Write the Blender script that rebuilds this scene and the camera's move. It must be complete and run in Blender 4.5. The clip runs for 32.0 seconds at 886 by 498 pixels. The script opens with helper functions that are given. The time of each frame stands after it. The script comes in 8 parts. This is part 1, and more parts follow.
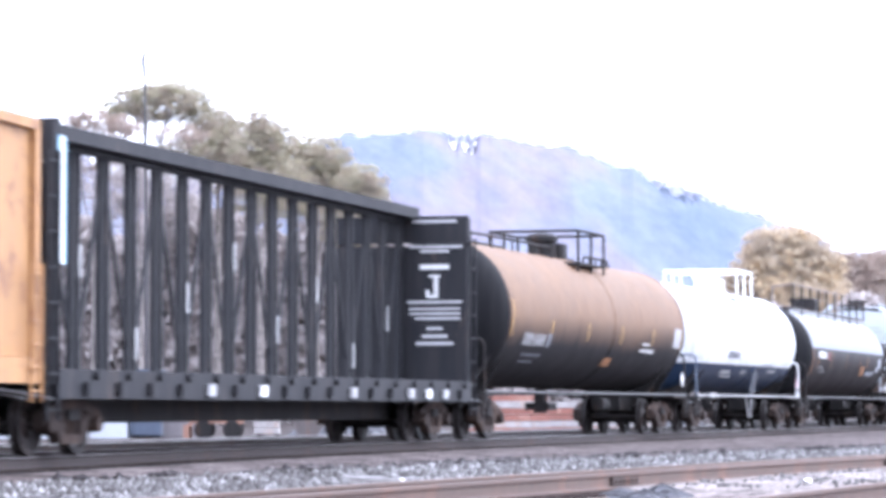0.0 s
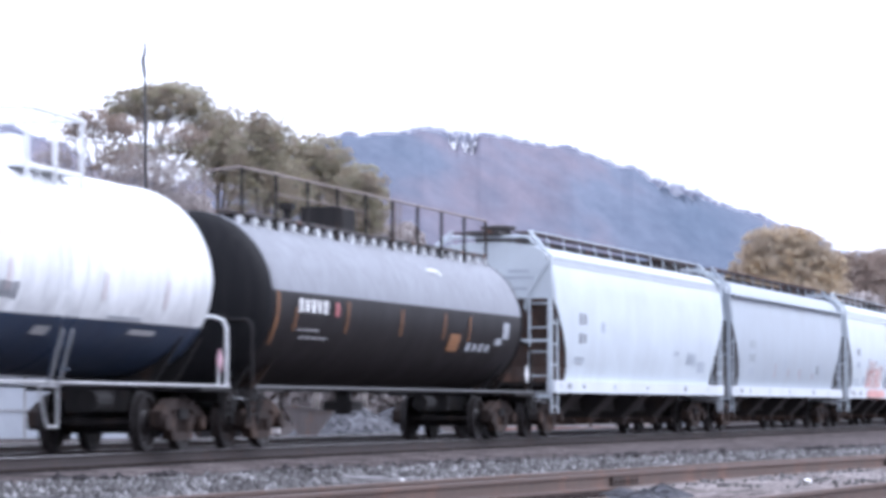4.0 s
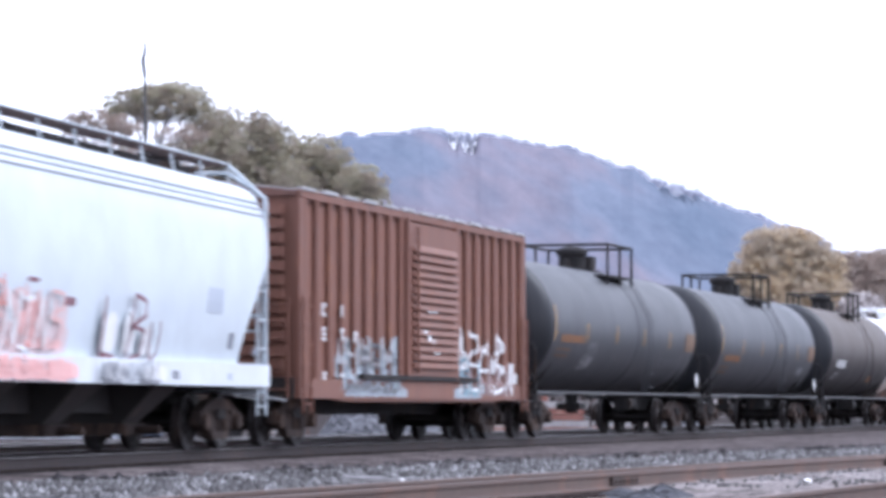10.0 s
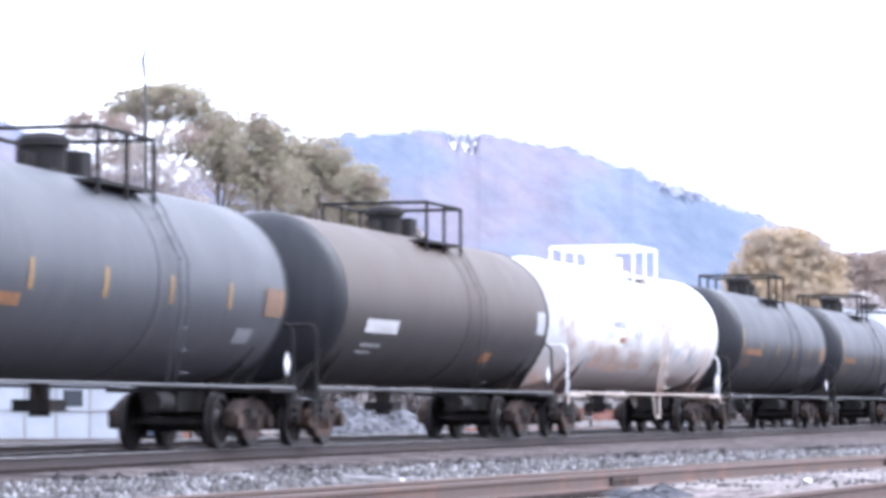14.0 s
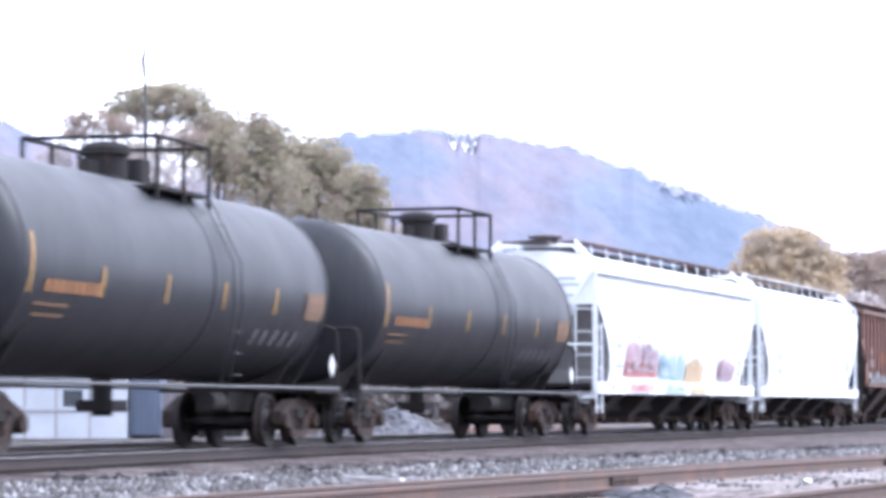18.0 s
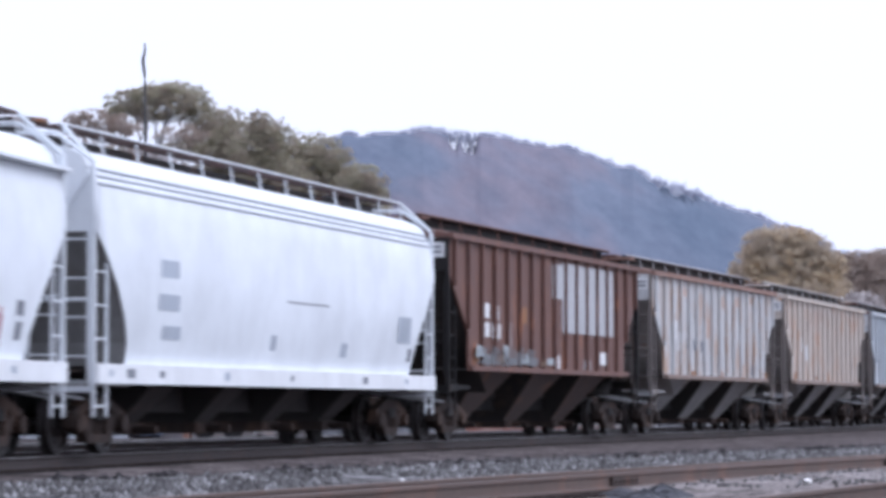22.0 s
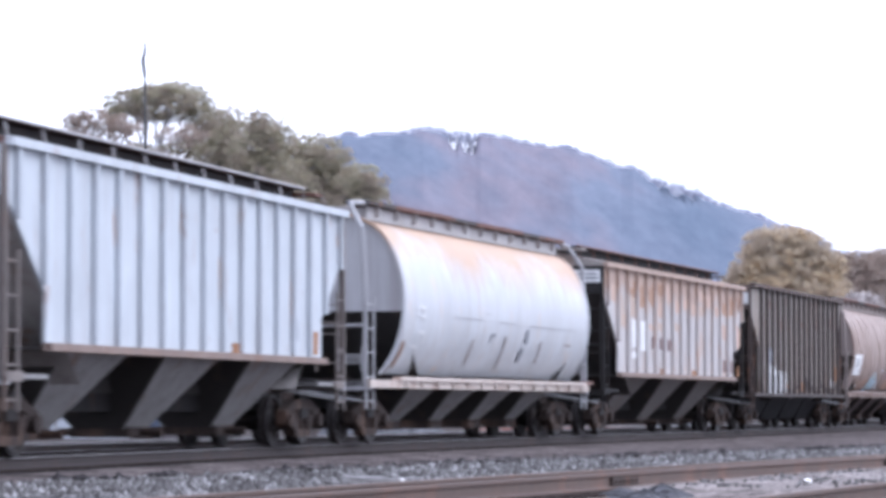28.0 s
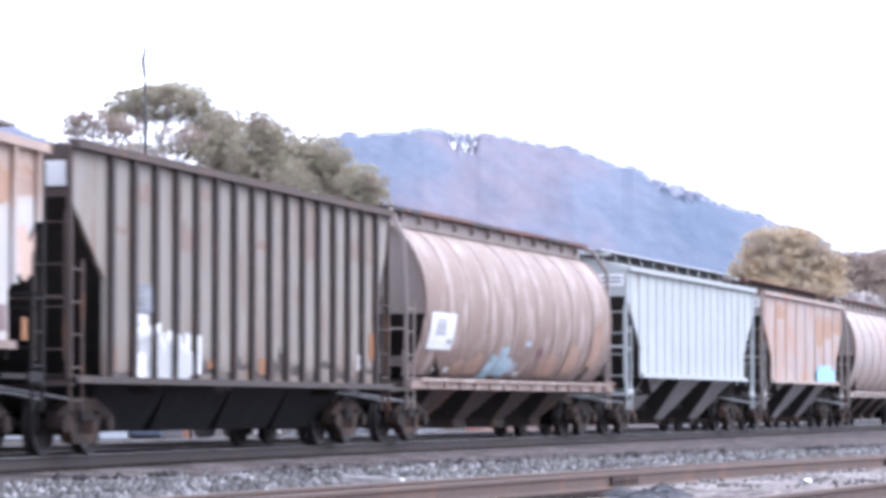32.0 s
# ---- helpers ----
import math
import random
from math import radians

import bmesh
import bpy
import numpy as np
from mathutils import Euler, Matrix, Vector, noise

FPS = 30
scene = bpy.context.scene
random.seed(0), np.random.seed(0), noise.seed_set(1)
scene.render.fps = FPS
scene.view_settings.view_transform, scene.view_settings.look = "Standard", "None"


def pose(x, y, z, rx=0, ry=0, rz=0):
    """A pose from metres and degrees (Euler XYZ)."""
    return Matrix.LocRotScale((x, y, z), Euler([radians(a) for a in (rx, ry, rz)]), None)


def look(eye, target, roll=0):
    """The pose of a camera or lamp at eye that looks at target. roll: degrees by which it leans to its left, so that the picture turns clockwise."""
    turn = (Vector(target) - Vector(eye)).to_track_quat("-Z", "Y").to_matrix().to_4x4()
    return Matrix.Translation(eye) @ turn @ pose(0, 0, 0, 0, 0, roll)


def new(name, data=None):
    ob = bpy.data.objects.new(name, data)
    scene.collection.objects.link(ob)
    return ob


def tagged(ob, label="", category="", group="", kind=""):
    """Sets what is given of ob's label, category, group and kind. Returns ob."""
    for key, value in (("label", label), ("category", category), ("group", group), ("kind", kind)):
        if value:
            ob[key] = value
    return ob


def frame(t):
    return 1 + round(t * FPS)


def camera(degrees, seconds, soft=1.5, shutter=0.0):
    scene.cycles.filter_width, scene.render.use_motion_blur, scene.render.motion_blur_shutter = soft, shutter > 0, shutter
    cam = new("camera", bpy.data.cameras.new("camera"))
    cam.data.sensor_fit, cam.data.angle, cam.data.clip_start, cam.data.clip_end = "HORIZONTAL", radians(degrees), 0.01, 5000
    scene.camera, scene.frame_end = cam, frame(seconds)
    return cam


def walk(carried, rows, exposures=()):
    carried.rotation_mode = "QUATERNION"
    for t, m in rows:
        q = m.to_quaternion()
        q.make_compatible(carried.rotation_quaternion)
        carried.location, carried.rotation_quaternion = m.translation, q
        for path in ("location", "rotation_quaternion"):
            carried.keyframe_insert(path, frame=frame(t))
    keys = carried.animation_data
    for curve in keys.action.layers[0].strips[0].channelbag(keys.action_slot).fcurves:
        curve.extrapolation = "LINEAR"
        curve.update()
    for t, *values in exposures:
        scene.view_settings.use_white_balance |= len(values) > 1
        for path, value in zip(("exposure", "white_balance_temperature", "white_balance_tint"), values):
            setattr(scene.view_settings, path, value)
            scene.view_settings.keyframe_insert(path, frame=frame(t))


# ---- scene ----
# ---- camera ----
cam = camera(16.28, 32.0, soft=4.15, shutter=0.5)
EYE = (0.0, 0.0, 0.671)
STAND = pose(EYE[0], EYE[1], EYE[2], 90 + 2.9396, 0.033, 0)
EXPOSURES = [(t, e, 5560, 14) for t, e in ((0, 1.3), (1, 1.2), (2, 0.68), (3, 0.36), (4, 0.28), (7, -0.05), (8, -0.15), (9, -0.21), (10, 0.32), (11, 0.95), (12, 1.18), (14, 1.05), (17, 0.54), (17.5, 0.98), (18, 1.0), (19, 0.64), (20, -0.06), (21, -0.3), (22, -0.24), (23, 0.32), (24, 0.58), (25, 0.48), (26, 0.38), (29, 0.26), (30, 0.34), (31, 0.6), (32, 0.75))]
walk(cam, [(0.0, STAND), (32.0, STAND)], exposures=EXPOSURES)

# ---- world and sun: a bright overcast sky ----
world = bpy.data.worlds.new("overcast_sky")
scene.world = world
world.use_nodes = True
wn, wl = world.node_tree.nodes, world.node_tree.links
sky = wn.new("ShaderNodeTexSky")
sky.sky_type, sky.sun_disc = "NISHITA", False
sky.sun_elevation, sky.sun_rotation = radians(45), radians(73)
sky.air_density, sky.dust_density = 1.0, 3.0
grey = wn.new("ShaderNodeHueSaturation")
grey.inputs["Saturation"].default_value = 0.12
veil = wn.new("ShaderNodeMix")
veil.data_type, veil.blend_type = "RGBA", "MIX"
veil.inputs[0].default_value = 0.88
cloud = wn.new("ShaderNodeRGB")
cloud.outputs[0].default_value = (8.9, 8.85, 9.5, 1)
wl.new(sky.outputs[0], grey.inputs["Color"])
wl.new(grey.outputs[0], veil.inputs[6])
# overcast: the cloud is brighter overhead than at the horizon
way = wn.new("ShaderNodeTexCoord")
up = wn.new("ShaderNodeSeparateXYZ")
wl.new(way.outputs["Generated"], up.inputs[0])
lift = wn.new("ShaderNodeMapRange")
lift.inputs["From Min"].default_value, lift.inputs["From Max"].default_value = 0.12, 1.0
lift.inputs["To Min"].default_value, lift.inputs["To Max"].default_value = 1.5, 1.96
wl.new(up.outputs["Z"], lift.inputs["Value"])
glow = wn.new("ShaderNodeVectorMath")
glow.operation = "SCALE"
wl.new(cloud.outputs[0], glow.inputs[0])
wl.new(lift.outputs[0], glow.inputs["Scale"])
wl.new(glow.outputs[0], veil.inputs[7])
wl.new(veil.outputs[2], wn["Background"].inputs[0])
wn["Background"].inputs[1].default_value = 0.104

sun_data = bpy.data.lights.new("sun", "SUN")
sun_data.energy, sun_data.angle, sun_data.color = 1.9, radians(40), (1.0, 0.97, 0.93)
sun = new("sun", sun_data)
sun.matrix_world = look((60, 18, 62), (0, 0, 0))

# ---- materials ----
def nodes_of(name):
    m = bpy.data.materials.new(name)
    m.use_nodes = True
    nt = m.node_tree
    return m, nt.nodes, nt.links, nt.nodes["Principled BSDF"]


def ramp_of(n, stops, mode="LINEAR"):
    r = n.new("ShaderNodeValToRGB")
    r.color_ramp.interpolation = mode
    el = r.color_ramp.elements
    while len(el) < len(stops):
        el.new(0.5)
    for e, (p, c) in zip(el, stops):
        e.position = p
        e.color = (*c, 1) if len(c) == 3 else c
    return r


def noise_of(n, l, vec, scale, detail=4, rough=0.6):
    t = n.new("ShaderNodeTexNoise")
    t.inputs["Scale"].default_value, t.inputs["Detail"].default_value, t.inputs["Roughness"].default_value = scale, detail, rough
    l.new(vec, t.inputs["Vector"])
    return t.outputs["Fac"]


def mix_of(n, l, fac, a, b, mode="MIX"):
    m = n.new("ShaderNodeMix")
    m.data_type, m.blend_type = "RGBA", mode
    for sock, v in ((m.inputs[0], fac), (m.inputs[6], a), (m.inputs[7], b)):
        if isinstance(v, (int, float)):
            sock.default_value = v
        elif isinstance(v, tuple):
            sock.default_value = (*v, 1)
        else:
            l.new(v, sock)
    return m.outputs[2]


def bump_of(n, l, bsdf, height, strength, dist=0.01):
    b = n.new("ShaderNodeBump")
    b.inputs["Strength"].default_value, b.inputs["Distance"].default_value = strength, dist
    l.new(height, b.inputs["Height"])
    l.new(b.outputs[0], bsdf.inputs["Normal"])


def paint(name, base, rough=0.5, metal=0.0, streak=0.35, rust=0.0, rust_col=(0.20, 0.085, 0.04), grime=(0.05, 0.045, 0.042), split=None, soft=0.02, spec=0.5, patch=0.0, rust_run=0.28):
    """Weathered paint: vertical dirt streaks, blotches, rust; split: (height, colour) of a second coat above that height."""
    m, n, l, b = nodes_of(name)
    co = n.new("ShaderNodeTexCoord")
    inf = n.new("ShaderNodeObjectInfo")
    mp = n.new("ShaderNodeMapping")
    l.new(co.outputs["Object"], mp.inputs[0])
    off = n.new("ShaderNodeVectorMath")
    off.operation = "SCALE"
    off.inputs[0].default_value = (37.0, 0, 0)
    l.new(inf.outputs["Random"], off.inputs["Scale"])
    l.new(off.outputs[0], mp.inputs["Location"])
    st = n.new("ShaderNodeMapping")
    st.inputs["Scale"].default_value = (1, 1, 0.06)
    l.new(mp.outputs[0], st.inputs[0])
    col = base
    blot = noise_of(n, l, mp.outputs[0], 0.7, 5)
    fine = noise_of(n, l, mp.outputs[0], 14, 4)
    stre = noise_of(n, l, st.outputs[0], 5.5, 5, 0.7)
    if split:
        sep = n.new("ShaderNodeSeparateXYZ")
        l.new(co.outputs["Object"], sep.inputs[0])
        wob = n.new("ShaderNodeMath")
        wob.operation = "MULTIPLY_ADD"
        l.new(stre, wob.inputs[0])
        wob.inputs[1].default_value = soft * 2.0
        rise = n.new("ShaderNodeMath")
        rise.operation = "MULTIPLY_ADD"
        l.new(noise_of(n, l, mp.outputs[0], 0.45, 3), rise.inputs[0])
        rise.inputs[1].default_value = patch
        l.new(sep.outputs["Z"], rise.inputs[2])
        l.new(rise.outputs[0], wob.inputs[2])
        mr = n.new("ShaderNodeMapRange")
        mr.inputs["From Min"].default_value, mr.inputs["From Max"].default_value = split[0], split[0] + 2 * soft
        l.new(wob.outputs[0], mr.inputs["Value"])
        col = mix_of(n, l, mr.outputs[0], base, split[1])
    tone = ramp_of(n, [(0.3, (0.78, 0.78, 0.78)), (0.7, (1.08, 1.08, 1.08))])
    l.new(blot, tone.inputs[0])
    col = mix_of(n, l, 0.7, col, tone.outputs[0], "MULTIPLY")
    f = ramp_of(n, [(0.42, (0, 0, 0)), (0.72, (streak, streak, streak))])
    l.new(stre, f.inputs[0])
    col = mix_of(n, l, f.outputs[0], col, grime)
    if rust > 0:
        rr = ramp_of(n, [(0.62 - 0.25 * rust, (0, 0, 0)), (0.72 - 0.2 * rust, (0.9, 0.9, 0.9))])
        run = n.new("ShaderNodeMapping")
        run.inputs["Scale"].default_value = (1, 1, rust_run)
        l.new(mp.outputs[0], run.inputs[0])
        rn = noise_of(n, l, run.outputs[0], 1.9, 7, 0.72)
        l.new(rn, rr.inputs[0])
        rc = mix_of(n, l, stre, rust_col, tuple(1.5 * c for c in rust_col))
        col = mix_of(n, l, rr.outputs[0], col, rc)
    l.new(col, b.inputs["Base Color"])
    ro = n.new("ShaderNodeMapRange")
    ro.inputs["To Min"].default_value, ro.inputs["To Max"].default_value = max(0.05, rough - 0.12), min(1, rough + 0.18)
    l.new(blot, ro.inputs["Value"])
    l.new(ro.outputs[0], b.inputs["Roughness"])
    b.inputs["Metallic"].default_value = metal
    b.inputs["Specular IOR Level"].default_value = spec
    bump_of(n, l, b, fine, 0.15, 0.004)
    return m


def earth(name, stops, scale=1.2, fine=9.0, rough=0.95, relief=0.6, dist=0.03, spread=0.9):
    """Gravel, soil and the like: two scales of mottling and relief."""
    m, n, l, b = nodes_of(name)
    co = n.new("ShaderNodeTexCoord")
    big = noise_of(n, l, co.outputs["Object"], scale, 6, 0.65)
    vor = n.new("ShaderNodeTexVoronoi")
    vor.inputs["Scale"].default_value = fine
    l.new(co.outputs["Object"], vor.inputs["Vector"])
    r = ramp_of(n, stops)
    l.new(big, r.inputs[0])
    bw = n.new("ShaderNodeRGBToBW")
    l.new(vor.outputs["Color"], bw.inputs[0])
    k = ramp_of(n, [(0.1, (0.3, 0.3, 0.3)), (0.9, (1.75, 1.75, 1.75))])
    l.new(bw.outputs[0], k.inputs[0])
    l.new(mix_of(n, l, spread, r.outputs[0], k.outputs[0], "MULTIPLY"), b.inputs["Base Color"])
    b.inputs["Roughness"].default_value = rough
    b.inputs["Specular IOR Level"].default_value = 0.08
    bump_of(n, l, b, vor.outputs["Distance"], relief, dist)
    return m


def leafy(name, c1, c2, c3, thin_leaf=True, drift=None, size=0.9):
    m, n, l, b = nodes_of(name)
    g = n.new("ShaderNodeNewGeometry")
    r = ramp_of(n, [(0.0, c1), (0.5, c2), (1.0, c3)])
    l.new(g.outputs["Random Per Island"], r.inputs[0])
    tint = r.outputs[0]
    if drift:
        co = n.new("ShaderNodeTexCoord")
        k = ramp_of(n, [(0.40, (0, 0, 0)), (0.62, (0.85, 0.85, 0.85))])
        l.new(noise_of(n, l, co.outputs["Object"], size, 4, 0.6), k.inputs[0])
        tint = mix_of(n, l, k.outputs[0], tint, drift)
    l.new(tint, b.inputs["Base Color"])
    if thin_leaf:
        tr = n.new("ShaderNodeBsdfTranslucent")
        l.new(tint, tr.inputs[0])
        mx = n.new("ShaderNodeMixShader")
        mx.inputs[0].default_value = 0.45
        l.new(b.outputs[0], mx.inputs[1])
        l.new(tr.outputs[0], mx.inputs[2])
        l.new(mx.outputs[0], n["Material Output"].inputs[0])
    b.inputs["Roughness"].default_value = 0.8
    b.inputs["Specular IOR Level"].default_value = 0.2
    return m


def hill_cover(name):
    """Bare autumn woods far off, blue distance haze painted into the colours: soft mottling stretched down the slope.
    """
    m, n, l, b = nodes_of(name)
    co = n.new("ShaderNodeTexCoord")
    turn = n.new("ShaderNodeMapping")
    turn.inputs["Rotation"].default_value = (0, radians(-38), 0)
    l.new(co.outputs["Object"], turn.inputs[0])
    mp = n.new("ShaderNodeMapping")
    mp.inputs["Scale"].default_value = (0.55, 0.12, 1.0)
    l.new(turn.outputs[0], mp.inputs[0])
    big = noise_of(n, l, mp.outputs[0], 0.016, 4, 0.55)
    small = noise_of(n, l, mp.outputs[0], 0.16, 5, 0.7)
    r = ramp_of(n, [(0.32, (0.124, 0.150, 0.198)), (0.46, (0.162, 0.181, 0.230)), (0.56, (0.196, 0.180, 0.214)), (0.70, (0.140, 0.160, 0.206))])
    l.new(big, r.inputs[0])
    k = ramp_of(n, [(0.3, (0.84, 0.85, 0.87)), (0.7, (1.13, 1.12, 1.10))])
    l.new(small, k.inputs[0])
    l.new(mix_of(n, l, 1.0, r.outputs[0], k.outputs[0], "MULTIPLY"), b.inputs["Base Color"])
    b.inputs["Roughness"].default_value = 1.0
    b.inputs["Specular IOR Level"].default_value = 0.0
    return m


BLACK_TANK = paint("black_tank_paint", (0.019, 0.0205, 0.025), 0.42, streak=0.45, grime=(0.045, 0.042, 0.041), spec=0.32)
GREY_TANK = paint("dusty_black_tank_paint", (0.045, 0.0485, 0.056), 0.45, streak=0.45, grime=(0.09, 0.085, 0.082), spec=0.4)
DUST_TANK = paint("brown_dusted_black_paint", (0.018, 0.0175, 0.0195), 0.55, streak=0.3, grime=(0.022, 0.020, 0.019), split=(2.7, (0.20, 0.127, 0.083)), soft=0.34, patch=0.6, spec=0.12)
TAUPE_TANK = paint("taupe_dusted_black_paint", (0.035, 0.033, 0.034), 0.5, streak=0.4, grime=(0.05, 0.045, 0.04), spec=0.3, split=(2.45, (0.08, 0.059, 0.045)), soft=0.5)
WHITE_BLUE = paint("white_over_blue_paint", (0.016, 0.036, 0.078), 0.42, streak=0.4, grime=(0.010, 0.014, 0.024),  split=(1.93, (0.86, 0.87, 0.88)), soft=0.012)
SILVER_BLACK = paint("silver_over_black_paint", (0.0125, 0.0105, 0.0115), 0.5, streak=0.3, grime=(0.03, 0.023, 0.021), split=(2.66, (0.285, 0.295, 0.325)), soft=0.012, spec=0.14)
WHITE_TANK = paint("dirty_white_tank_paint", (0.40, 0.35, 0.33), 0.4, split=(2.3, (0.84, 0.84, 0.83)), soft=0.55, patch=0.7, streak=0.35, rust=0.33, rust_col=(0.36, 0.25, 0.20), grime=(0.40, 0.34, 0.30))
GREY_HOP = paint("light_grey_paint", (0.57, 0.62, 0.66), 0.42, streak=0.15, grime=(0.42, 0.42, 0.43))
GREY_HOP_DULL = paint("dull_grey_paint", (0.40, 0.44, 0.485), 0.42, streak=0.18, grime=(0.30, 0.30, 0.31))
GREY_HOP_PALE = paint("pale_grey_paint", (0.57, 0.62, 0.655), 0.36, streak=0.14, grime=(0.40, 0.40, 0.40))
SILL_GREY = paint("pale_grey_sill_paint", (0.64, 0.67, 0.70), 0.45, streak=0.2, grime=(0.4, 0.38, 0.37))
ROOF_RUST = paint("rusty_brown_roof_edge", (0.30, 0.175, 0.135), 0.65, streak=0.4, rust=0.4, rust_col=(0.20, 0.10, 0.07))
WHITE_HOP = paint("white_paint", (0.80, 0.83, 0.86), 0.4, streak=0.10, grime=(0.5, 0.5, 0.5))
SILL_CREAM = paint("stained_cream_steel", (0.56, 0.48, 0.42), 0.55, streak=0.4, rust=0.3, rust_col=(0.25, 0.15, 0.11), grime=(0.25, 0.19, 0.16))
SILL_WHITE = paint("white_sill_paint", (0.82, 0.83, 0.84), 0.45, streak=0.2, grime=(0.4, 0.38, 0.36))
BOX_BROWN = paint("boxcar_red_paint", (0.192, 0.080, 0.051), 0.6, streak=0.35, rust=0.15, grime=(0.10, 0.05, 0.04))
BOX_YELLOW = paint("yellow_orange_paint", (0.40, 0.212, 0.082), 0.55, streak=0.2, rust_run=0.9, rust=0.42, rust_col=(0.14, 0.06, 0.03))
HOP_BROWN = paint("oxide_brown_paint", (0.155, 0.073, 0.054), 0.6, streak=0.4, rust=0.2, rust_col=(0.28, 0.11, 0.05), grime=(0.09, 0.05, 0.045))
HOP_WHITE_RUST = paint("rusty_white_paint", (0.595, 0.60, 0.605), 0.6, streak=0.6, rust=0.47, rust_col=(0.34, 0.21, 0.125), grime=(0.27, 0.22, 0.18))
HOP_BEIGE = paint("beige_paint", (0.585, 0.515, 0.45), 0.6, streak=0.45, rust=0.32, rust_col=(0.42, 0.22, 0.11), grime=(0.30, 0.24, 0.21))
HOP_BLUE = paint("pale_blue_grey_paint", (0.53, 0.565, 0.60), 0.55, streak=0.4, rust=0.12, grime=(0.30, 0.28, 0.28))
HOP_PINK = paint("faded_pinkish_paint", (0.515, 0.487, 0.473), 0.6, streak=0.5, split=(4.3, (0.42, 0.30, 0.235)), soft=0.25, patch=1.7, rust=0.30, rust_col=(0.42, 0.29, 0.215), grime=(0.30, 0.25, 0.235))
HOP_PANEL = paint("drab_panel_paint", (0.17, 0.125, 0.10), 0.65, streak=0.6, rust=0.42, rust_col=(0.155, 0.098, 0.068), grime=(0.16, 0.125, 0.11), split=(2.15, (0.275, 0.245, 0.215)), soft=0.3, patch=1.6)
HOP_PALE = paint("pale_grey_green_paint", (0.43, 0.455, 0.455), 0.55, streak=0.35, rust=0.1, grime=(0.33, 0.31, 0.29))
HOP_DRAB = paint("drab_grey_brown_paint", (0.30, 0.275, 0.255), 0.65, streak=0.6, rust=0.45, rust_col=(0.20, 0.13, 0.10), grime=(0.13, 0.10, 0.09))
CF_WHITE = paint("stained_white_paint", (0.555, 0.57, 0.59), 0.5, streak=0.45, rust=0.16, rust_col=(0.50, 0.38, 0.29), grime=(0.36, 0.31, 0.28), split=(4.72, (0.50, 0.335, 0.225)), soft=0.42, patch=2.2)
COAMING = paint("stained_grey_coaming", (0.42, 0.41, 0.41), 0.6, streak=0.5, grime=(0.26, 0.21, 0.19))
CF_PINK = paint("dusty_rose_paint", (0.25, 0.178, 0.145), 0.65, streak=0.7, rust=0.5, rust_col=(0.33, 0.268, 0.24), grime=(0.19, 0.13, 0.11), split=(4.2, (0.30, 0.228, 0.197)), soft=0.5, patch=1.6)
CF_LAST = paint("brownish_grey_paint", (0.40, 0.33, 0.30), 0.6, streak=0.5, rust=0.4, rust_col=(0.30, 0.17, 0.12))
HOP_TAN = paint("rusty_tan_paint", (0.42, 0.35, 0.315), 0.6, streak=0.6, rust=0.5, rust_col=(0.33, 0.155, 0.085), grime=(0.28, 0.2, 0.18))
CHORD_RUST = paint("rusty_chord_steel", (0.25, 0.185, 0.155), 0.7, streak=0.5, rust=0.4, rust_col=(0.17, 0.10, 0.07), grime=(0.12, 0.09, 0.08))
# darker than the sides: the shadow on car ends is put into this paint
END_SHADE = paint("shaded_brown_grey_end_paint", (0.20, 0.172, 0.158), 0.7, streak=0.5, rust=0.2, rust_col=(0.14, 0.085, 0.06), grime=(0.09, 0.075, 0.07))
CF_END = paint("grimy_pale_end_paint", (0.40, 0.40, 0.415), 0.6, streak=0.5, grime=(0.2, 0.17, 0.16))
COAMING_ROSE = paint("dusty_brown_grey_paint", (0.27, 0.225, 0.205), 0.65, streak=0.5, grime=(0.12, 0.09, 0.08))
HOOP_ROSE = paint("shaded_rose_brown_paint", (0.20, 0.145, 0.125), 0.65, streak=0.4)
STAIN_RUN = paint("brown_stain_run", (0.28, 0.23, 0.21), 0.7, streak=0.5, grime=(0.4, 0.38, 0.37))
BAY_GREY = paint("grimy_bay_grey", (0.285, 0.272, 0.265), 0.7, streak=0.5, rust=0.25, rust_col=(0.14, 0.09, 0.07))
# near-black: deep shade under the hopper ends, put into the colour
SLOPE_DARK = paint("shaded_slope_sheet", (0.036, 0.031, 0.030), 0.8, streak=0.4, rust=0.3, rust_col=(0.055, 0.038, 0.031))
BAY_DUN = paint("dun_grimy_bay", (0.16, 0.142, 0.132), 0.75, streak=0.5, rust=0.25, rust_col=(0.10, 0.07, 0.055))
# kept near black to match the underside of the smooth hoppers
BAY_DARK = paint("dark_grey_brown_chute", (0.048, 0.040, 0.037), 0.75, streak=0.5, rust=0.2, rust_col=(0.09, 0.06, 0.05), grime=(0.06, 0.05, 0.047))
# brown rust, darkened further so the colour carries the sheet's shade
SLOPE_RUST_SHADE = paint("rusty_shaded_slope_sheet", (0.085, 0.056, 0.045), 0.8, streak=0.5, rust=0.4, rust_col=(0.16, 0.085, 0.055), grime=(0.13, 0.105, 0.095))
SLOPE_PALE = paint("pale_grey_slope_sheet", (0.235, 0.23, 0.228), 0.75, streak=0.5, rust=0.15, rust_col=(0.16, 0.11, 0.085), grime=(0.12, 0.105, 0.10))
SLOPE_DUSTY = paint("dusty_brown_grey_slope_sheet", (0.36, 0.335, 0.315), 0.75, streak=0.5, rust=0.2, rust_col=(0.17, 0.11, 0.08), grime=(0.14, 0.12, 0.11))
EAVE_SHADE_GREY = paint("eave_shade_grey_paint", (0.33, 0.355, 0.385), 0.55, streak=0.3, grime=(0.26, 0.25, 0.25))
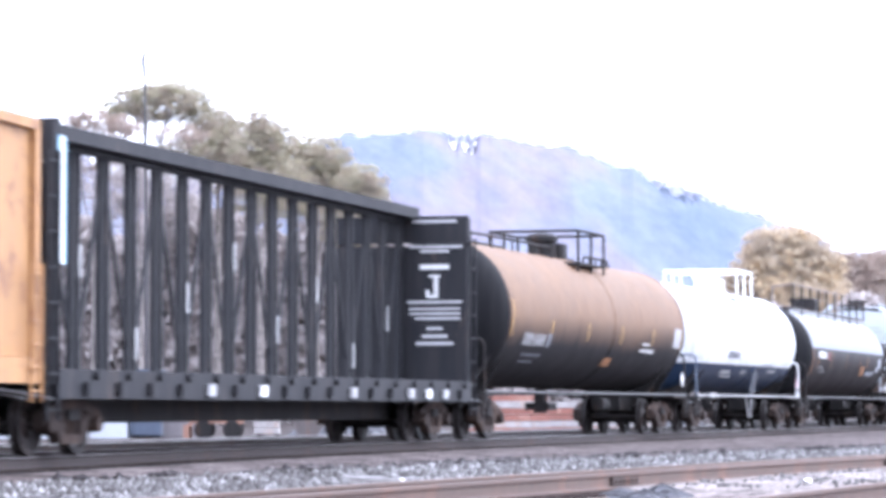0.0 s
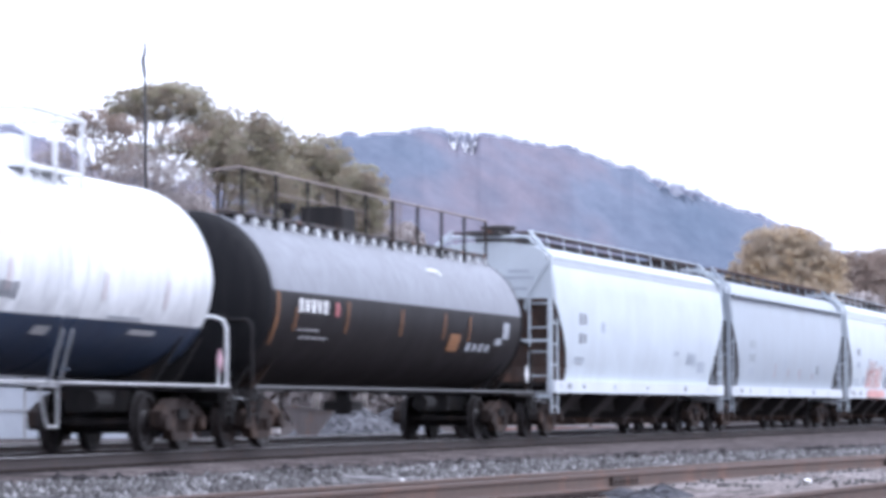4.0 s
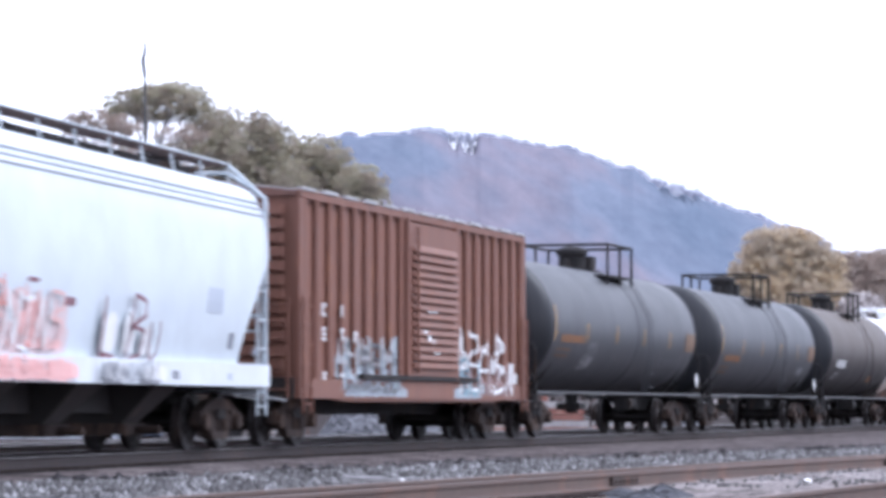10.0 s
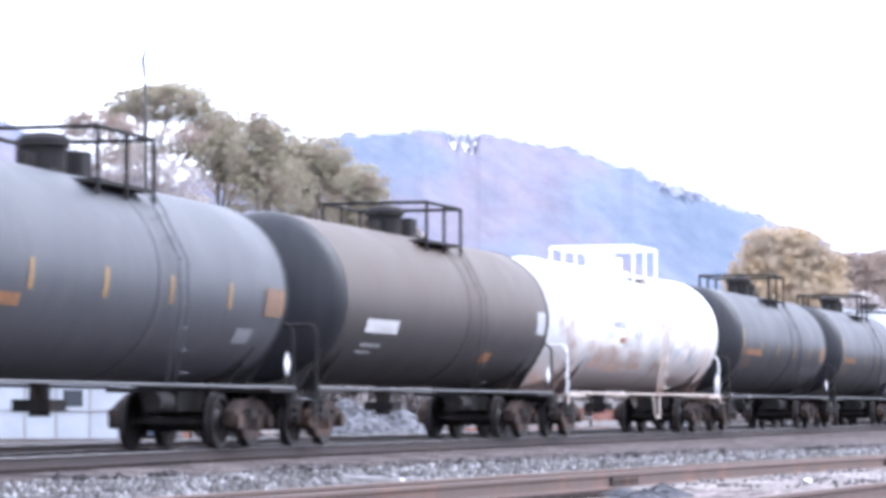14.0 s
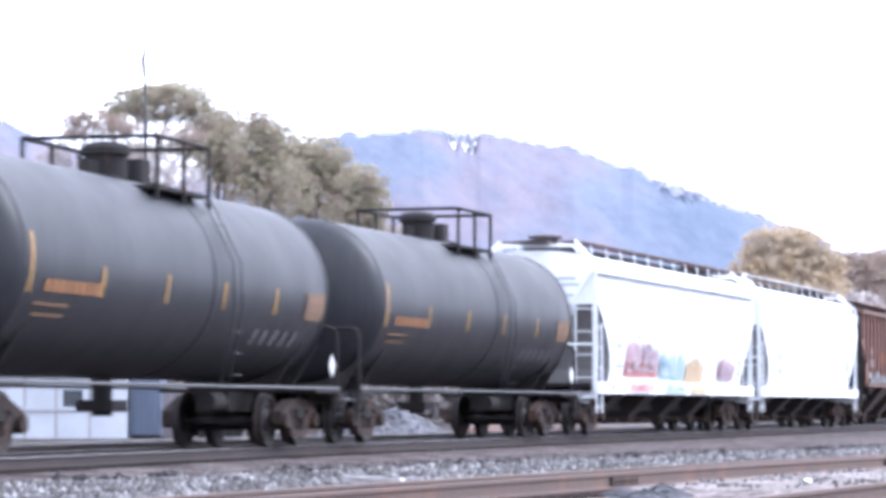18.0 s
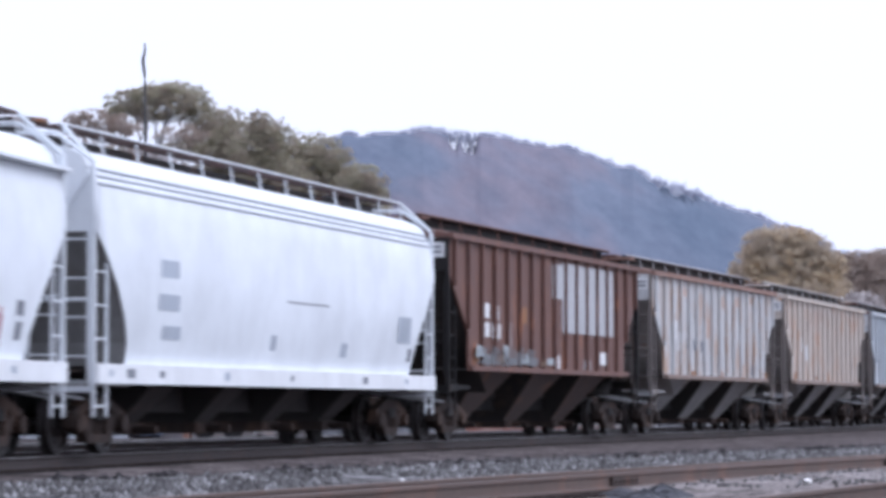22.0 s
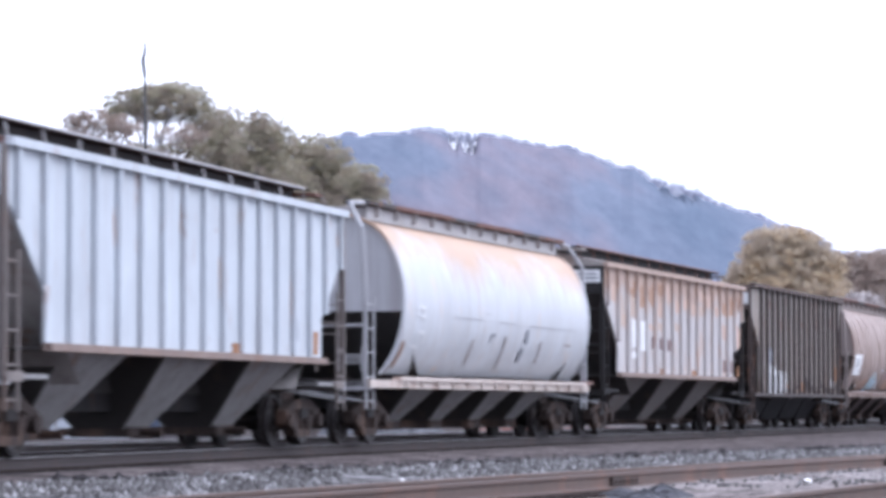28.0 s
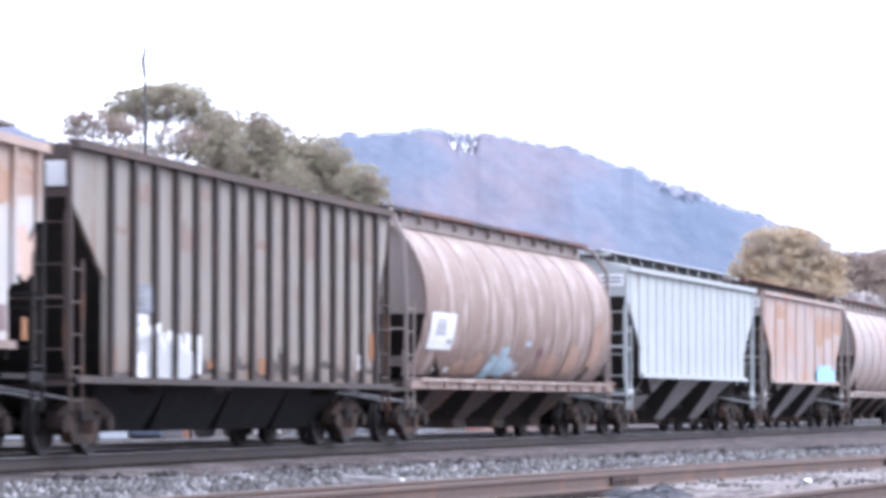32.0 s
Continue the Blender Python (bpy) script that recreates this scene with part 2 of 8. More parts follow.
SEAM_GREY = paint("mid_seam_grey", (0.40, 0.42, 0.46), 0.6, streak=0.3, grime=(0.3, 0.28, 0.27))
HEAD_BLACK = paint("dull_black_head_and_shade_paint", (0.012, 0.012, 0.014), 0.6, streak=0.4, grime=(0.03, 0.028, 0.028), spec=0.12)
POLE_GREY = paint("weathered_dark_pole", (0.085, 0.08, 0.085), 0.8, streak=0.5)
GRAVEL_PINK = earth("pinkish_gravel", [(0.34, (0.115, 0.096, 0.09)), (0.66, (0.27, 0.24, 0.232))], 0.9, 12)
SIDING_BED = earth("rusty_siding_ballast", [(0.36, (0.07, 0.055, 0.05)), (0.5, (0.145, 0.117, 0.107)), (0.64, (0.27, 0.228, 0.212))], 0.9, 12)
DIRT_DARK = earth("dark_grey_dirt", [(0.3, (0.05, 0.05, 0.055)), (0.7, (0.09, 0.09, 0.10))], 1.0, 12)
RIB_BROWN = paint("dark_brown_rib_paint", (0.055, 0.040, 0.036), 0.7, streak=0.4, rust=0.2, rust_col=(0.09, 0.055, 0.04))
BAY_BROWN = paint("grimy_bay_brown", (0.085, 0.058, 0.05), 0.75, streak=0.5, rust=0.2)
BEAM_BLACK = paint("black_beam_paint", (0.017, 0.0175, 0.021), 0.6, streak=0.35, rust=0.1, rust_col=(0.06, 0.046, 0.04), grime=(0.055, 0.05, 0.05), spec=0.25)
STEEL_DARK = paint("grimy_black_steel", (0.022, 0.0205, 0.021), 0.75, streak=0.4, rust=0.3, rust_col=(0.045, 0.028, 0.02), spec=0.2)
TRUCK_STEEL = paint("dusty_truck_steel", (0.040, 0.030, 0.027), 0.8, streak=0.45, grime=(0.075, 0.058, 0.05), rust=0.5, rust_col=(0.088, 0.056, 0.042), spec=0.15)
WHEEL_STEEL = paint("wheel_steel", (0.024, 0.020, 0.020), 0.55, metal=0.1, streak=0.3, grime=(0.04, 0.035, 0.033), rust=0.35, rust_col=(0.042, 0.029, 0.024), spec=0.3)
PALE_STEEL = paint("pale_grey_steel", (0.42, 0.42, 0.43), 0.55, streak=0.4, grime=(0.2, 0.18, 0.17))
RUST_TRIM = paint("rusty_roof_steel", (0.16, 0.075, 0.055), 0.7, streak=0.4, rust=0.5, rust_col=(0.10, 0.05, 0.04))
RUST_WALK = paint("rust_stained_grating", (0.10, 0.06, 0.055), 0.75, streak=0.4, rust=0.4, rust_col=(0.16, 0.085, 0.07))
ROOF_DARK = paint("dark_grating", (0.05, 0.043, 0.042), 0.7, streak=0.3, rust=0.3)
WHITE_MARK = paint("white_lettering", (0.80, 0.80, 0.80), 0.6, streak=0.3, grime=(0.4, 0.38, 0.36))
GREY_MARK = paint("grey_lettering", (0.22, 0.23, 0.26), 0.6, streak=0.3)
PALE_MARK = paint("pale_grey_lettering", (0.42, 0.46, 0.52), 0.6, streak=0.2, grime=(0.5, 0.5, 0.5))
ORANGE_MARK = paint("orange_lettering", (0.30, 0.135, 0.05), 0.6, streak=0.4, grime=(0.15, 0.08, 0.05))
DULL_ORANGE = paint("dull_orange_panel", (0.17, 0.095, 0.05), 0.6, streak=0.5, grime=(0.06, 0.05, 0.045))
YELLOW_MARK = paint("yellow_reflector", (0.52, 0.30, 0.08), 0.5, streak=0.2)
RED_MARK = paint("faded_red_spray_paint", (0.62, 0.22, 0.18), 0.6, streak=0.3, grime=(0.6, 0.5, 0.5))
PINK_MARK = paint("pink_spray_paint", (0.78, 0.45, 0.42), 0.6, streak=0.3, grime=(0.7, 0.6, 0.6))
CYAN_MARK = paint("pale_blue_spray_paint", (0.30, 0.55, 0.72), 0.6, streak=0.3, grime=(0.5, 0.6, 0.65))
BLUE_MARK = paint("blue_spray_paint", (0.10, 0.32, 0.70), 0.6, streak=0.2, grime=(0.2, 0.3, 0.5))
FADED_MARK = paint("overpainted_dull_patch", (0.19, 0.13, 0.125), 0.65, streak=0.5, grime=(0.20, 0.10, 0.08))
PANEL_GREY = paint("chalky_grey_panel_paint", (0.50, 0.50, 0.515), 0.65, streak=0.4, grime=(0.34, 0.30, 0.28))
ICE_MARK = paint("icy_grey_spray_paint", (0.33, 0.385, 0.42), 0.6, streak=0.5, grime=(0.26, 0.24, 0.25))
RUST_STREAK = paint("brown_rust_streak", (0.40, 0.25, 0.18), 0.75, streak=0.6, grime=(0.45, 0.33, 0.27))
RUST_MARK = paint("orange_rust_bleed", (0.50, 0.345, 0.27), 0.7, streak=0.5, grime=(0.66, 0.58, 0.53))
FADED_RUST = paint("faded_rust_bleed", (0.50, 0.375, 0.30), 0.7, streak=0.5, grime=(0.52, 0.47, 0.44))
RUST_PANEL = paint("orange_brown_rusted_panel", (0.37, 0.215, 0.135), 0.75, streak=0.6, grime=(0.46, 0.35, 0.29))
DIM_MARK = paint("dim_grey_lettering", (0.19, 0.195, 0.205), 0.6, streak=0.5, grime=(0.08, 0.08, 0.08))
GREEN_GREY_MARK = paint("grey_green_spray_paint", (0.42, 0.47, 0.48), 0.6, streak=0.35, grime=(0.25, 0.2, 0.2))
MAROON_MARK = paint("maroon_spray_paint", (0.17, 0.075, 0.095), 0.6, streak=0.5, grime=(0.40, 0.20, 0.22))
BRICK_MARK = paint("brick_red_spray_paint", (0.42, 0.125, 0.13), 0.6, streak=0.45, grime=(0.62, 0.42, 0.43))
MAUVE_MARK = paint("mauve_spray_paint", (0.50, 0.30, 0.35), 0.6, streak=0.5, grime=(0.62, 0.50, 0.53))
TEAL_MARK = paint("dark_teal_spray_paint", (0.19, 0.31, 0.37), 0.6, streak=0.4, grime=(0.3, 0.4, 0.45))
MIST_MARK = paint("misty_blue_spray_paint", (0.40, 0.53, 0.60), 0.6, streak=0.5, grime=(0.62, 0.68, 0.72))
BLUSH_MARK = paint("blush_spray_paint", (0.66, 0.50, 0.49), 0.6, streak=0.6, grime=(0.56, 0.59, 0.62))
SALMON_MARK = paint("salmon_spray_paint", (0.66, 0.40, 0.37), 0.6, streak=0.5, grime=(0.66, 0.60, 0.60))
OCHRE_MARK = paint("ochre_spray_paint", (0.58, 0.43, 0.24), 0.6, streak=0.3, grime=(0.6, 0.5, 0.35))
RAIL_STEEL = paint("rusty_rail_steel", (0.125, 0.084, 0.068), 0.6, metal=0.2, streak=0.3, rust=0.35, rust_col=(0.13, 0.072, 0.052))
RAIL_DARK = paint("dark_rusted_joint_steel", (0.045, 0.028, 0.022), 0.8, streak=0.4, rust=0.4, rust_col=(0.09, 0.045, 0.03))
RAIL_BRIGHT = paint("grimy_rail_steel", (0.060, 0.050, 0.049), 0.7, streak=0.3, rust=0.35, rust_col=(0.06, 0.04, 0.033), spec=0.15)
RAIL_HEAD = paint("polished_rail_head", (0.30, 0.29, 0.29), 0.3, metal=0.8, streak=0.1)
DIM_STEEL = paint("dull_grey_steel", (0.10, 0.10, 0.105), 0.55, streak=0.4, grime=(0.08, 0.075, 0.07))

BALLAST_PALE = earth("pale_ballast", [(0.36, (0.05, 0.044, 0.043)), (0.5, (0.115, 0.107, 0.107)), (0.64, (0.23, 0.224, 0.23))], 0.9, 8, spread=1.0)
BALLAST_BROWN = earth("brown_ballast", [(0.36, (0.040, 0.033, 0.032)), (0.5, (0.078, 0.064, 0.062)), (0.64, (0.14, 0.118, 0.114))], 0.8, 14)
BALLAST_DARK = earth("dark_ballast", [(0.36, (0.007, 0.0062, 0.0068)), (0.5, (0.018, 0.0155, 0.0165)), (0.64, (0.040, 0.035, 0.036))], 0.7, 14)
YARD_SOIL = earth("yard_soil", [(0.36, (0.022, 0.018, 0.017)), (0.5, (0.046, 0.038, 0.036)), (0.64, (0.095, 0.08, 0.077))], 0.6, 10)
TIE_WOOD = earth("weathered_tie_wood", [(0.3, (0.028, 0.021, 0.019)), (0.7, (0.066, 0.05, 0.044))], 2.0, 20, relief=0.3)
STONE = earth("white_stone", [(0.3, (0.55, 0.53, 0.51)), (0.7, (0.75, 0.73, 0.71))], 4, 20)
PILE = earth("grey_gravel_heap", [(0.3, (0.075, 0.075, 0.082)), (0.7, (0.11, 0.11, 0.12))], 0.7, 6, relief=0.15)
BARK = earth("grey_bark", [(0.3, (0.17, 0.15, 0.14)), (0.7, (0.30, 0.27, 0.25))], 1.5, 8)
HILL = hill_cover("hazed_autumn_hill_forest")
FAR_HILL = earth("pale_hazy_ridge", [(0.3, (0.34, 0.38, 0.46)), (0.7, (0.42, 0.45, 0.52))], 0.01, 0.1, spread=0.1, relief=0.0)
# olive tones lifted well above real leaves: haze and brightness in the colour
LEAF_OLIVE = leafy("olive_leaves", (0.285, 0.275, 0.185), (0.52, 0.495, 0.355), (0.72, 0.665, 0.53), True, (0.51, 0.435, 0.37), 0.8)
LEAF_BROWN = leafy("thin_brown_leaves", (0.40, 0.325, 0.275), (0.52, 0.435, 0.375), (0.63, 0.55, 0.49))
LEAF_GOLD = leafy("golden_leaves", (0.60, 0.50, 0.345), (0.71, 0.595, 0.43), (0.79, 0.69, 0.53), True, (0.59, 0.52, 0.43), 0.4)
LEAF_GREY = leafy("bare_grey_twigs", (0.46, 0.415, 0.40), (0.55, 0.505, 0.49), (0.64, 0.595, 0.58))
# ridge-top crowns, with distance haze mixed in as pale blue
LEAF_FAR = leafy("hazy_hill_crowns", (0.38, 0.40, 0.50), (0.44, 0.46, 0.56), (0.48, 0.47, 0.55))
# white siding dulled to a bluish grey: the shed's shade is in the colour
WALL_WHITE = paint("white_metal_siding", (0.52, 0.55, 0.59), 0.5, streak=0.15, grime=(0.5, 0.5, 0.5))
WALL_BLUE = paint("blue_grey_siding", (0.12, 0.15, 0.21), 0.6, streak=0.3)
SKIP_STEEL = paint("grey_brown_skip_steel", (0.15, 0.13, 0.125), 0.7, streak=0.4, rust=0.25, rust_col=(0.16, 0.09, 0.06))
BOARD_GREY = paint("grey_boards", (0.27, 0.25, 0.26), 0.7, streak=0.5, grime=(0.15, 0.12, 0.12))
ORANGE_PAINT = paint("orange_machine_paint", (0.36, 0.19, 0.13), 0.55, streak=0.4, rust=0.2)
BRICK_RED = paint("red_brown_stack", (0.38, 0.17, 0.13), 0.75, streak=0.4, rust=0.3, rust_col=(0.45, 0.28, 0.22))
GLASS_DARK = paint("dark_window", (0.04, 0.05, 0.06), 0.15, streak=0.1)


# ---- mesh helpers ----
def part(name, bm, material, parent, label=""):
    me = bpy.data.meshes.new(name)
    bm.to_mesh(me)
    bm.free()
    me.materials.append(material)
    ob = new(name, me)
    ob.parent = parent
    if label:
        tagged(ob, label)
    return ob


def same_mesh(name, src, parent, m=None, label=""):
    ob = new(name, src.data)
    ob.parent = parent
    if m is not None:
        ob.matrix_basis = m
    if label:
        tagged(ob, label)
    return ob


def box(bm, x0, x1, y0, y1, z0, z1):
    v = [bm.verts.new((x, y, z)) for z in (z0, z1) for x, y in ((x0, y0), (x1, y0), (x1, y1), (x0, y1))]
    for q in ((3, 2, 1, 0), (4, 5, 6, 7), (0, 1, 5, 4), (1, 2, 6, 5), (2, 3, 7, 6), (3, 0, 4, 7)):
        bm.faces.new([v[i] for i in q])
    return v


def boxm(*a):
    bm = bmesh.new()
    box(bm, *a)
    return bm


def cbox(bm, x0, x1, y0, y1, z0, z1, c=0.02):
    """A box with its upright edges chamfered."""
    pts = [(x0 + c, y0), (x1 - c, y0), (x1, y0 + c), (x1, y1 - c), (x1 - c, y1), (x0 + c, y1), (x0, y1 - c), (x0, y0 + c)]
    lo = [bm.verts.new((x, y, z0)) for x, y in pts]
    hi = [bm.verts.new((x, y, z1)) for x, y in pts]
    bm.faces.new(lo[::-1])
    bm.faces.new(hi)
    for i in range(8):
        bm.faces.new((lo[i], lo[(i + 1) % 8], hi[(i + 1) % 8], hi[i]))


def rod(bm, a, b, r, seg=6):
    a, b = Vector(a), Vector(b)
    d = (b - a).normalized()
    u = d.orthogonal().normalized()
    w = d.cross(u)
    rings = []
    for p in (a, b):
        rings.append([bm.verts.new(p + r * (math.cos(2 * math.pi * i / seg) * u + math.sin(2 * math.pi * i / seg) * w)) for i in range(seg)])
    for i in range(seg):
        j = (i + 1) % seg
        bm.faces.new((rings[0][i], rings[0][j], rings[1][j], rings[1][i]))
    bm.faces.new(rings[0][::-1])
    bm.faces.new(rings[1])


def rods(pts, r, seg=6):
    bm = bmesh.new()
    for a, b in zip(pts, pts[1:]):
        rod(bm, a, b, r, seg)
    return bm


def beam(bm, a, b, w, h, side=(0, 1, 0)):
    """A rectangular bar from a to b, w wide along side and h deep across it."""
    a, b, s = Vector(a), Vector(b), Vector(side)
    d = (b - a).normalized()
    s = (s - d * s.dot(d)).normalized()
    t = d.cross(s)
    q = [[bm.verts.new(p + s * i * w / 2 + t * j * h / 2) for i, j in ((-1, -1), (1, -1), (1, 1), (-1, 1))] for p in (a, b)]
    bm.faces.new(q[0][::-1])
    bm.faces.new(q[1])
    for i in range(4):
        j = (i + 1) % 4
        bm.faces.new((q[0][i], q[0][j], q[1][j], q[1][i]))


def lathe(bm, rings, zc, seg=48):
    """Rings of (x, radius) about the axis y = 0, z = zc; the ends are closed."""
    loops = []
    for x, r in rings:
        loops.append([bm.verts.new((x, r * math.cos(2 * math.pi * i / seg), zc + r * math.sin(2 * math.pi * i / seg))) for i in range(seg)])
    for a, b in zip(loops, loops[1:]):
        for i in range(seg):
            j = (i + 1) % seg
            f = bm.faces.new((a[i], b[i], b[j], a[j]))
            f.smooth = True
    bm.faces.new(loops[0])
    bm.faces.new(loops[-1][::-1])


def prism(bm, outline, y0, y1):
    """An outline of (x, z) extruded from y0 to y1."""
    a = [bm.verts.new((x, y0, z)) for x, z in outline]
    b = [bm.verts.new((x, y1, z)) for x, z in outline]
    bm.faces.new(a)
    bm.faces.new(b[::-1])
    for i in range(len(a)):
        j = (i + 1) % len(a)
        bm.faces.new((a[j], a[i], b[i], b[j]))


def bars(bm, spec, y, thick=0.012):
    """Flat marks (x, z, width, height) lying on a side face at y, turned towards -y."""
    for x, z, w, h in spec:
        box(bm, x - w / 2, x + w / 2, y - thick, y, z - h / 2, z + h / 2)


def tank_patch(bm, x, z, w, h, R, zc, lift=0.015):
    """A mark that follows a tank's round side, towards -y."""
    a0 = math.asin(max(-0.99, min(0.99, (z - zc - h / 2) / R)))
    a1 = math.asin(max(-0.99, min(0.99, (z - zc + h / 2) / R)))
    k = max(1, int(abs(a1 - a0) * R / 0.12))
    rows = []
    for i in range(k + 1):
        a = a0 + (a1 - a0) * i / k
        rows.append([bm.verts.new((xx, -(R + lift) * math.cos(a), zc + (R + lift) * math.sin(a))) for xx in (x - w / 2, x + w / 2)])
    for p, q in zip(rows, rows[1:]):
        bm.faces.new((p[0], p[1], q[1], q[0]))


def letter(bm, x, z, w, h, y, seed):
    """A bundle of sprayed strokes, near upright and uneven, inside a box on a side face at y."""
    rng = random.Random(seed)
    n = max(2, min(4, int(w / 0.16) + 1))
    t = min(w / n, h) * 0.42
    marks = []
    for k in range(n):
        px = (k + 0.5) / n + rng.uniform(-0.06, 0.06)
        marks.append(((px - 0.1, rng.uniform(0.0, 0.2)), (px + 0.1, rng.uniform(0.65, 1.0)), t))
    marks.append(((rng.uniform(0.0, 0.3), rng.uniform(0.3, 0.7)), (rng.uniform(0.6, 1.0), rng.uniform(0.2, 0.9)), t * 0.6))
    for k, (p, q, wide) in enumerate(marks):
        xa, za = x - w / 2 + w * p[0], z - h / 2 + h * p[1]
        xb, zb = x - w / 2 + w * q[0], z - h / 2 + h * q[1]
        ya, yb = (y(za), y(zb)) if callable(y) else (y, y)
        beam(bm, (xa, ya - 0.002 * k - 0.004, za), (xb, yb - 0.002 * k - 0.004, zb), 0.004, wide, (0, 1, 0))


def hull_patch(bm, x, z, w, h, half_width, lift=0.006):
    """A flat mark laid on a bulged side, towards -y."""
    k = max(1, int(h / 0.15))
    rows = []
    for i in range(k + 1):
        q = z - h / 2 + h * i / k
        rows.append([bm.verts.new((xx, -half_width(q) - lift, q)) for xx in (x - w / 2, x + w / 2)])
    for a, b in zip(rows, rows[1:]):
        bm.faces.new((a[0], a[1], b[1], b[0]))


def spray(bm, x, z, w, h, half, seed, lift=0.008, rag=0.22):
    """A filled block of spray paint with a ragged outline, laid on a side towards -y."""
    rng = random.Random(seed)
    n = max(6, int(w / 0.11))
    rows = []
    for i in range(n + 1):
        xx = x - w / 2 + w * i / n
        edge = min(1.0, 0.78 + 0.3 * min(i, n - i) * w / n)
        hi = z - h / 2 + h * edge * (1 - rag * rng.random() - 0.12 * abs(math.sin(i * 1.9 + seed)))
        lo = z - h / 2 + h * rag * 0.5 * rng.random() + 0.1 * h * (1 - edge)
        k = max(2, int(h / 0.25))
        col = []
        for j in range(k + 1):
            q = lo + (hi - lo) * j / k
            col.append(bm.verts.new((xx + rng.uniform(-0.02, 0.02), -half(q) - lift, q)))
        rows.append(col)
    for a, b in zip(rows, rows[1:]):
        if len(a) != len(b):
            continue
        gap = rng.random() < 0.16
        for j in range(len(a) - 1):
            if gap and j >= (len(a) - 1) * 0.4:
                continue
            bm.faces.new((a[j], b[j], b[j + 1], a[j + 1]))


STROKES = (
    (((0, 0), (0.05, 1)), ((0.05, 1), (0.7, 0.92), (0.78, 0.7), (0.05, 0.52)), ((0.05, 0.52), (0.85, 0.42), (0.8, 0.08), (0, 0))),
    (((0.1, 1), (0.05, 0.05), (0.8, 0.0)),),
    (((0.85, 0.85), (0.45, 1.0), (0.08, 0.78), (0.5, 0.52), (0.88, 0.28), (0.5, 0.0), (0.05, 0.12)),),
    (((0, 0), (0.38, 1.0), (0.8, 0)), ((0.2, 0.4), (0.62, 0.42))),
    (((0.05, 1), (0.08, 0.25), (0.42, 0), (0.78, 0.22), (0.8, 1)),),
    (((0, 0), (0.05, 1), (0.72, 0.05), (0.8, 1)),),
    (((0.4, 0), (0.42, 1)), ((0.1, 0.95), (0.75, 1.0)), ((0.1, 0.05), (0.75, 0.0))),
)


def ribbon(bm, pts, wide, depth):
    """A flat painted stroke along (x, z) points, laid on a side whose depth towards -y is depth(x, z)."""
    fine = [Vector(pts[0])]
    for a, b in zip(pts, pts[1:]):
        a, b = Vector(a), Vector(b)
        k = max(1, int((b - a).length / 0.06))
        fine += [a.lerp(b, (i + 1) / k) for i in range(k)]
    rows = []
    for i, p in enumerate(fine):
        d = (fine[min(i + 1, len(fine) - 1)] - fine[max(i - 1, 0)]).normalized()
        o = Vector((-d.y, d.x)) * wide / 2
        rows.append([bm.verts.new((q.x, -depth(q.x, q.y), q.y)) for q in (p - o, p + o)])
    for a, b in zip(rows, rows[1:]):
        bm.faces.new((a[0], b[0], b[1], a[1]))


def tag_line(bm, x, z, w, h, depth, seed, wide=0.07):
    """Sprayed abstract strokes side by side in a box, leaning and uneven."""
    rng = random.Random(seed)
    n = max(1, round(w / (0.72 * h)))
    cell = w / n
    for k in range(n):
        x0, lean, tall = x - w / 2 + k * cell + rng.uniform(-0.05, 0.05) * cell, rng.uniform(-0.05, 0.2), rng.uniform(0.8, 1.05)
        for st in rng.choice(STROKES):
            ribbon(bm, [(x0 + (px * 0.95 + lean * pz) * cell, z - h / 2 + pz * h * tall + rng.uniform(-0.03, 0.03) * h) for px, pz in st], wide * rng.uniform(0.8, 1.2), depth)


# ---- the track's line: a right-hand curve that runs out straight ----
V0, SLOW = 13.11133, -0.0085


def line_table():
    g = np.arange(0, 260.5, 0.5)
    k = np.maximum(0.0073357 - 8.728e-5 * np.maximum(g, 35), -0.0008)
    h = 0.04628 + np.r_[0, np.cumsum((k[1:] + k[:-1]) * 0.25)]
    x0, y0 = -12.45484 * math.cos(0.04628), 12.45484 * math.sin(0.04628)
    x = x0 + np.r_[0, np.cumsum((np.sin(h[1:]) + np.sin(h[:-1])) * 0.25)]
    y = y0 + np.r_[0, np.cumsum((np.cos(h[1:]) + np.cos(h[:-1])) * 0.25)]
    return g, x, y, h


LINE = line_table()


def on_line(s, lat=0.0):
    """The place and heading s metres along the main track, lat metres to its right."""
    g, x, y, h = LINE
    c = min(max(s, 0.0), 260.0)
    px, py, hd = np.interp(c, g, x), np.interp(c, g, y), float(np.interp(c, g, h))
    px, py = px + (s - c) * math.sin(hd), py + (s - c) * math.cos(hd)
    return px + lat * math.cos(hd), py - lat * math.sin(hd), hd


# ---- trucks and couplers, shared by all the cars ----
WHEEL_R = 0.457
TRUCK = {}


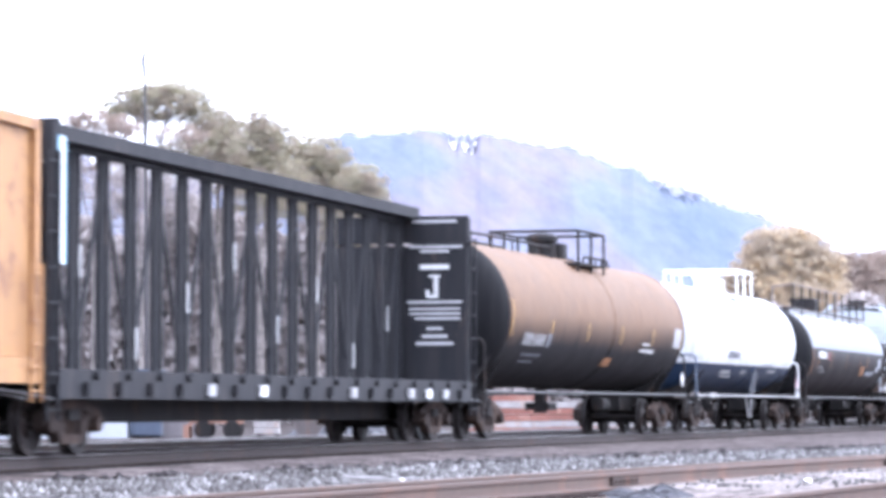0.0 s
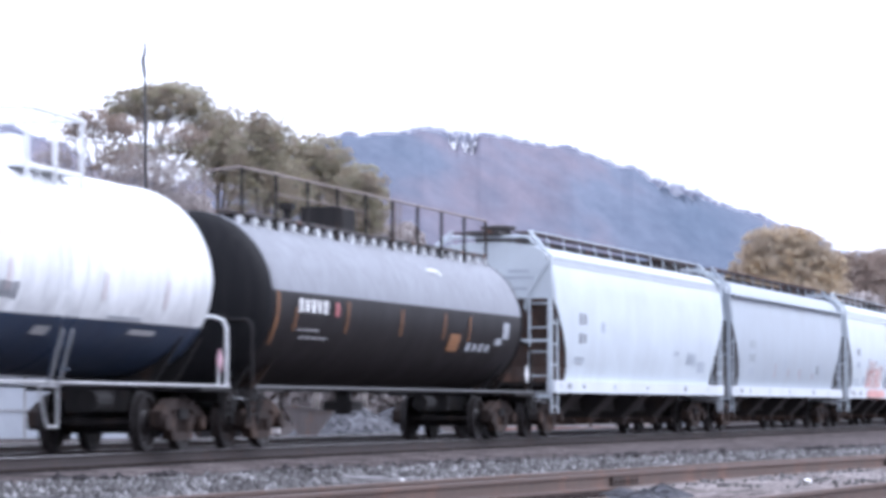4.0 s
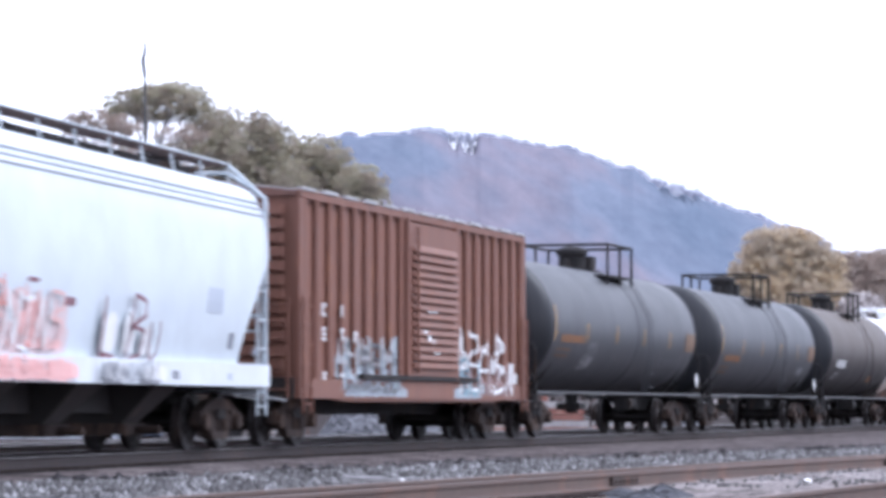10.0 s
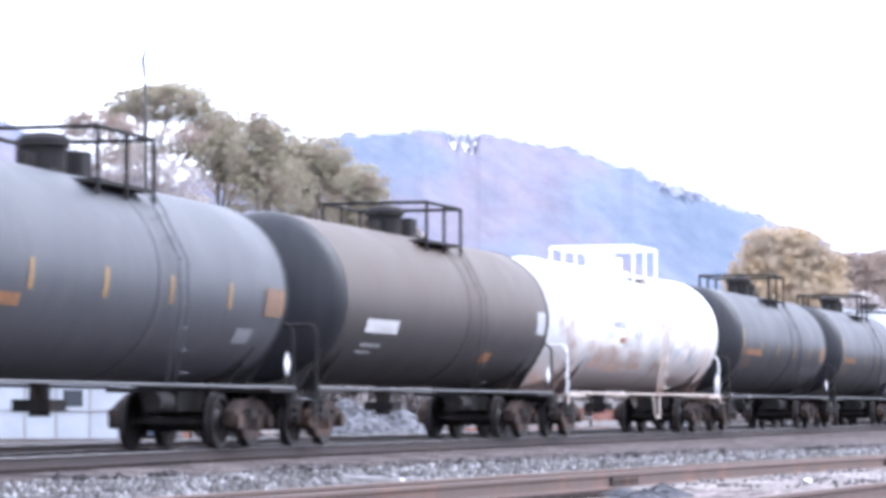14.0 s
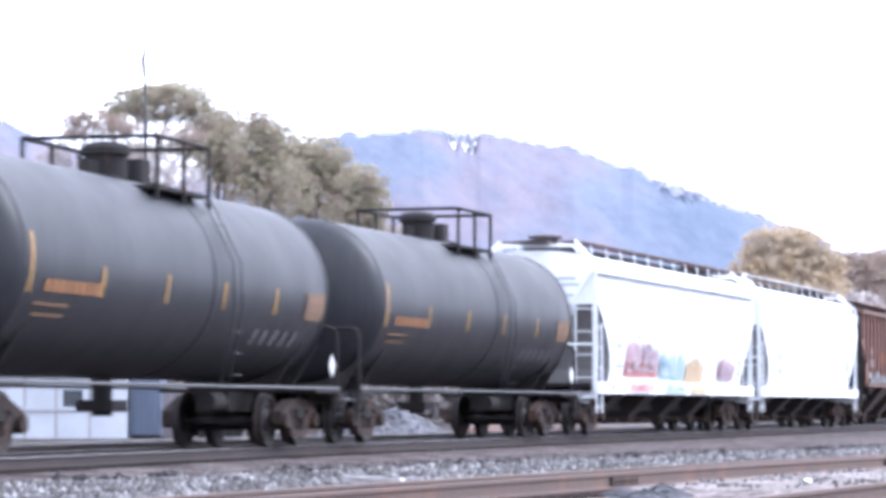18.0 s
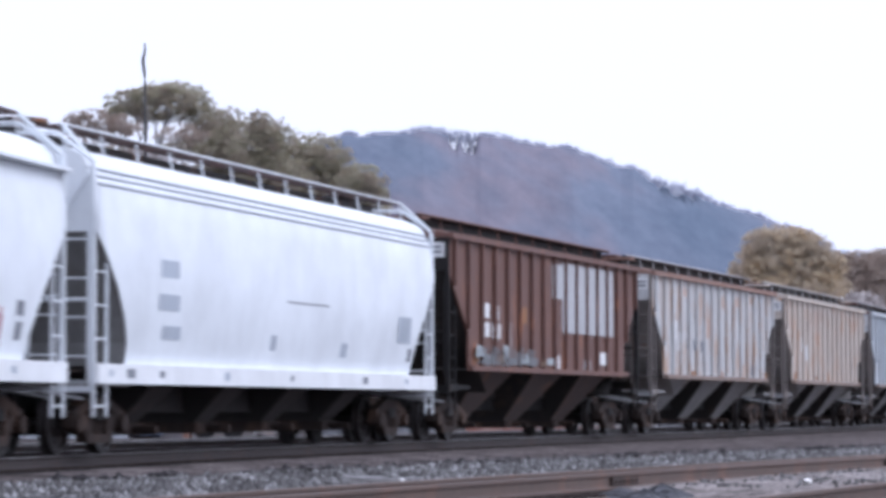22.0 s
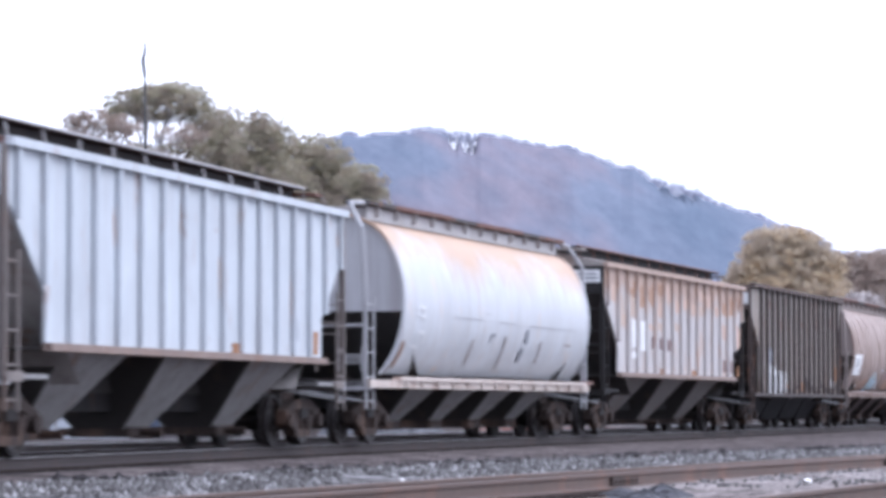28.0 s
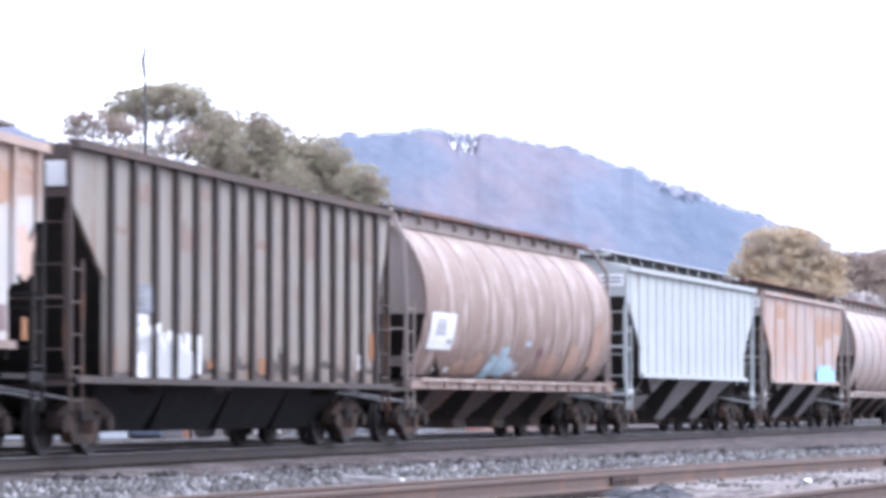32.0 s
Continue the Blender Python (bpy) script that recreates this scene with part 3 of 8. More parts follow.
def wheelset_bm():
    bm = bmesh.new()
    seg = 28
    for side in (-1, 1):
        y0 = side * 0.68
        prof = [(0.0, 0.09), (0.0, 0.16), (0.03, 0.20), (0.03, 0.36), (-0.0, 0.40), (-0.0, 0.485), (0.03, 0.485), (0.04, 0.457), (0.14, 0.45), (0.14, 0.39), (0.09, 0.36), (0.08, 0.20), (0.13, 0.16), (0.13, 0.09)]
        loops = [[bm.verts.new((r * math.cos(2 * math.pi * i / seg), y0 + side * dy, r * math.sin(2 * math.pi * i / seg))) for i in range(seg)] for dy, r in prof]
        for a, b in zip(loops, loops[1:]):
            for i in range(seg):
                j = (i + 1) % seg
                bm.faces.new((a[i], a[j], b[j], b[i]) if side > 0 else (b[i], b[j], a[j], a[i]))
        for k in range(6):
            a = k * math.pi / 3
            rod(bm, (0.27 * math.cos(a), y0 + side * 0.07, 0.27 * math.sin(a)), (0.27 * math.cos(a), y0 + side * 0.10, 0.27 * math.sin(a)), 0.035, 6)
    rod(bm, (0, -1.05, 0), (0, 1.05, 0), 0.085, 12)
    return bm


def side_frame_bm():
    """A cast truck side frame: top and bottom chords, window, pedestals and springs, in the plane y = 0."""
    bm = bmesh.new()
    w = 0.09
    outer = [(-1.05, 0.40), (-1.05, 0.62), (-0.80, 0.70), (-0.45, 0.82), (0.45, 0.82), (0.80, 0.70), (1.05, 0.62), (1.05, 0.40), (0.78, 0.40), (0.74, 0.56), (0.40, 0.66), (-0.40, 0.66), (-0.74, 0.56), (-0.78, 0.40)]
    prism(bm, outer, -w, w)
    low = [(-0.70, 0.56), (-0.50, 0.60), (-0.30, 0.30), (0.30, 0.30), (0.50, 0.60), (0.70, 0.56), (0.42, 0.17), (-0.42, 0.17)]
    prism(bm, [low[0], low[7], low[6], low[5], low[4], low[3], low[2], low[1]], -w, w)
    for x in (-0.34, 0.34):
        box(bm, x - 0.05, x + 0.05, -w, w, 0.29, 0.67)
    for x in (-0.18, 0.0, 0.18):
        for z in np.arange(0.31, 0.52, 0.045):
            rod(bm, (x, 0, z), (x, 0, z + 0.028), 0.075, 10)
    for x in (-0.889, 0.889):
        rod(bm, (x, -0.16, 0.457), (x, 0.10, 0.457), 0.13, 12)
    return bm


def bolster_bm():
    bm = bmesh.new()
    box(bm, -0.20, 0.20, -1.12, 1.12, 0.50, 0.66)
    box(bm, -0.26, 0.26, -0.45, 0.45, 0.60, 0.74)
    rod(bm, (0, 0, 0.72), (0, 0, 0.84), 0.2, 14)
    for s in (-1, 1):
        box(bm, s * 0.40 - 0.05, s * 0.40 + 0.05, -0.75, 0.75, 0.28, 0.42)
    return bm


def add_truck(car, x):
    b = same_mesh("truck", TRUCK["bolster"], car, pose(x, 0, 0)) if TRUCK else None
    if b is None:
        b = part("truck", bolster_bm(), STEEL_DARK, car, "grimy cast steel truck")
        b.matrix_basis = pose(x, 0, 0)
        TRUCK["bolster"] = b
        f = part("side_frame", side_frame_bm(), TRUCK_STEEL, b)
        f.matrix_basis = pose(0, -1.0, 0)
        TRUCK["frame"] = f
        w = part("wheelset", wheelset_bm(), WHEEL_STEEL, b)
        TRUCK["wheel"] = w
    else:
        f = same_mesh("side_frame", TRUCK["frame"], b, pose(0, -1.0, 0))
        w = same_mesh("wheelset", TRUCK["wheel"], b)
    same_mesh("side_frame", TRUCK["frame"], b, pose(0, 1.0, 0))
    w.matrix_basis = pose(-0.889, 0, WHEEL_R)
    w2 = same_mesh("wheelset", TRUCK["wheel"], b, pose(0.889, 0, WHEEL_R))
    WHEELS.append((w, w2))
    return b


WHEELS, CARS = [], []


def car_base(name, label, category, c0, c1, truck=2.05, sill=(0.62, 0.95), sill_mat=None, stub=False):
    """An empty at the car's middle at rail height, with trucks, centre sill, couplers, air hoses and uncoupling bars. x runs rearwards."""
    car = tagged(new(name), label, category, "cars of the freight train")
    h = (c1 - c0) / 2
    add_truck(car, -h + truck)
    add_truck(car, h - truck)
    for xa, xb in (((-h + 0.75, -h + 3.6), (h - 3.6, h - 0.75)) if stub else ((-h + 0.75, h - 0.75),)):
        part("centre_sill", boxm(xa, xb, -0.30, 0.30, sill[0], sill[1]), sill_mat or STEEL_DARK, car)
    for s in (-1, 1):
        bm = bmesh.new()
        beam(bm, (s * (h - 0.8), 0, 0.86), (s * (h - 0.22), 0, 0.86), 0.16, 0.18)
        cbox(bm, s * h - 0.24 if s > 0 else s * h - 0.02, s * h + 0.02 if s > 0 else s * h + 0.24, -0.17, 0.15, 0.72, 1.0, 0.05)
        part("coupler", bm, TRUCK_STEEL, car)
        part("air_hose", rods([(s * (h - 0.5), -0.3, 0.75), (s * (h - 0.28), -0.32, 0.55), (s * (h - 0.05), -0.26, 0.45)], 0.03), STEEL_DARK, car)
        part("uncoupling_lever", rods([(s * (h - 0.62), -1.4, 0.80), (s * (h - 0.55), -0.7, 0.92), (s * (h - 0.45), -0.1, 1.02)], 0.02), PALE_STEEL, car)
    CARS.append((car, (c0 + c1) / 2, h - truck))
    return car


def ladder(car, x0, x1, y, z0, z1, mat, n=6, name="ladder", axis="x", x=0.0):
    """Two stiles and n rungs, on a side (axis x, at y) or an end (axis y, at x)."""
    def at(p, z):
        return (p, y, z) if axis == "x" else (x, p, z)

    out = None
    for p in (x0, x1):
        bm = bmesh.new()
        beam(bm, at(p, z0), at(p, z1), 0.04, 0.04)
        if out is None:
            out = part(name, bm, mat, car)
        else:
            part("stile", bm, mat, out)
    for i in range(n):
        z = z0 + 0.15 + (z1 - z0 - 0.3) * i / (n - 1)
        part("rung", rods([at(x0, z), at(x1, z)], 0.015), mat, out)
    return out


# ---- tank cars ----
def tank_car(label, c0, c1, mat, R, zc, seams, plat=(-0.6, 1.9), head_mat=None, trim=None, rail_mat=None, orange=True, walkway=False, stripes=6, marks=(), end_mat=None, top_rails=False, ladder_x=None, has_ladder=True, front_rail=None, placard=None):
    car = car_base("tank_car", label, "tank car", c0, c1, stub=True)
    mid = (c0 + c1) / 2
    h = (c1 - c0) / 2
    x0, x1 = seams[0] - mid, seams[1] - mid
    rail = rail_mat or STEEL_DARK
    trim = trim or DIM_STEEL
    # shell with domed heads
    hd = 0.62
    rings = [(x0 - hd * math.cos(a), R * math.sin(a)) for a in (radians(d) for d in (6, 14, 24, 36, 50, 64, 78))]
    rings += [(x0, R), (x0 + 0.02, R)] + [(x0 + (x1 - x0) * i / 8, R) for i in range(1, 8)] + [(x1, R)]
    rings += [(x1 + hd * math.cos(a), R * math.sin(a)) for a in (radians(d) for d in (78, 64, 50, 36, 24, 14, 6))]
    bm = bmesh.new()
    lathe(bm, rings, zc)
    shell = part("tank_shell", bm, mat, car)
    if head_mat:
        for e, sgn in ((x0, -1), (x1, 1)):
            bm = bmesh.new()
            cap = [(e + sgn * (hd + 0.012) * math.cos(a), (R + 0.012) * math.sin(a)) for a in (radians(d) for d in (4, 14, 24, 36, 50, 64, 78, 90))]
            cap.append((e - sgn * 0.1, R + 0.012))
            lathe(bm, cap if sgn < 0 else cap[::-1], zc)
            part("tank_head", bm, head_mat, shell)
    for xs in (x0 + 0.05, x1 - 0.05) if walkway else (x0 + 0.05, (x0 + x1) / 2 + 0.9, x1 - 0.05):
        bm = bmesh.new()
        lathe(bm, [(xs - 0.06, R - 0.01), (xs - 0.05, R + 0.012), (xs + 0.05, R + 0.012), (xs + 0.06, R - 0.01)], zc)
        part("weld_band", bm, mat, shell)
    # saddles over the trucks, and side sills
    for s in (-1, 1):
        bm = bmesh.new()
        x = s * (h - 2.05)
        for dx in (-0.5, 0.5):
            prism_pts = []
            for i in range(9):
                a = radians(-145 + 110 * i / 8)
                prism_pts.append((R * math.cos(a), zc + R * math.sin(a)))
            pts = prism_pts + [(0.75, 0.95), (-0.75, 0.95)]
            a = [bm.verts.new((x + dx - 0.04, p, q)) for p, q in pts]
            b = [bm.verts.new((x + dx + 0.04, p, q)) for p, q in pts]
            bm.faces.new(a[::-1])
            bm.faces.new(b)
            for i in range(len(pts)):
                j = (i + 1) % len(pts)
                bm.faces.new((a[i], a[j], b[j], b[i]))
        part("saddle", bm, BAY_BROWN if end_mat else STEEL_DARK, car)
        bm = bmesh.new()
        box(bm, s * (h - 1.35) if s < 0 else h - 2.2, s * (h - 2.2) if s < 0 else h - 0.62, -1.45, 1.45, 0.94, 1.0)
        box(bm, min(s * (h - 0.62), s * (h - 0.74)), max(s * (h - 0.62), s * (h - 0.74)), -1.45, 1.45, 0.78, 1.0)
        if s < 0:
            box(bm, -h + 0.62, -h + 1.4, -1.45, 1.45, 0.94, 1.0)
        part("end_platform", bm, end_mat or STEEL_DARK, car)
        for y in (-1.4, 1.4):
            pts = [(s * (h - 0.7), y, 0.98), (s * (h - 0.7), y, 1.95), (s * (h - 0.74), y * 0.97, 2.08), (s * (h - 0.86), y * 0.88, 2.14), (s * (h - 0.95), y * 0.5, 2.14), (s * (h - 0.95), 0, 2.14)]
            part("end_handrail", rods(pts, 0.03, 8), front_rail if front_rail and s < 0 else rail, car)
        xs = s * (h - 0.68)
        ladder(car, xs - 0.2, xs + 0.2, -1.42, 0.42, 0.98, STEEL_DARK, 3, "sill_step")
        for sx in (-0.5, 0.5):
            part("step_brace", rods([(xs + sx, -1.42, 0.97), (xs + sx * 0.4, -1.42, 0.46)], 0.022), STEEL_DARK, car)
    part("side_handrail", rods([(-h + 0.7, -1.44, 1.02), (h - 0.7, -1.44, 1.02)], 0.026), trim, car)
    part("side_handrail", rods([(-h + 0.7, 1.44, 1.02), (h - 0.7, 1.44, 1.02)], 0.026), trim, car)
    # outlet valve, drain skid, brake rigging
    bm = bmesh.new()
    rod(bm, (0, 0, 0.55), (0, 0, zc - R + 0.1), 0.16, 12)
    box(bm, -0.35, 0.35, -0.3, 0.3, 0.62, 0.80)
    part("outlet_valve", bm, STEEL_DARK, car)
    bm = bmesh.new()
    rod(bm, (3.6, -0.5, 0.78), (4.3, -0.5, 0.78), 0.16, 12)
    part("brake_cylinder", bm, STEEL_DARK, car)
    top = zc + R
    if walkway:
        bm = bmesh.new()
        box(bm, x0 + 0.4, x1 - 0.3, -0.78, -0.35, top - 0.04, top + 0.02)
        box(bm, x0 + 0.4, x1 - 0.3, 0.35, 0.78, top - 0.04, top + 0.02)
        part("walkway", bm, ROOF_DARK, car)
        xs = np.linspace(x0 + 0.5, x1 - 0.4, 10)
        for x in xs:
            part("post", rods([(x, -0.78, top - 0.25), (x, -0.78, top + 0.76)], 0.031), rail, car)
        part("top_rail", rods([(xs[0], -0.78, top + 0.76), (xs[-1], -0.78, top + 0.76)], 0.022), COAMING_ROSE, car)
        part("mid_rail", rods([(xs[1], -0.78, top + 0.42), (xs[4], -0.78, top + 0.42)], 0.012), COAMING_ROSE, car)
        part("top_rail", rods([(xs[0], -0.78, top + 0.76), (xs[0], -0.1, top + 0.70), (xs[0], -0.1, top)], 0.026), COAMING_ROSE, car)
        for x in np.linspace(xs[0], xs[-1], 24):
            part("walkway_bracket", boxm(x - 0.05, x + 0.05, -0.80, -0.70, top - 0.22, top - 0.06), SILL_WHITE, car)
        for x in (0.95, 1.25):
            part("gate_post", rods([(x, -0.78, top), (x, -0.78, top + 0.72)], 0.02), COAMING_ROSE, car)
        bm = bmesh.new()
        cbox(bm, -1.45, -0.5, -0.42, 0.42, top - 0.1, top + 0.52, 0.05)
        part("valve_housing", bm, STEEL_DARK, car)
        bm = bmesh.new()
        rod(bm, (-3.4, 0, top - 0.1), (-3.4, 0, top + 0.42), 0.09, 10)
        box(bm, -3.55, -3.25, -0.12, 0.12, top + 0.34, top + 0.46)
        part("relief_valve", bm, STEEL_DARK, car)
    else:
        p0, p1 = plat
        pz = top - 0.2
        bm = bmesh.new()
        box(bm, p0, p1, -1.1, -0.35, pz - 0.03, pz + 0.03)
        box(bm, p0, p1, 0.35, 1.1, pz - 0.03, pz + 0.03)
        box(bm, p0, p0 + 0.5, -0.35, 0.35, pz + 0.17, pz + 0.21)
        box(bm, p1 - 0.5, p1, -0.35, 0.35, pz + 0.17, pz + 0.21)
        part("platform", bm, rail, car)
        zr = top + 0.58
        for y in (-1.1, 1.1):
            for x in (p0, (p0 + p1) / 2, p1):
                part("post", rods([(x, y, pz - 0.2), (x, y, zr)], 0.035), rail, car)
            part("top_rail", rods([(p0, y, zr), (p1, y, zr)], 0.035), rail, car)
        for x in (p0, p1):
            part("top_rail", rods([(x, -1.1, zr), (x, 1.1, zr)], 0.035), rail, car)
        bm = bmesh.new()
        lathe_up(bm, [(0.34, top - 0.15), (0.34, top + 0.34), (0.40, top + 0.36), (0.40, top + 0.46), (0.33, top + 0.53), (0.12, top + 0.57)], 0.1, 0)
        part("manway", bm, rail, car)
        bm = bmesh.new()
        cbox(bm, 0.9, 1.45, -0.3, 0.3, top - 0.1, top + 0.36, 0.06)
        part("valve_box", bm, rail, car)
        bm = bmesh.new()
        for x in (-0.75, -0.5):
            rod(bm, (x, 0, top - 0.1), (x, 0, top + 0.22), 0.09, 10)
        part("relief_valve", bm, rail, car)
        # ladder from the sill to the platform, following the shell
        lx = p1 - 0.25 if ladder_x is None else ladder_x
        bold = end_mat is not None
        if has_ladder:
            lad = None
            for dx in (-0.2, 0.2):
                pts = [(lx + dx, -1.44, 0.95), (lx + dx, -R - 0.12, zc - 0.4), (lx + dx, -R - 0.1, zc + 0.3), (lx + dx, -R * 0.8, zc + R * 0.72), (lx + dx, -1.1, pz)]
                if lad is None:
                    lad = part("ladder", rods(pts, 0.032 if bold else 0.011), trim if bold else mat, car)
                else:
                    part("stile", rods(pts, 0.032 if bold else 0.011), trim if bold else mat, lad)
            for i in range(8):
                z = 1.2 + i * 0.34
                yy = -R - 0.11 if z < zc + 0.35 else -math.sqrt(max(0.1, R * R - (z - zc) ** 2)) - 0.08
                part("rung", rods([(lx - 0.2, yy, z), (lx + 0.2, yy, z)], 0.024 if bold else 0.010), trim if bold else mat, lad)
            if ladder_x is not None:
                for dx in (-0.2, 0.2):
                    part("stile", rods([(lx + dx, -R - 0.14, 1.75), (lx + dx, -1.46, 0.95)], 0.014), trim, lad)
                part("stirrup", rods([(lx - 0.55, -1.44, 0.98), (lx - 0.2, -1.44, 0.42), (lx + 0.2, -1.44, 0.42), (lx + 0.2, -1.44, 0.98)], 0.03 if bold else 0.02), trim, lad)
    if top_rails:
        for y in (-0.55, 0.55):
            for xa, xb, zr in ((x0 + 0.5, plat[0] - 0.5, top + 0.16), (plat[1] + 0.1, plat[1] + 2.6, top + 0.08)):
                part("top_handrail", rods([(xa, y, top - 0.15), (xa, y, zr - 0.1), (xa + 0.12, y, zr), (xb - 0.12, y, zr), (xb, y, zr - 0.1), (xb, y, top - 0.15)], 0.03), rail, car)
                for k in range(1, 4):
                    xk = xa + (xb - xa) * k / 4
                    part("post", rods([(xk, y, top - 0.15), (xk, y, zr)], 0.022), rail, car)
    # reflectors and lettering
    if stripes:
        for i in range(stripes):
            x = x0 + 0.25 + (x1 - x0 - 0.5) * i / (stripes - 1)
            bm = bmesh.new()
            tank_patch(bm, x, 2.45 if i else 2.62, 0.08, 0.42 if i else 0.8, R, zc)
            part("reflector", bm, YELLOW_MARK if orange else ORANGE_MARK, car)
    for kind, mm, spec in marks:
        for x, z, w, hh in spec:
            bm = bmesh.new()
            if kind == "tag":
                tag_line(bm, x, z, w, hh, lambda px, q: math.sqrt(max(0.2, R * R - (q - zc) ** 2)) + 0.024, int(x * 100), 0.035)
            elif kind == "graffiti":
                letter(bm, x, z, w, hh, lambda q: -math.sqrt(max(0.2, R * R - (q - zc) ** 2)) - 0.012, int(x * 100))
            elif kind == "spray":
                spray(bm, x, z, w, hh, lambda q: math.sqrt(max(0.2, R * R - (q - zc) ** 2)), int(x * 100), 0.012)
            else:
                tank_patch(bm, x, z, w, hh, R, zc, 0.018)
            part("graffiti" if kind in ("spray", "tag") else kind, bm, mm, car)
    bm = bmesh.new()
    dx = h - 1.25
    for a in (dx,):
        v = [bm.verts.new(p) for p in ((a - 0.15, -1.47, 1.42), (a, -1.47, 1.22), (a + 0.15, -1.47, 1.42), (a, -1.47, 1.62))]
        w = [bm.verts.new(p) for p in ((a - 0.15, -1.45, 1.42), (a, -1.45, 1.22), (a + 0.15, -1.45, 1.42), (a, -1.45, 1.62))]
        bm.faces.new(v)
        bm.faces.new(w[::-1])
        for i in range(4):
            bm.faces.new((v[(i + 1) % 4], v[i], w[i], w[(i + 1) % 4]))
    part("hazard_placard", bm, placard or WHITE_MARK, car, "faded diamond placard" if placard else "white diamond placard")
    part("placard_post", rods([(dx, -1.43, 0.98), (dx, -1.43, 1.5)], 0.02), rail, car)
    return car


def lathe_up(bm, rings, x, y, seg=20):
    loops = [[bm.verts.new((x + r * math.cos(2 * math.pi * i / seg), y + r * math.sin(2 * math.pi * i / seg), z)) for i in range(seg)] for r, z in rings]
    for a, b in zip(loops, loops[1:]):
        for i in range(seg):
            j = (i + 1) % seg
            bm.faces.new((a[i], a[j], b[j], b[i]))
    bm.faces.new(loops[0][::-1])
    bm.faces.new(loops[-1])


# ---- covered hoppers ----
def loft(bm, stations):
    """Joins equal rows of points into a skin."""
    rows = [[bm.verts.new(p) for p in st] for st in stations]
    for a, b in zip(rows, rows[1:]):
        for i in range(len(a) - 1):
            f = bm.faces.new((a[i], b[i], b[i + 1], a[i + 1]))
            f.smooth = True
    return rows


def mirror_y(pts):
    return [(x, -y, z) for x, y, z in pts]


def bay(bm, xa, xb, zt, zb, yt, yb, xo, w=0.52, car=None):
    """One bottom hopper: a funnel from xa..xb at zt to an outlet at xo; its slope plates are parts of their own,
    darkened to put shade into their colour.
    """
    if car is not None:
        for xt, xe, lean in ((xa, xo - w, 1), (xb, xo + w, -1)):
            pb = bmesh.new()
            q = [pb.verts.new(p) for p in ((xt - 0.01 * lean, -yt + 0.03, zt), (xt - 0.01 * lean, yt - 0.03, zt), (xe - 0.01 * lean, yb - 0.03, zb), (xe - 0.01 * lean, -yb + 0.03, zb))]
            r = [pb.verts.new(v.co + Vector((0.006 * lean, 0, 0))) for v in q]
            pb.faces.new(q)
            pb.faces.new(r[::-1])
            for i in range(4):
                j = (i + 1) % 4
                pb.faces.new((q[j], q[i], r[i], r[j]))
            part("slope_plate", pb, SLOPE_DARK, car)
    t = [bm.verts.new(p) for p in ((xa, -yt, zt), (xb, -yt, zt), (xb, yt, zt), (xa, yt, zt))]
    b = [bm.verts.new(p) for p in ((xo - w, -yb, zb), (xo + w, -yb, zb), (xo + w, yb, zb), (xo - w, yb, zb))]
    for i in range(4):
        j = (i + 1) % 4
        bm.faces.new((t[j], t[i], b[i], b[j]))
    bm.faces.new(b)


def end_gear(car, h_end, s, mat, post_y=1.5, roof=4.2, sill_z=1.0, side_in=0.5, deck=None, edge=None):
    """Corner posts, ladders on the side and the end, platform and brake wheel at one end (s = -1 front, 1 rear)."""
    x = s * h_end
    for y in (-post_y, post_y):
        bm = bmesh.new()
        beam(bm, (x, y, sill_z), (x, y, roof), 0.075, 0.075)
        part("corner_post", bm, mat, car)
    ladder(car, min(x, x - s * side_in), max(x, x - s * side_in), -post_y - 0.02, sill_z - 0.45, 2.75, mat, 5)
    ladder(car, -post_y + 0.05, -post_y + 0.5, 0, sill_z + 0.25, roof - 0.9, mat, 4, "end_ladder", "y", x + s * 0.02)
    bm = bmesh.new()
    box(bm, min(x, x - s * 1.6), max(x, x - s * 1.6), -1.46, 1.46, sill_z - 0.02, sill_z + 0.05)
    plat = part("end_platform", bm, deck or STEEL_DARK, car)
    part("edge_beam", boxm(min(x, x - s * 0.12), max(x, x - s * 0.12), -1.5, 1.5, sill_z - 0.1, sill_z + 0.06), edge or mat, plat)
    if s < 0:
        bm = bmesh.new()
        rod(bm, (x - 0.06, 0.55, sill_z + 0.9), (x - 0.02, 0.55, sill_z + 0.9), 0.27, 16)
        rod(bm, (x - 0.02, 0.55, sill_z + 0.9), (x + 0.25, 0.55, sill_z + 0.9), 0.05, 8)
        box(bm, x + 0.05, x + 0.25, 0.35, 0.75, sill_z + 0.05, sill_z + 1.1)
        part("brake_wheel", bm, STEEL_DARK, car)
    part("cross_rail", rods([(x, -post_y, 2.2), (x, post_y, 2.2)], 0.03), mat, car)


def roof_walk(car, x0, x1, z, y, rail_mat, posts, dark=None, thick=0.014, edge=None):
    """A raised running board along each side of the hatches, on brackets."""
    for sy in (-1, 1):
        a, b = sorted((sy * y, sy * (y - 0.42)))
        part("running_board", boxm(x0, x1, a, b, z - 0.02, z), dark or ROOF_DARK, car)
        part("running_board_edge", rods([(x0, sy * (y + 0.01), z + 0.01), (x1, sy * (y + 0.01), z + 0.01)], thick), edge or rail_mat, car)
    for x in np.linspace(x0 + 0.1, x1 - 0.1, posts):
        for sy in (-1, 1):
            bm = bmesh.new()
            beam(bm, (x, sy * y, z - 0.05), (x, sy * (y + 0.05), z - 0.34), 0.026, 0.03, (1, 0, 0))
            part("bracket", bm, rail_mat, car)


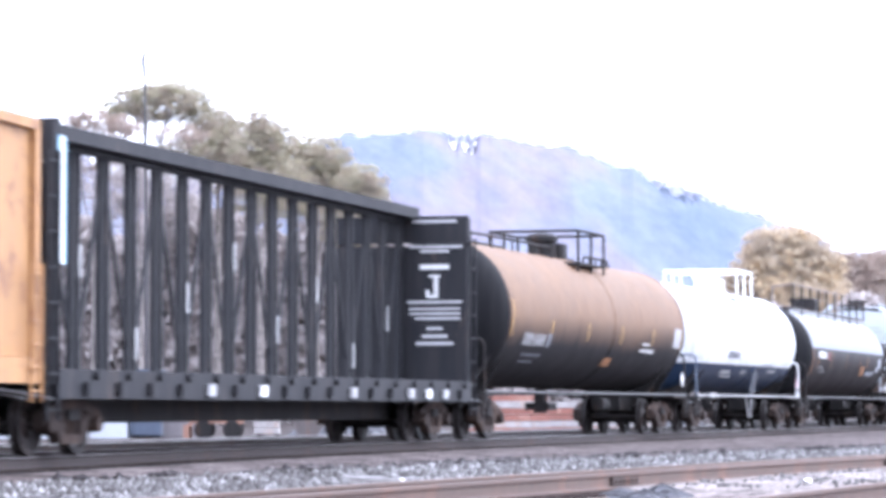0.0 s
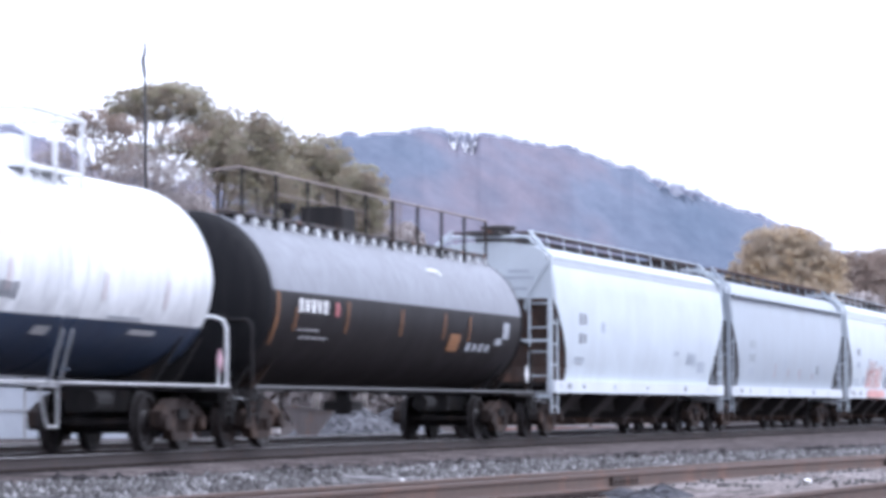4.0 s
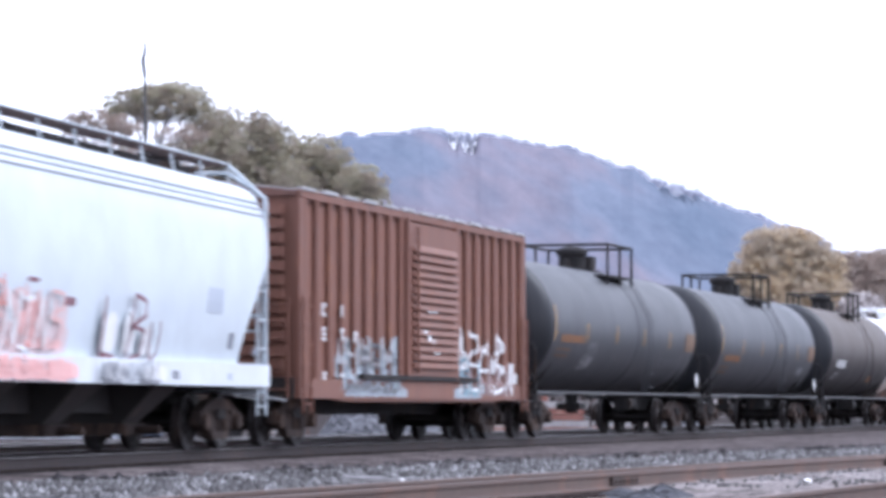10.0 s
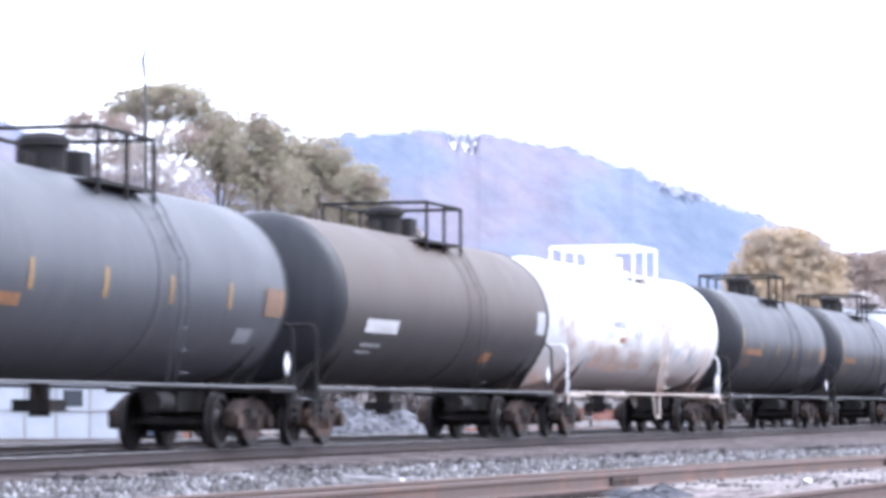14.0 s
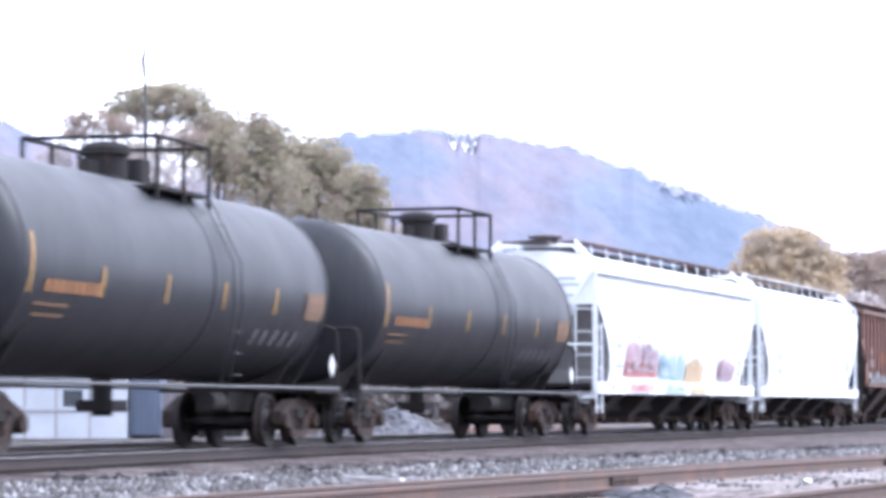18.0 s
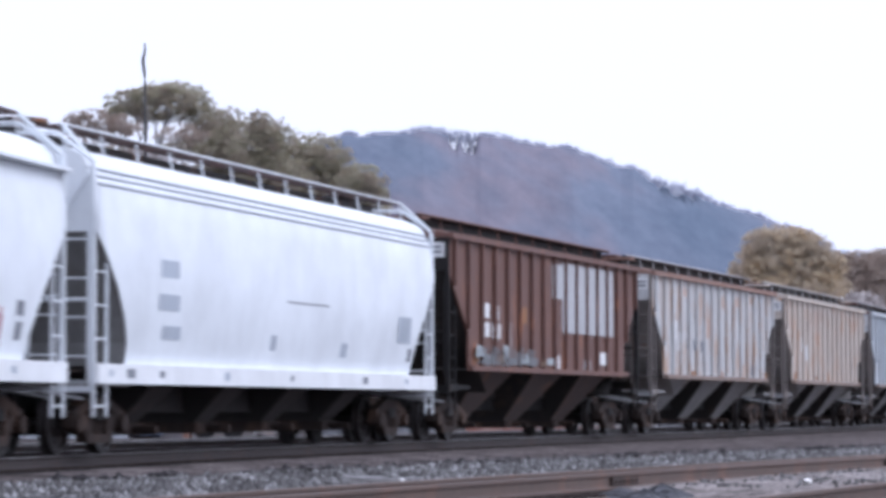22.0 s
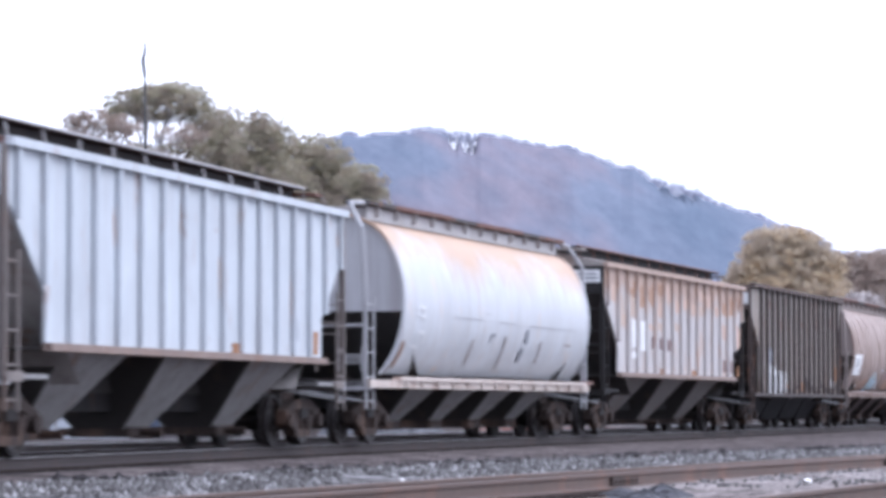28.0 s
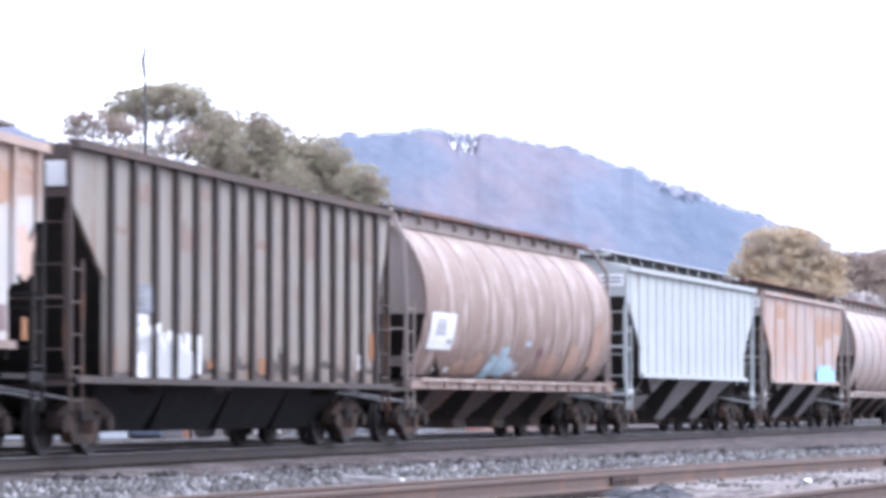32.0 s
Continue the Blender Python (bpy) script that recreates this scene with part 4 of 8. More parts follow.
def smooth_hopper(label, c0, c1, ends, mat, marks=(), sill_top=1.30, lip=False, slope_mat=None, eave=None):
    """A long plastic-pellet hopper with smooth slightly bulged sides and a flat side sill."""
    car = car_base("covered_hopper", label, "hopper car", c0, c1)
    mid = (c0 + c1) / 2
    e0, e1 = ends[0] - mid, ends[1] - mid
    side = [(1.43, 1.28), (1.52, 1.75), (1.575, 2.3), (1.585, 2.8), (1.56, 3.4), (1.50, 3.86)]
    roofp = [(1.44, 3.98), (1.40, 4.02), (1.36, 4.16), (1.26, 4.27), (1.0, 4.38), (0.5, 4.45), (0.0, 4.47)]

    def width(z):
        return float(np.interp(z, [p[1] for p in side], [p[0] for p in side]))

    bm = bmesh.new()
    cut = [(0.0, 3.16), (0.35, 2.86), (0.8, 2.42), (1.18, 1.98), (1.4, 1.62), (1.45, 1.28)]
    xs = [(e0 + d, z) for d, z in cut] + [(x, 1.28) for x in np.linspace(e0 + 2.5, e1 - 2.5, 8)] + [(e1 - d, z) for d, z in reversed(cut)]
    st = []
    for x, zl in xs:
        zz = np.linspace(zl, 3.86, 8)
        st.append([(x, -width(z), z) for z in zz] + [(x, -y, z) for y, z in roofp])
    loft(bm, st)
    loft(bm, [list(reversed(mirror_y(r))) for r in st])
    # end sheets and slope sheets
    for s, idx in ((-1, 0), (1, -1)):
        row = st[idx]
        poly = row + list(reversed(mirror_y(row)))[1:]
        vs = [bm.verts.new(p) for p in (poly if s < 0 else reversed(poly))]
        bm.faces.new(vs)
        sl = [(e0 + d if s < 0 else e1 - d, z) for d, z in cut]
        sb = bmesh.new()
        rows = [[sb.verts.new((x, -width(z) + 0.02, z)), sb.verts.new((x, width(z) - 0.02, z))] for x, z in sl]
        for a, b in zip(rows, rows[1:]):
            sb.faces.new((a[0], a[1], b[1], b[0]) if s > 0 else (a[1], a[0], b[0], b[1]))
        # slope sheets are toned darker than the body: shade put into the colour
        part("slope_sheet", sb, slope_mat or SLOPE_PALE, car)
    bmesh.ops.remove_doubles(bm, verts=bm.verts, dist=0.0005)
    part("hopper_body", bm, mat, car)
    for sy in (-1, 1):
        a, b = sorted((sy * 1.40, sy * 1.60))
        bm = bmesh.new()
        cbox(bm, e0, e1, a, b, 1.02, sill_top, 0.03)
        part("side_sill", bm, SILL_WHITE if mat == WHITE_HOP else SILL_GREY, car)
        # darker strip laid where shade falls under the roof edge
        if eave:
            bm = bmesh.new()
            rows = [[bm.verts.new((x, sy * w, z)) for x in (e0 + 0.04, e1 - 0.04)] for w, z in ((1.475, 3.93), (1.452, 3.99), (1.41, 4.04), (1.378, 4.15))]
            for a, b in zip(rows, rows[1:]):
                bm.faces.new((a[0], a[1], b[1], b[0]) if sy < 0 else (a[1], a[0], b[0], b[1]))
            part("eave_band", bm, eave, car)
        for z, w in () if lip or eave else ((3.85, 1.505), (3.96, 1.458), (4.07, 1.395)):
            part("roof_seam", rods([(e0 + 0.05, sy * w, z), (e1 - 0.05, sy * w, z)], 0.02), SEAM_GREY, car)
    # floor and centre box in the shade colour, to darken gaps between bays
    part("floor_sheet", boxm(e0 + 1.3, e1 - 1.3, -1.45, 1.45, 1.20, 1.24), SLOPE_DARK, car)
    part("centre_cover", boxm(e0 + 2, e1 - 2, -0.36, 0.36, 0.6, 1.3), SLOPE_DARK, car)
    x0, x1 = e0 + 2.3, e1 - 2.3
    pitch = (x1 - x0) / 4
    for i in range(4):
        bm = bmesh.new()
        xo = x0 + (i + 0.5) * pitch
        bay(bm, xo - 0.62, xo + 0.62, 1.22, 0.42, 1.32, 0.5, xo, 0.36, car)
        b = part("hopper_bay", bm, BAY_DARK, car)
        bm = bmesh.new()
        cbox(bm, x0 + (i + 0.5) * pitch - 0.5, x0 + (i + 0.5) * pitch + 0.5, -0.62, 0.62, 0.26, 0.44, 0.04)
        rod(bm, (x0 + (i + 0.5) * pitch, -1.0, 0.34), (x0 + (i + 0.5) * pitch, 1.0, 0.34), 0.07, 8)
        part("outlet_gate", bm, TRUCK_STEEL, b)
    roof_walk(car, e0 + 0.2, e1 - 0.2, 4.71, 0.92, mat, 13, dark=RUST_WALK, edge=RUST_WALK if lip else None)
    # dark trough fills the shaded gap behind the running boards with dark colour
    bm = bmesh.new()
    cbox(bm, e0 + 0.6, e1 - 0.6, -0.48, 0.48, 4.42, 4.62, 0.05)
    part("hatch_trough", bm, ROOF_DARK, car)
    for s, e in ((-1, e0), (1, e1)):
        # pale deck, chosen to bounce light onto the slope sheet
        end_gear(car, abs(e), s, mat, 1.5, 4.1, 1.0, deck=SLOPE_PALE)
        part("roof_bracket", rods([(e - s * 0.25, -0.93, 4.71), (e, -1.5, 4.15), (e, -1.5, 3.4)], 0.038), mat, car)
        part("roof_bracket", rods([(e - s * 0.25, 0.93, 4.71), (e, 1.5, 4.15), (e, 1.5, 3.4)], 0.038), mat, car)
        part("roof_end_step", boxm(e - 0.3, e + 0.3, -0.35, 0.35, 4.64, 4.70), ROOF_DARK, car)
        part("roof_end_rail", rods([(e, -1.5, 4.15), (e - s * 0.1, -0.9, 4.58), (e - s * 0.1, 0.9, 4.58), (e, 1.5, 4.15)], 0.035), mat, car)
        part("end_grab_rail", rods([(e + s * 0.04, -1.42, 3.95), (e + s * 0.04, -0.95, 3.25), (e + s * 0.04, -0.9, 2.9)], 0.025), mat, car)
        bm = bmesh.new()
        for zb, wb in ((3.75, 0.5), (3.6, 0.7), (3.35, 0.4)):
            box(bm, *sorted((e + s * 0.006, e + s * 0.012)), -0.75 - wb / 2, -0.75 + wb / 2, zb, zb + 0.07)
        part("end_lettering", bm, PALE_MARK, car)
        bm = bmesh.new()
        lathe_up(bm, [(0.30, 4.6), (0.30, 4.78), (0.42, 4.80), (0.42, 4.86), (0.1, 4.9)], e - s * 0.9, 0.0)
        part("end_hatch", bm, ROOF_DARK, car)
    if lip:
        for sy in (-1, 1):
            part("roof_flange", boxm(e0 + 0.02, e1 - 0.02, *sorted((sy * 1.40, sy * 1.66)), 3.90, 3.945), mat, car)
    for k, (dx, w) in enumerate(((0.5, 0.14), (1.3, 0.34), (2.6, 0.2), (5.6, 0.24), (9.0, 0.16), (13.4, 0.3), (16.2, 0.2))):
        bm = bmesh.new()
        bars(bm, [(e0 + dx, 1.17, w, 0.1 + 0.03 * (k % 2))], -1.601, 0.004)
        part("stencil", bm, GREY_MARK if k % 3 else PALE_MARK, car)
    layer = 0
    for kind, mm, spec in marks:
        for x, z, w, hh in spec:
            bm = bmesh.new()
            def half(q):
                return width(q) if z > sill_top else 1.60

            if kind == "tag":
                layer += 1
                tag_line(bm, x, z, w, hh, lambda px, q: half(q) + 0.01 + 0.004 * layer, int(x * 100), 0.062 if hh > 0.5 else 0.045)
            elif kind == "graffiti":
                letter(bm, x, z, w, hh, lambda q: -half(q) - 0.02, int(x * 100))
            elif kind == "spray":
                spray(bm, x, z, w, hh, half, int(x * 100), 0.006 + 0.004 * layer)
                layer += 1
            else:
                hull_patch(bm, x, z, w, hh, half)
            part("graffiti" if kind in ("spray", "tag") else kind, bm, mm, car)
    return car


def ribbed_hopper(label, c0, c1, ends, mat, bay_mat=None, ribs=16, marks=(), end_mat=None, trim=None, white_sign=True, roof_mat=None, rib_mat=None, rib_out=0.085, runs=0):
    """A three-bay grain hopper with ribbed flat sides and open ends."""
    car = car_base("covered_hopper", label, "hopper car", c0, c1)
    mid = (c0 + c1) / 2
    e0, e1 = ends[0] - mid, ends[1] - mid
    y = 1.48
    inset = 1.45
    bay_mat = bay_mat or BAY_GREY
    end_mat = end_mat or mat
    out = [(e0, 4.14), (e0, 3.46), (e0 + inset, 2.2), (e0 + inset, 1.54), (e1 - inset, 1.54), (e1 - inset, 2.2), (e1, 3.46), (e1, 4.14)]
    for sy in (-1, 1):
        bm = bmesh.new()
        prism(bm, out, *sorted((sy * y, sy * (y - 0.05))))
        sd = part("side_sheet", bm, mat, car)
        for i in range(ribs):
            x = e0 + 0.35 + (e1 - e0 - 0.7) * i / (ribs - 1)
            d = min(x - e0, e1 - x)
            zl = 1.56 if d > inset else 2.2 + (3.46 - 2.2) * (1 - d / inset)
            bm = bmesh.new()
            a, b = sorted((sy * y, sy * (y + rib_out)))
            cbox(bm, x - 0.055, x + 0.055, a, b, zl, 4.12, 0.02)
            part("rib", bm, rib_mat or mat, sd)
        a, b = sorted((sy * (y - 0.02), sy * (y + 0.11)))
        part("top_chord", boxm(e0, e1, a, b, 4.10, 4.22), trim or mat, car)
        part("bottom_chord", boxm(e0 + inset - 0.05, e1 - inset + 0.05, a, b, 1.44, 1.55), CHORD_RUST if end_mat is END_SHADE or mat is HOP_PINK else mat, car)
    bm = bmesh.new()
    ro = [(-y - 0.02, 4.20), (-0.75, 4.38), (-0.35, 4.46), (0.35, 4.46), (0.75, 4.38), (y + 0.02, 4.20), (y - 0.05, 4.12), (-y + 0.05, 4.12)]
    a = [bm.verts.new((e0, p, z)) for p, z in ro]
    b = [bm.verts.new((e1, p, z)) for p, z in ro]
    bm.faces.new(a)
    bm.faces.new(b[::-1])
    for i in range(8):
        j = (i + 1) % 8
        bm.faces.new((a[j], a[i], b[i], b[j]))
    part("roof", bm, roof_mat or mat, car)
    for s, e in ((-1, e0), (1, e1)):
        i = -s
        part("end_sheet", boxm(min(e, e + i * 0.05), max(e, e + i * 0.05), -y + 0.05, y - 0.05, 3.46, 4.13), mat if end_mat is END_SHADE else end_mat, car)
        bm = bmesh.new()
        q = [bm.verts.new(p) for p in ((e, -y + 0.05, 3.46), (e, y - 0.05, 3.46), (e + i * 2.9, y - 0.05, 1.0), (e + i * 2.9, -y + 0.05, 1.0))]
        bm.faces.new(q if s > 0 else q[::-1])
        part("slope_sheet", bm, SLOPE_DUSTY if end_mat is END_SHADE else SLOPE_DARK, car)
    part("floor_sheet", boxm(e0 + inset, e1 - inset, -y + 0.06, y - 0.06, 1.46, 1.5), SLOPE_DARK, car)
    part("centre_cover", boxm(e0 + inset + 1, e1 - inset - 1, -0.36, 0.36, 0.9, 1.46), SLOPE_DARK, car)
    for i in range(3):
        xo = (i - 1) * 4.25
        bm = bmesh.new()
        bay(bm, xo - 1.32, xo + 1.32, 1.52, 0.36, y - 0.06, 0.42, xo, 0.52, car)
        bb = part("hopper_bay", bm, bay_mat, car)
        bm = bmesh.new()
        cbox(bm, xo - 0.5, xo + 0.5, -0.5, 0.5, 0.22, 0.38, 0.04)
        rod(bm, (xo, -0.85, 0.30), (xo, 0.85, 0.30), 0.06, 8)
        part("outlet_gate", bm, TRUCK_STEEL, bb)
    roof_walk(car, e0 + 0.15, e1 - 0.15, 4.62, 0.78, PALE_STEEL if mat in (HOP_WHITE_RUST, HOP_BEIGE, HOP_BLUE, HOP_PALE) else RUST_TRIM, 12, dark=STEEL_DARK, thick=0.022)
    part("hatch_coaming", boxm(e0 + 0.3, e1 - 0.3, -0.62, 0.62, 4.36, 4.58), STEEL_DARK, car)
    for i in range(8):
        x = e0 + 1.2 + (e1 - e0 - 2.4) * i / 7
        bm = bmesh.new()
        cbox(bm, x - 0.55, x + 0.55, -0.26, 0.26, 4.55, 4.62, 0.05)
        part("roof_hatch", bm, roof_mat or mat, car)
    for s, e in ((-1, e0), (1, e1)):
        # cars with the shade-toned ends get a pale deck and edge
        grimy = end_mat is END_SHADE
        end_gear(car, abs(e), s, end_mat, 1.46, 4.12, 1.08, 0.45, SLOPE_PALE if grimy else None, PALE_STEEL if grimy else None)
        part("roof_end_board", boxm(e - 0.25, e + 0.25, -1.0, 1.0, 4.50, 4.55), roof_mat or mat, car)
        for sy in (-1.47, 1.47):
            part("stub_side_sill", boxm(min(e, e - s * 0.6), max(e, e - s * 0.6), sy - 0.03, sy + 0.03, 1.02, 1.16), end_mat, car)
        if white_sign:
            bm = bmesh.new()
            box(bm, e - 0.012 if s < 0 else e, e if s < 0 else e + 0.012, -1.4, -0.75, 3.72, 4.02)
            sign = part("end_number_panel", bm, WHITE_MARK, car)
            for zb in (3.80, 3.90):
                part("number_bar", boxm(*sorted((e + s * 0.012, e + s * 0.02)), -1.33, -0.82, zb, zb + 0.05), GREY_MARK, sign)
    step = (e1 - e0 - 0.7) / (ribs - 1)
    rng = random.Random(int(c0))
    for i in range(ribs if runs else 0):
        x = e0 + 0.35 + step * i
        for _ in range(runs):
            w, hh = rng.uniform(0.03, 0.10), rng.uniform(0.3, 1.5)
            low = 1.58 if min(x - e0, e1 - x) > inset + 0.1 else 3.4
            z = rng.choice((4.08 - hh / 2, 4.08 - hh / 2, low + hh / 2, rng.uniform(low + 0.8, 3.6)))
            if z - hh / 2 < low or z + hh / 2 > 4.1:
                continue
            side = rng.choice((-1, 1)) * (0.056 + w / 2)
            bm = bmesh.new()
            spray(bm, x + side, z, w, hh, lambda q: y, int(x * 100) + 7, 0.0025, 0.5)
            part("rust_run", bm, rng.choice((RUST_STREAK, RUST_MARK, FADED_RUST, CHORD_RUST)), car)
    for kind, mm, spec in marks:
        for x, z, w, hh in spec:
            bm = bmesh.new()
            if kind == "rust_patch":
                x = e0 + 0.35 + step * (math.floor((x - e0 - 0.35) / step) + 0.5)
                spray(bm, x, z, step - 0.12, hh, lambda q: y, int(x * 100), 0.003, 0.3)
            elif kind == "spray":
                spray(bm, x, z, w, hh, lambda q: y, int(x * 100), 0.09)
            elif kind == "tag":
                tag_line(bm, x, z, w, hh, lambda px, q: y + 0.095, int(x * 100), 0.05)
            elif kind == "white_panel":
                bars(bm, [(x, z, w, hh)], -y - 0.004)
                for i in range(ribs):
                    xr = e0 + 0.35 + step * i
                    if abs(xr - x) < w / 2 + 0.06:
                        box(bm, xr - 0.045, xr + 0.045, -y - rib_out - 0.004, -y - rib_out, z - hh / 2, z + hh / 2)
            else:
                bars(bm, [(x, z, w, hh)], -y - 0.004)
            part("graffiti" if kind in ("spray", "tag") else kind, bm, mm, car)
    return car


def hoop(bm, x, prof, w, out):
    """A band round a barrel at x, following its half profile of (half width, z) on both sides."""
    line = [(-p, z) for p, z in prof] + [(p, z) for p, z in reversed(prof[:-1])]
    rows = []
    for i, (y, z) in enumerate(line):
        a, b = line[max(0, i - 1)], line[min(len(line) - 1, i + 1)]
        d = Vector((b[0] - a[0], b[1] - a[1])).normalized()
        ny, nz = -d.y, d.x
        rows.append([bm.verts.new((x + dx, y + ny * k, z + nz * k)) for dx, k in ((-w / 2, -out), (-w / 2, out), (w / 2, out), (w / 2, -out))])
    for a, b in zip(rows, rows[1:]):
        for i in range(4):
            j = (i + 1) % 4
            bm.faces.new((a[i], a[j], b[j], b[i]))
    bm.faces.new(rows[0][::-1])
    bm.faces.new(rows[-1])


def round_hopper(label, c0, c1, ends, mat, hoops=(), marks=(), sill_mat=None, bay_mat=None, hoop_mat=None, coaming=None, end_mat=None):
    """A centre-flow hopper with barrel-shaped sides."""
    car = car_base("covered_hopper", label, "hopper car", c0, c1)
    mid = (c0 + c1) / 2
    e0, e1 = ends[0] - mid, ends[1] - mid
    prof = []
    for i in range(13):
        a = radians(-58 + 124 * i / 12)
        prof.append((0.55 + 1.06 * math.cos(a), 2.70 + 1.62 * math.sin(a)))
    prof += [(0.6, 4.36), (0.0, 4.42)]
    bm = bmesh.new()
    st = [[(x, -p, z) for p, z in prof] for x in np.linspace(e0, e1, 12)]
    loft(bm, st)
    loft(bm, [list(reversed(mirror_y(r))) for r in st])
    bmesh.ops.remove_doubles(bm, verts=bm.verts, dist=0.0005)
    part("hopper_body", bm, mat, car)
    for s, e in ((-1, e0), (1, e1)):
        i = -s
        up = [(p, z) for p, z in prof if z > 2.4]
        bm = bmesh.new()
        poly = [(e + i * 0.04, -p, z) for p, z in up] + [(e + i * 0.04, p, z) for p, z in reversed(up[:-1])]
        vs = [bm.verts.new(p) for p in (poly if s < 0 else poly[::-1])]
        bm.faces.new(vs)
        w0 = up[0][0]
        part("end_sheet", bm, end_mat or mat, car)
        bm = bmesh.new()
        q = [bm.verts.new(p) for p in ((e + i * 0.04, -w0, up[0][1]), (e + i * 0.04, w0, up[0][1]), (e + i * 2.2, 1.25, 1.1), (e + i * 2.2, -1.25, 1.1))]
        bm.faces.new(q if s > 0 else q[::-1])
        part("slope_sheet", bm, SLOPE_DARK, car)
        bm = bmesh.new()
        hoop(bm, e, prof, 0.09, 0.03)
        part("end_rim", bm, mat, car)
        g = s * ((c1 - c0) / 2 - 0.75)
        end_gear(car, abs(g), s, end_mat or mat, 1.42, 2.7, 1.1, 0.45)
        for sy in (-1, 1):
            part("roof_stanchion", rods([(g, sy * 1.42, 2.6), (g, sy * 1.36, 4.0), (g - s * 0.2, sy * 1.05, 4.5), (e, sy * 0.85, 4.6)], 0.05), end_mat or mat, car)
            part("side_sill_end", boxm(*sorted((e - s * 0.1, g)), *sorted((sy * 1.40, sy * 1.52)), 1.05, 1.2), sill_mat or mat, car)
    for x in [h - mid for h in hoops]:
        bm = bmesh.new()
        hoop(bm, x, prof, 0.06, 0.012)
        part("hoop", bm, hoop_mat or mat, car)
    for sy in (-1, 1):
        a, b = sorted((sy * 1.40, sy * 1.56))
        bm = bmesh.new()
        cbox(bm, e0 - 0.12, e1 + 0.12, a, b, 1.19, 1.27, 0.03)
        sl = part("side_sill", bm, sill_mat or mat, car)
        part("sill_web", boxm(e0 - 0.1, e1 + 0.1, *sorted((sy * 1.38, sy * 1.50)), 1.05, 1.188), sill_mat or mat, sl)
        for k in range(14):
            x = e0 + 0.4 + (e1 - e0 - 0.8) * k / 13
            part("sill_gusset", boxm(x - 0.03, x + 0.03, *sorted((sy * 1.50, sy * 1.55)), 1.06, 1.188), sill_mat or mat, sl)
    x0, x1 = e0 + 1.4, e1 - 1.4
    n = 4
    pitch = (x1 - x0) / n
    part("floor_sheet", boxm(e0 + 0.5, e1 - 0.5, -1.2, 1.2, 1.2, 1.24), SLOPE_DARK, car)
    part("centre_cover", boxm(e0 + 1, e1 - 1, -0.36, 0.36, 0.9, 1.2), SLOPE_DARK, car)
    for i in range(n):
        xo = x0 + (i + 0.5) * pitch
        bm = bmesh.new()
        bay(bm, xo - pitch * 0.34, xo + pitch * 0.34, 1.25, 0.40, 1.30, 0.45, xo, 0.4, car)
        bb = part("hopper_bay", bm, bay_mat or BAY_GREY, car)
        bm = bmesh.new()
        cbox(bm, xo - 0.45, xo + 0.45, -0.5, 0.5, 0.24, 0.42, 0.04)
        part("outlet_gate", bm, TRUCK_STEEL, bb)
    part("brake_step", boxm(e1 + 0.15, e1 + 0.95, -1.5, -0.6, 1.22, 1.30), RUST_TRIM, car, "rusty steel end step")
    part("roof_coaming", boxm(e0 + 0.05, e1 - 0.05, -0.84, 0.84, 4.28, 4.54), coaming or mat, car)
    for k in range(12):
        x = e0 + 0.6 + (e1 - e0 - 1.2) * k / 11
        for sy in (-1, 1):
            part("coaming_bracket", boxm(x - 0.03, x + 0.03, *sorted((sy * 0.84, sy * 0.93)), 4.36, 4.56), coaming or mat, car)
    for sy in (-1, 1):
        for k in range(8):
            xa = e0 - 0.3 + (e1 - e0 + 0.6) * k / 8
            part("running_board", boxm(xa, xa + (e1 - e0 + 0.6) / 8 - 0.03, *sorted((sy * 0.5, sy * 0.98)), 4.56 + 0.008 * (k % 3), 4.64 + 0.008 * (k % 3)), RUST_TRIM if k % 3 else ROOF_DARK, car)
    bm = bmesh.new()
    cbox(bm, e0 + 0.8, e1 - 0.8, -0.32, 0.32, 4.40, 4.52, 0.05)
    part("hatch_trough", bm, mat, car)
    for kind, mm, spec in marks:
        for x, z, w, hh in spec:
            bm = bmesh.new()
            if kind == "spray":
                spray(bm, x, z, w, hh, lambda q: 0.55 + 1.06 * math.sqrt(max(0.02, 1 - ((q - 2.70) / 1.62) ** 2)), int(x * 100), 0.02)
                part("graffiti", bm, mm, car)
                continue
            zz = [z - hh / 2 + hh * k / 4 for k in range(5)]
            rows = []
            for q in zz:
                yy = -(0.55 + 1.06 * math.sqrt(max(0.02, 1 - ((q - 2.70) / 1.62) ** 2))) - 0.02
                rows.append([bm.verts.new((x - w / 2, yy, q)), bm.verts.new((x + w / 2, yy, q))])
            for a, b in zip(rows, rows[1:]):
                bm.faces.new((a[0], a[1], b[1], b[0]))
            part(kind, bm, mm, car)
    return car


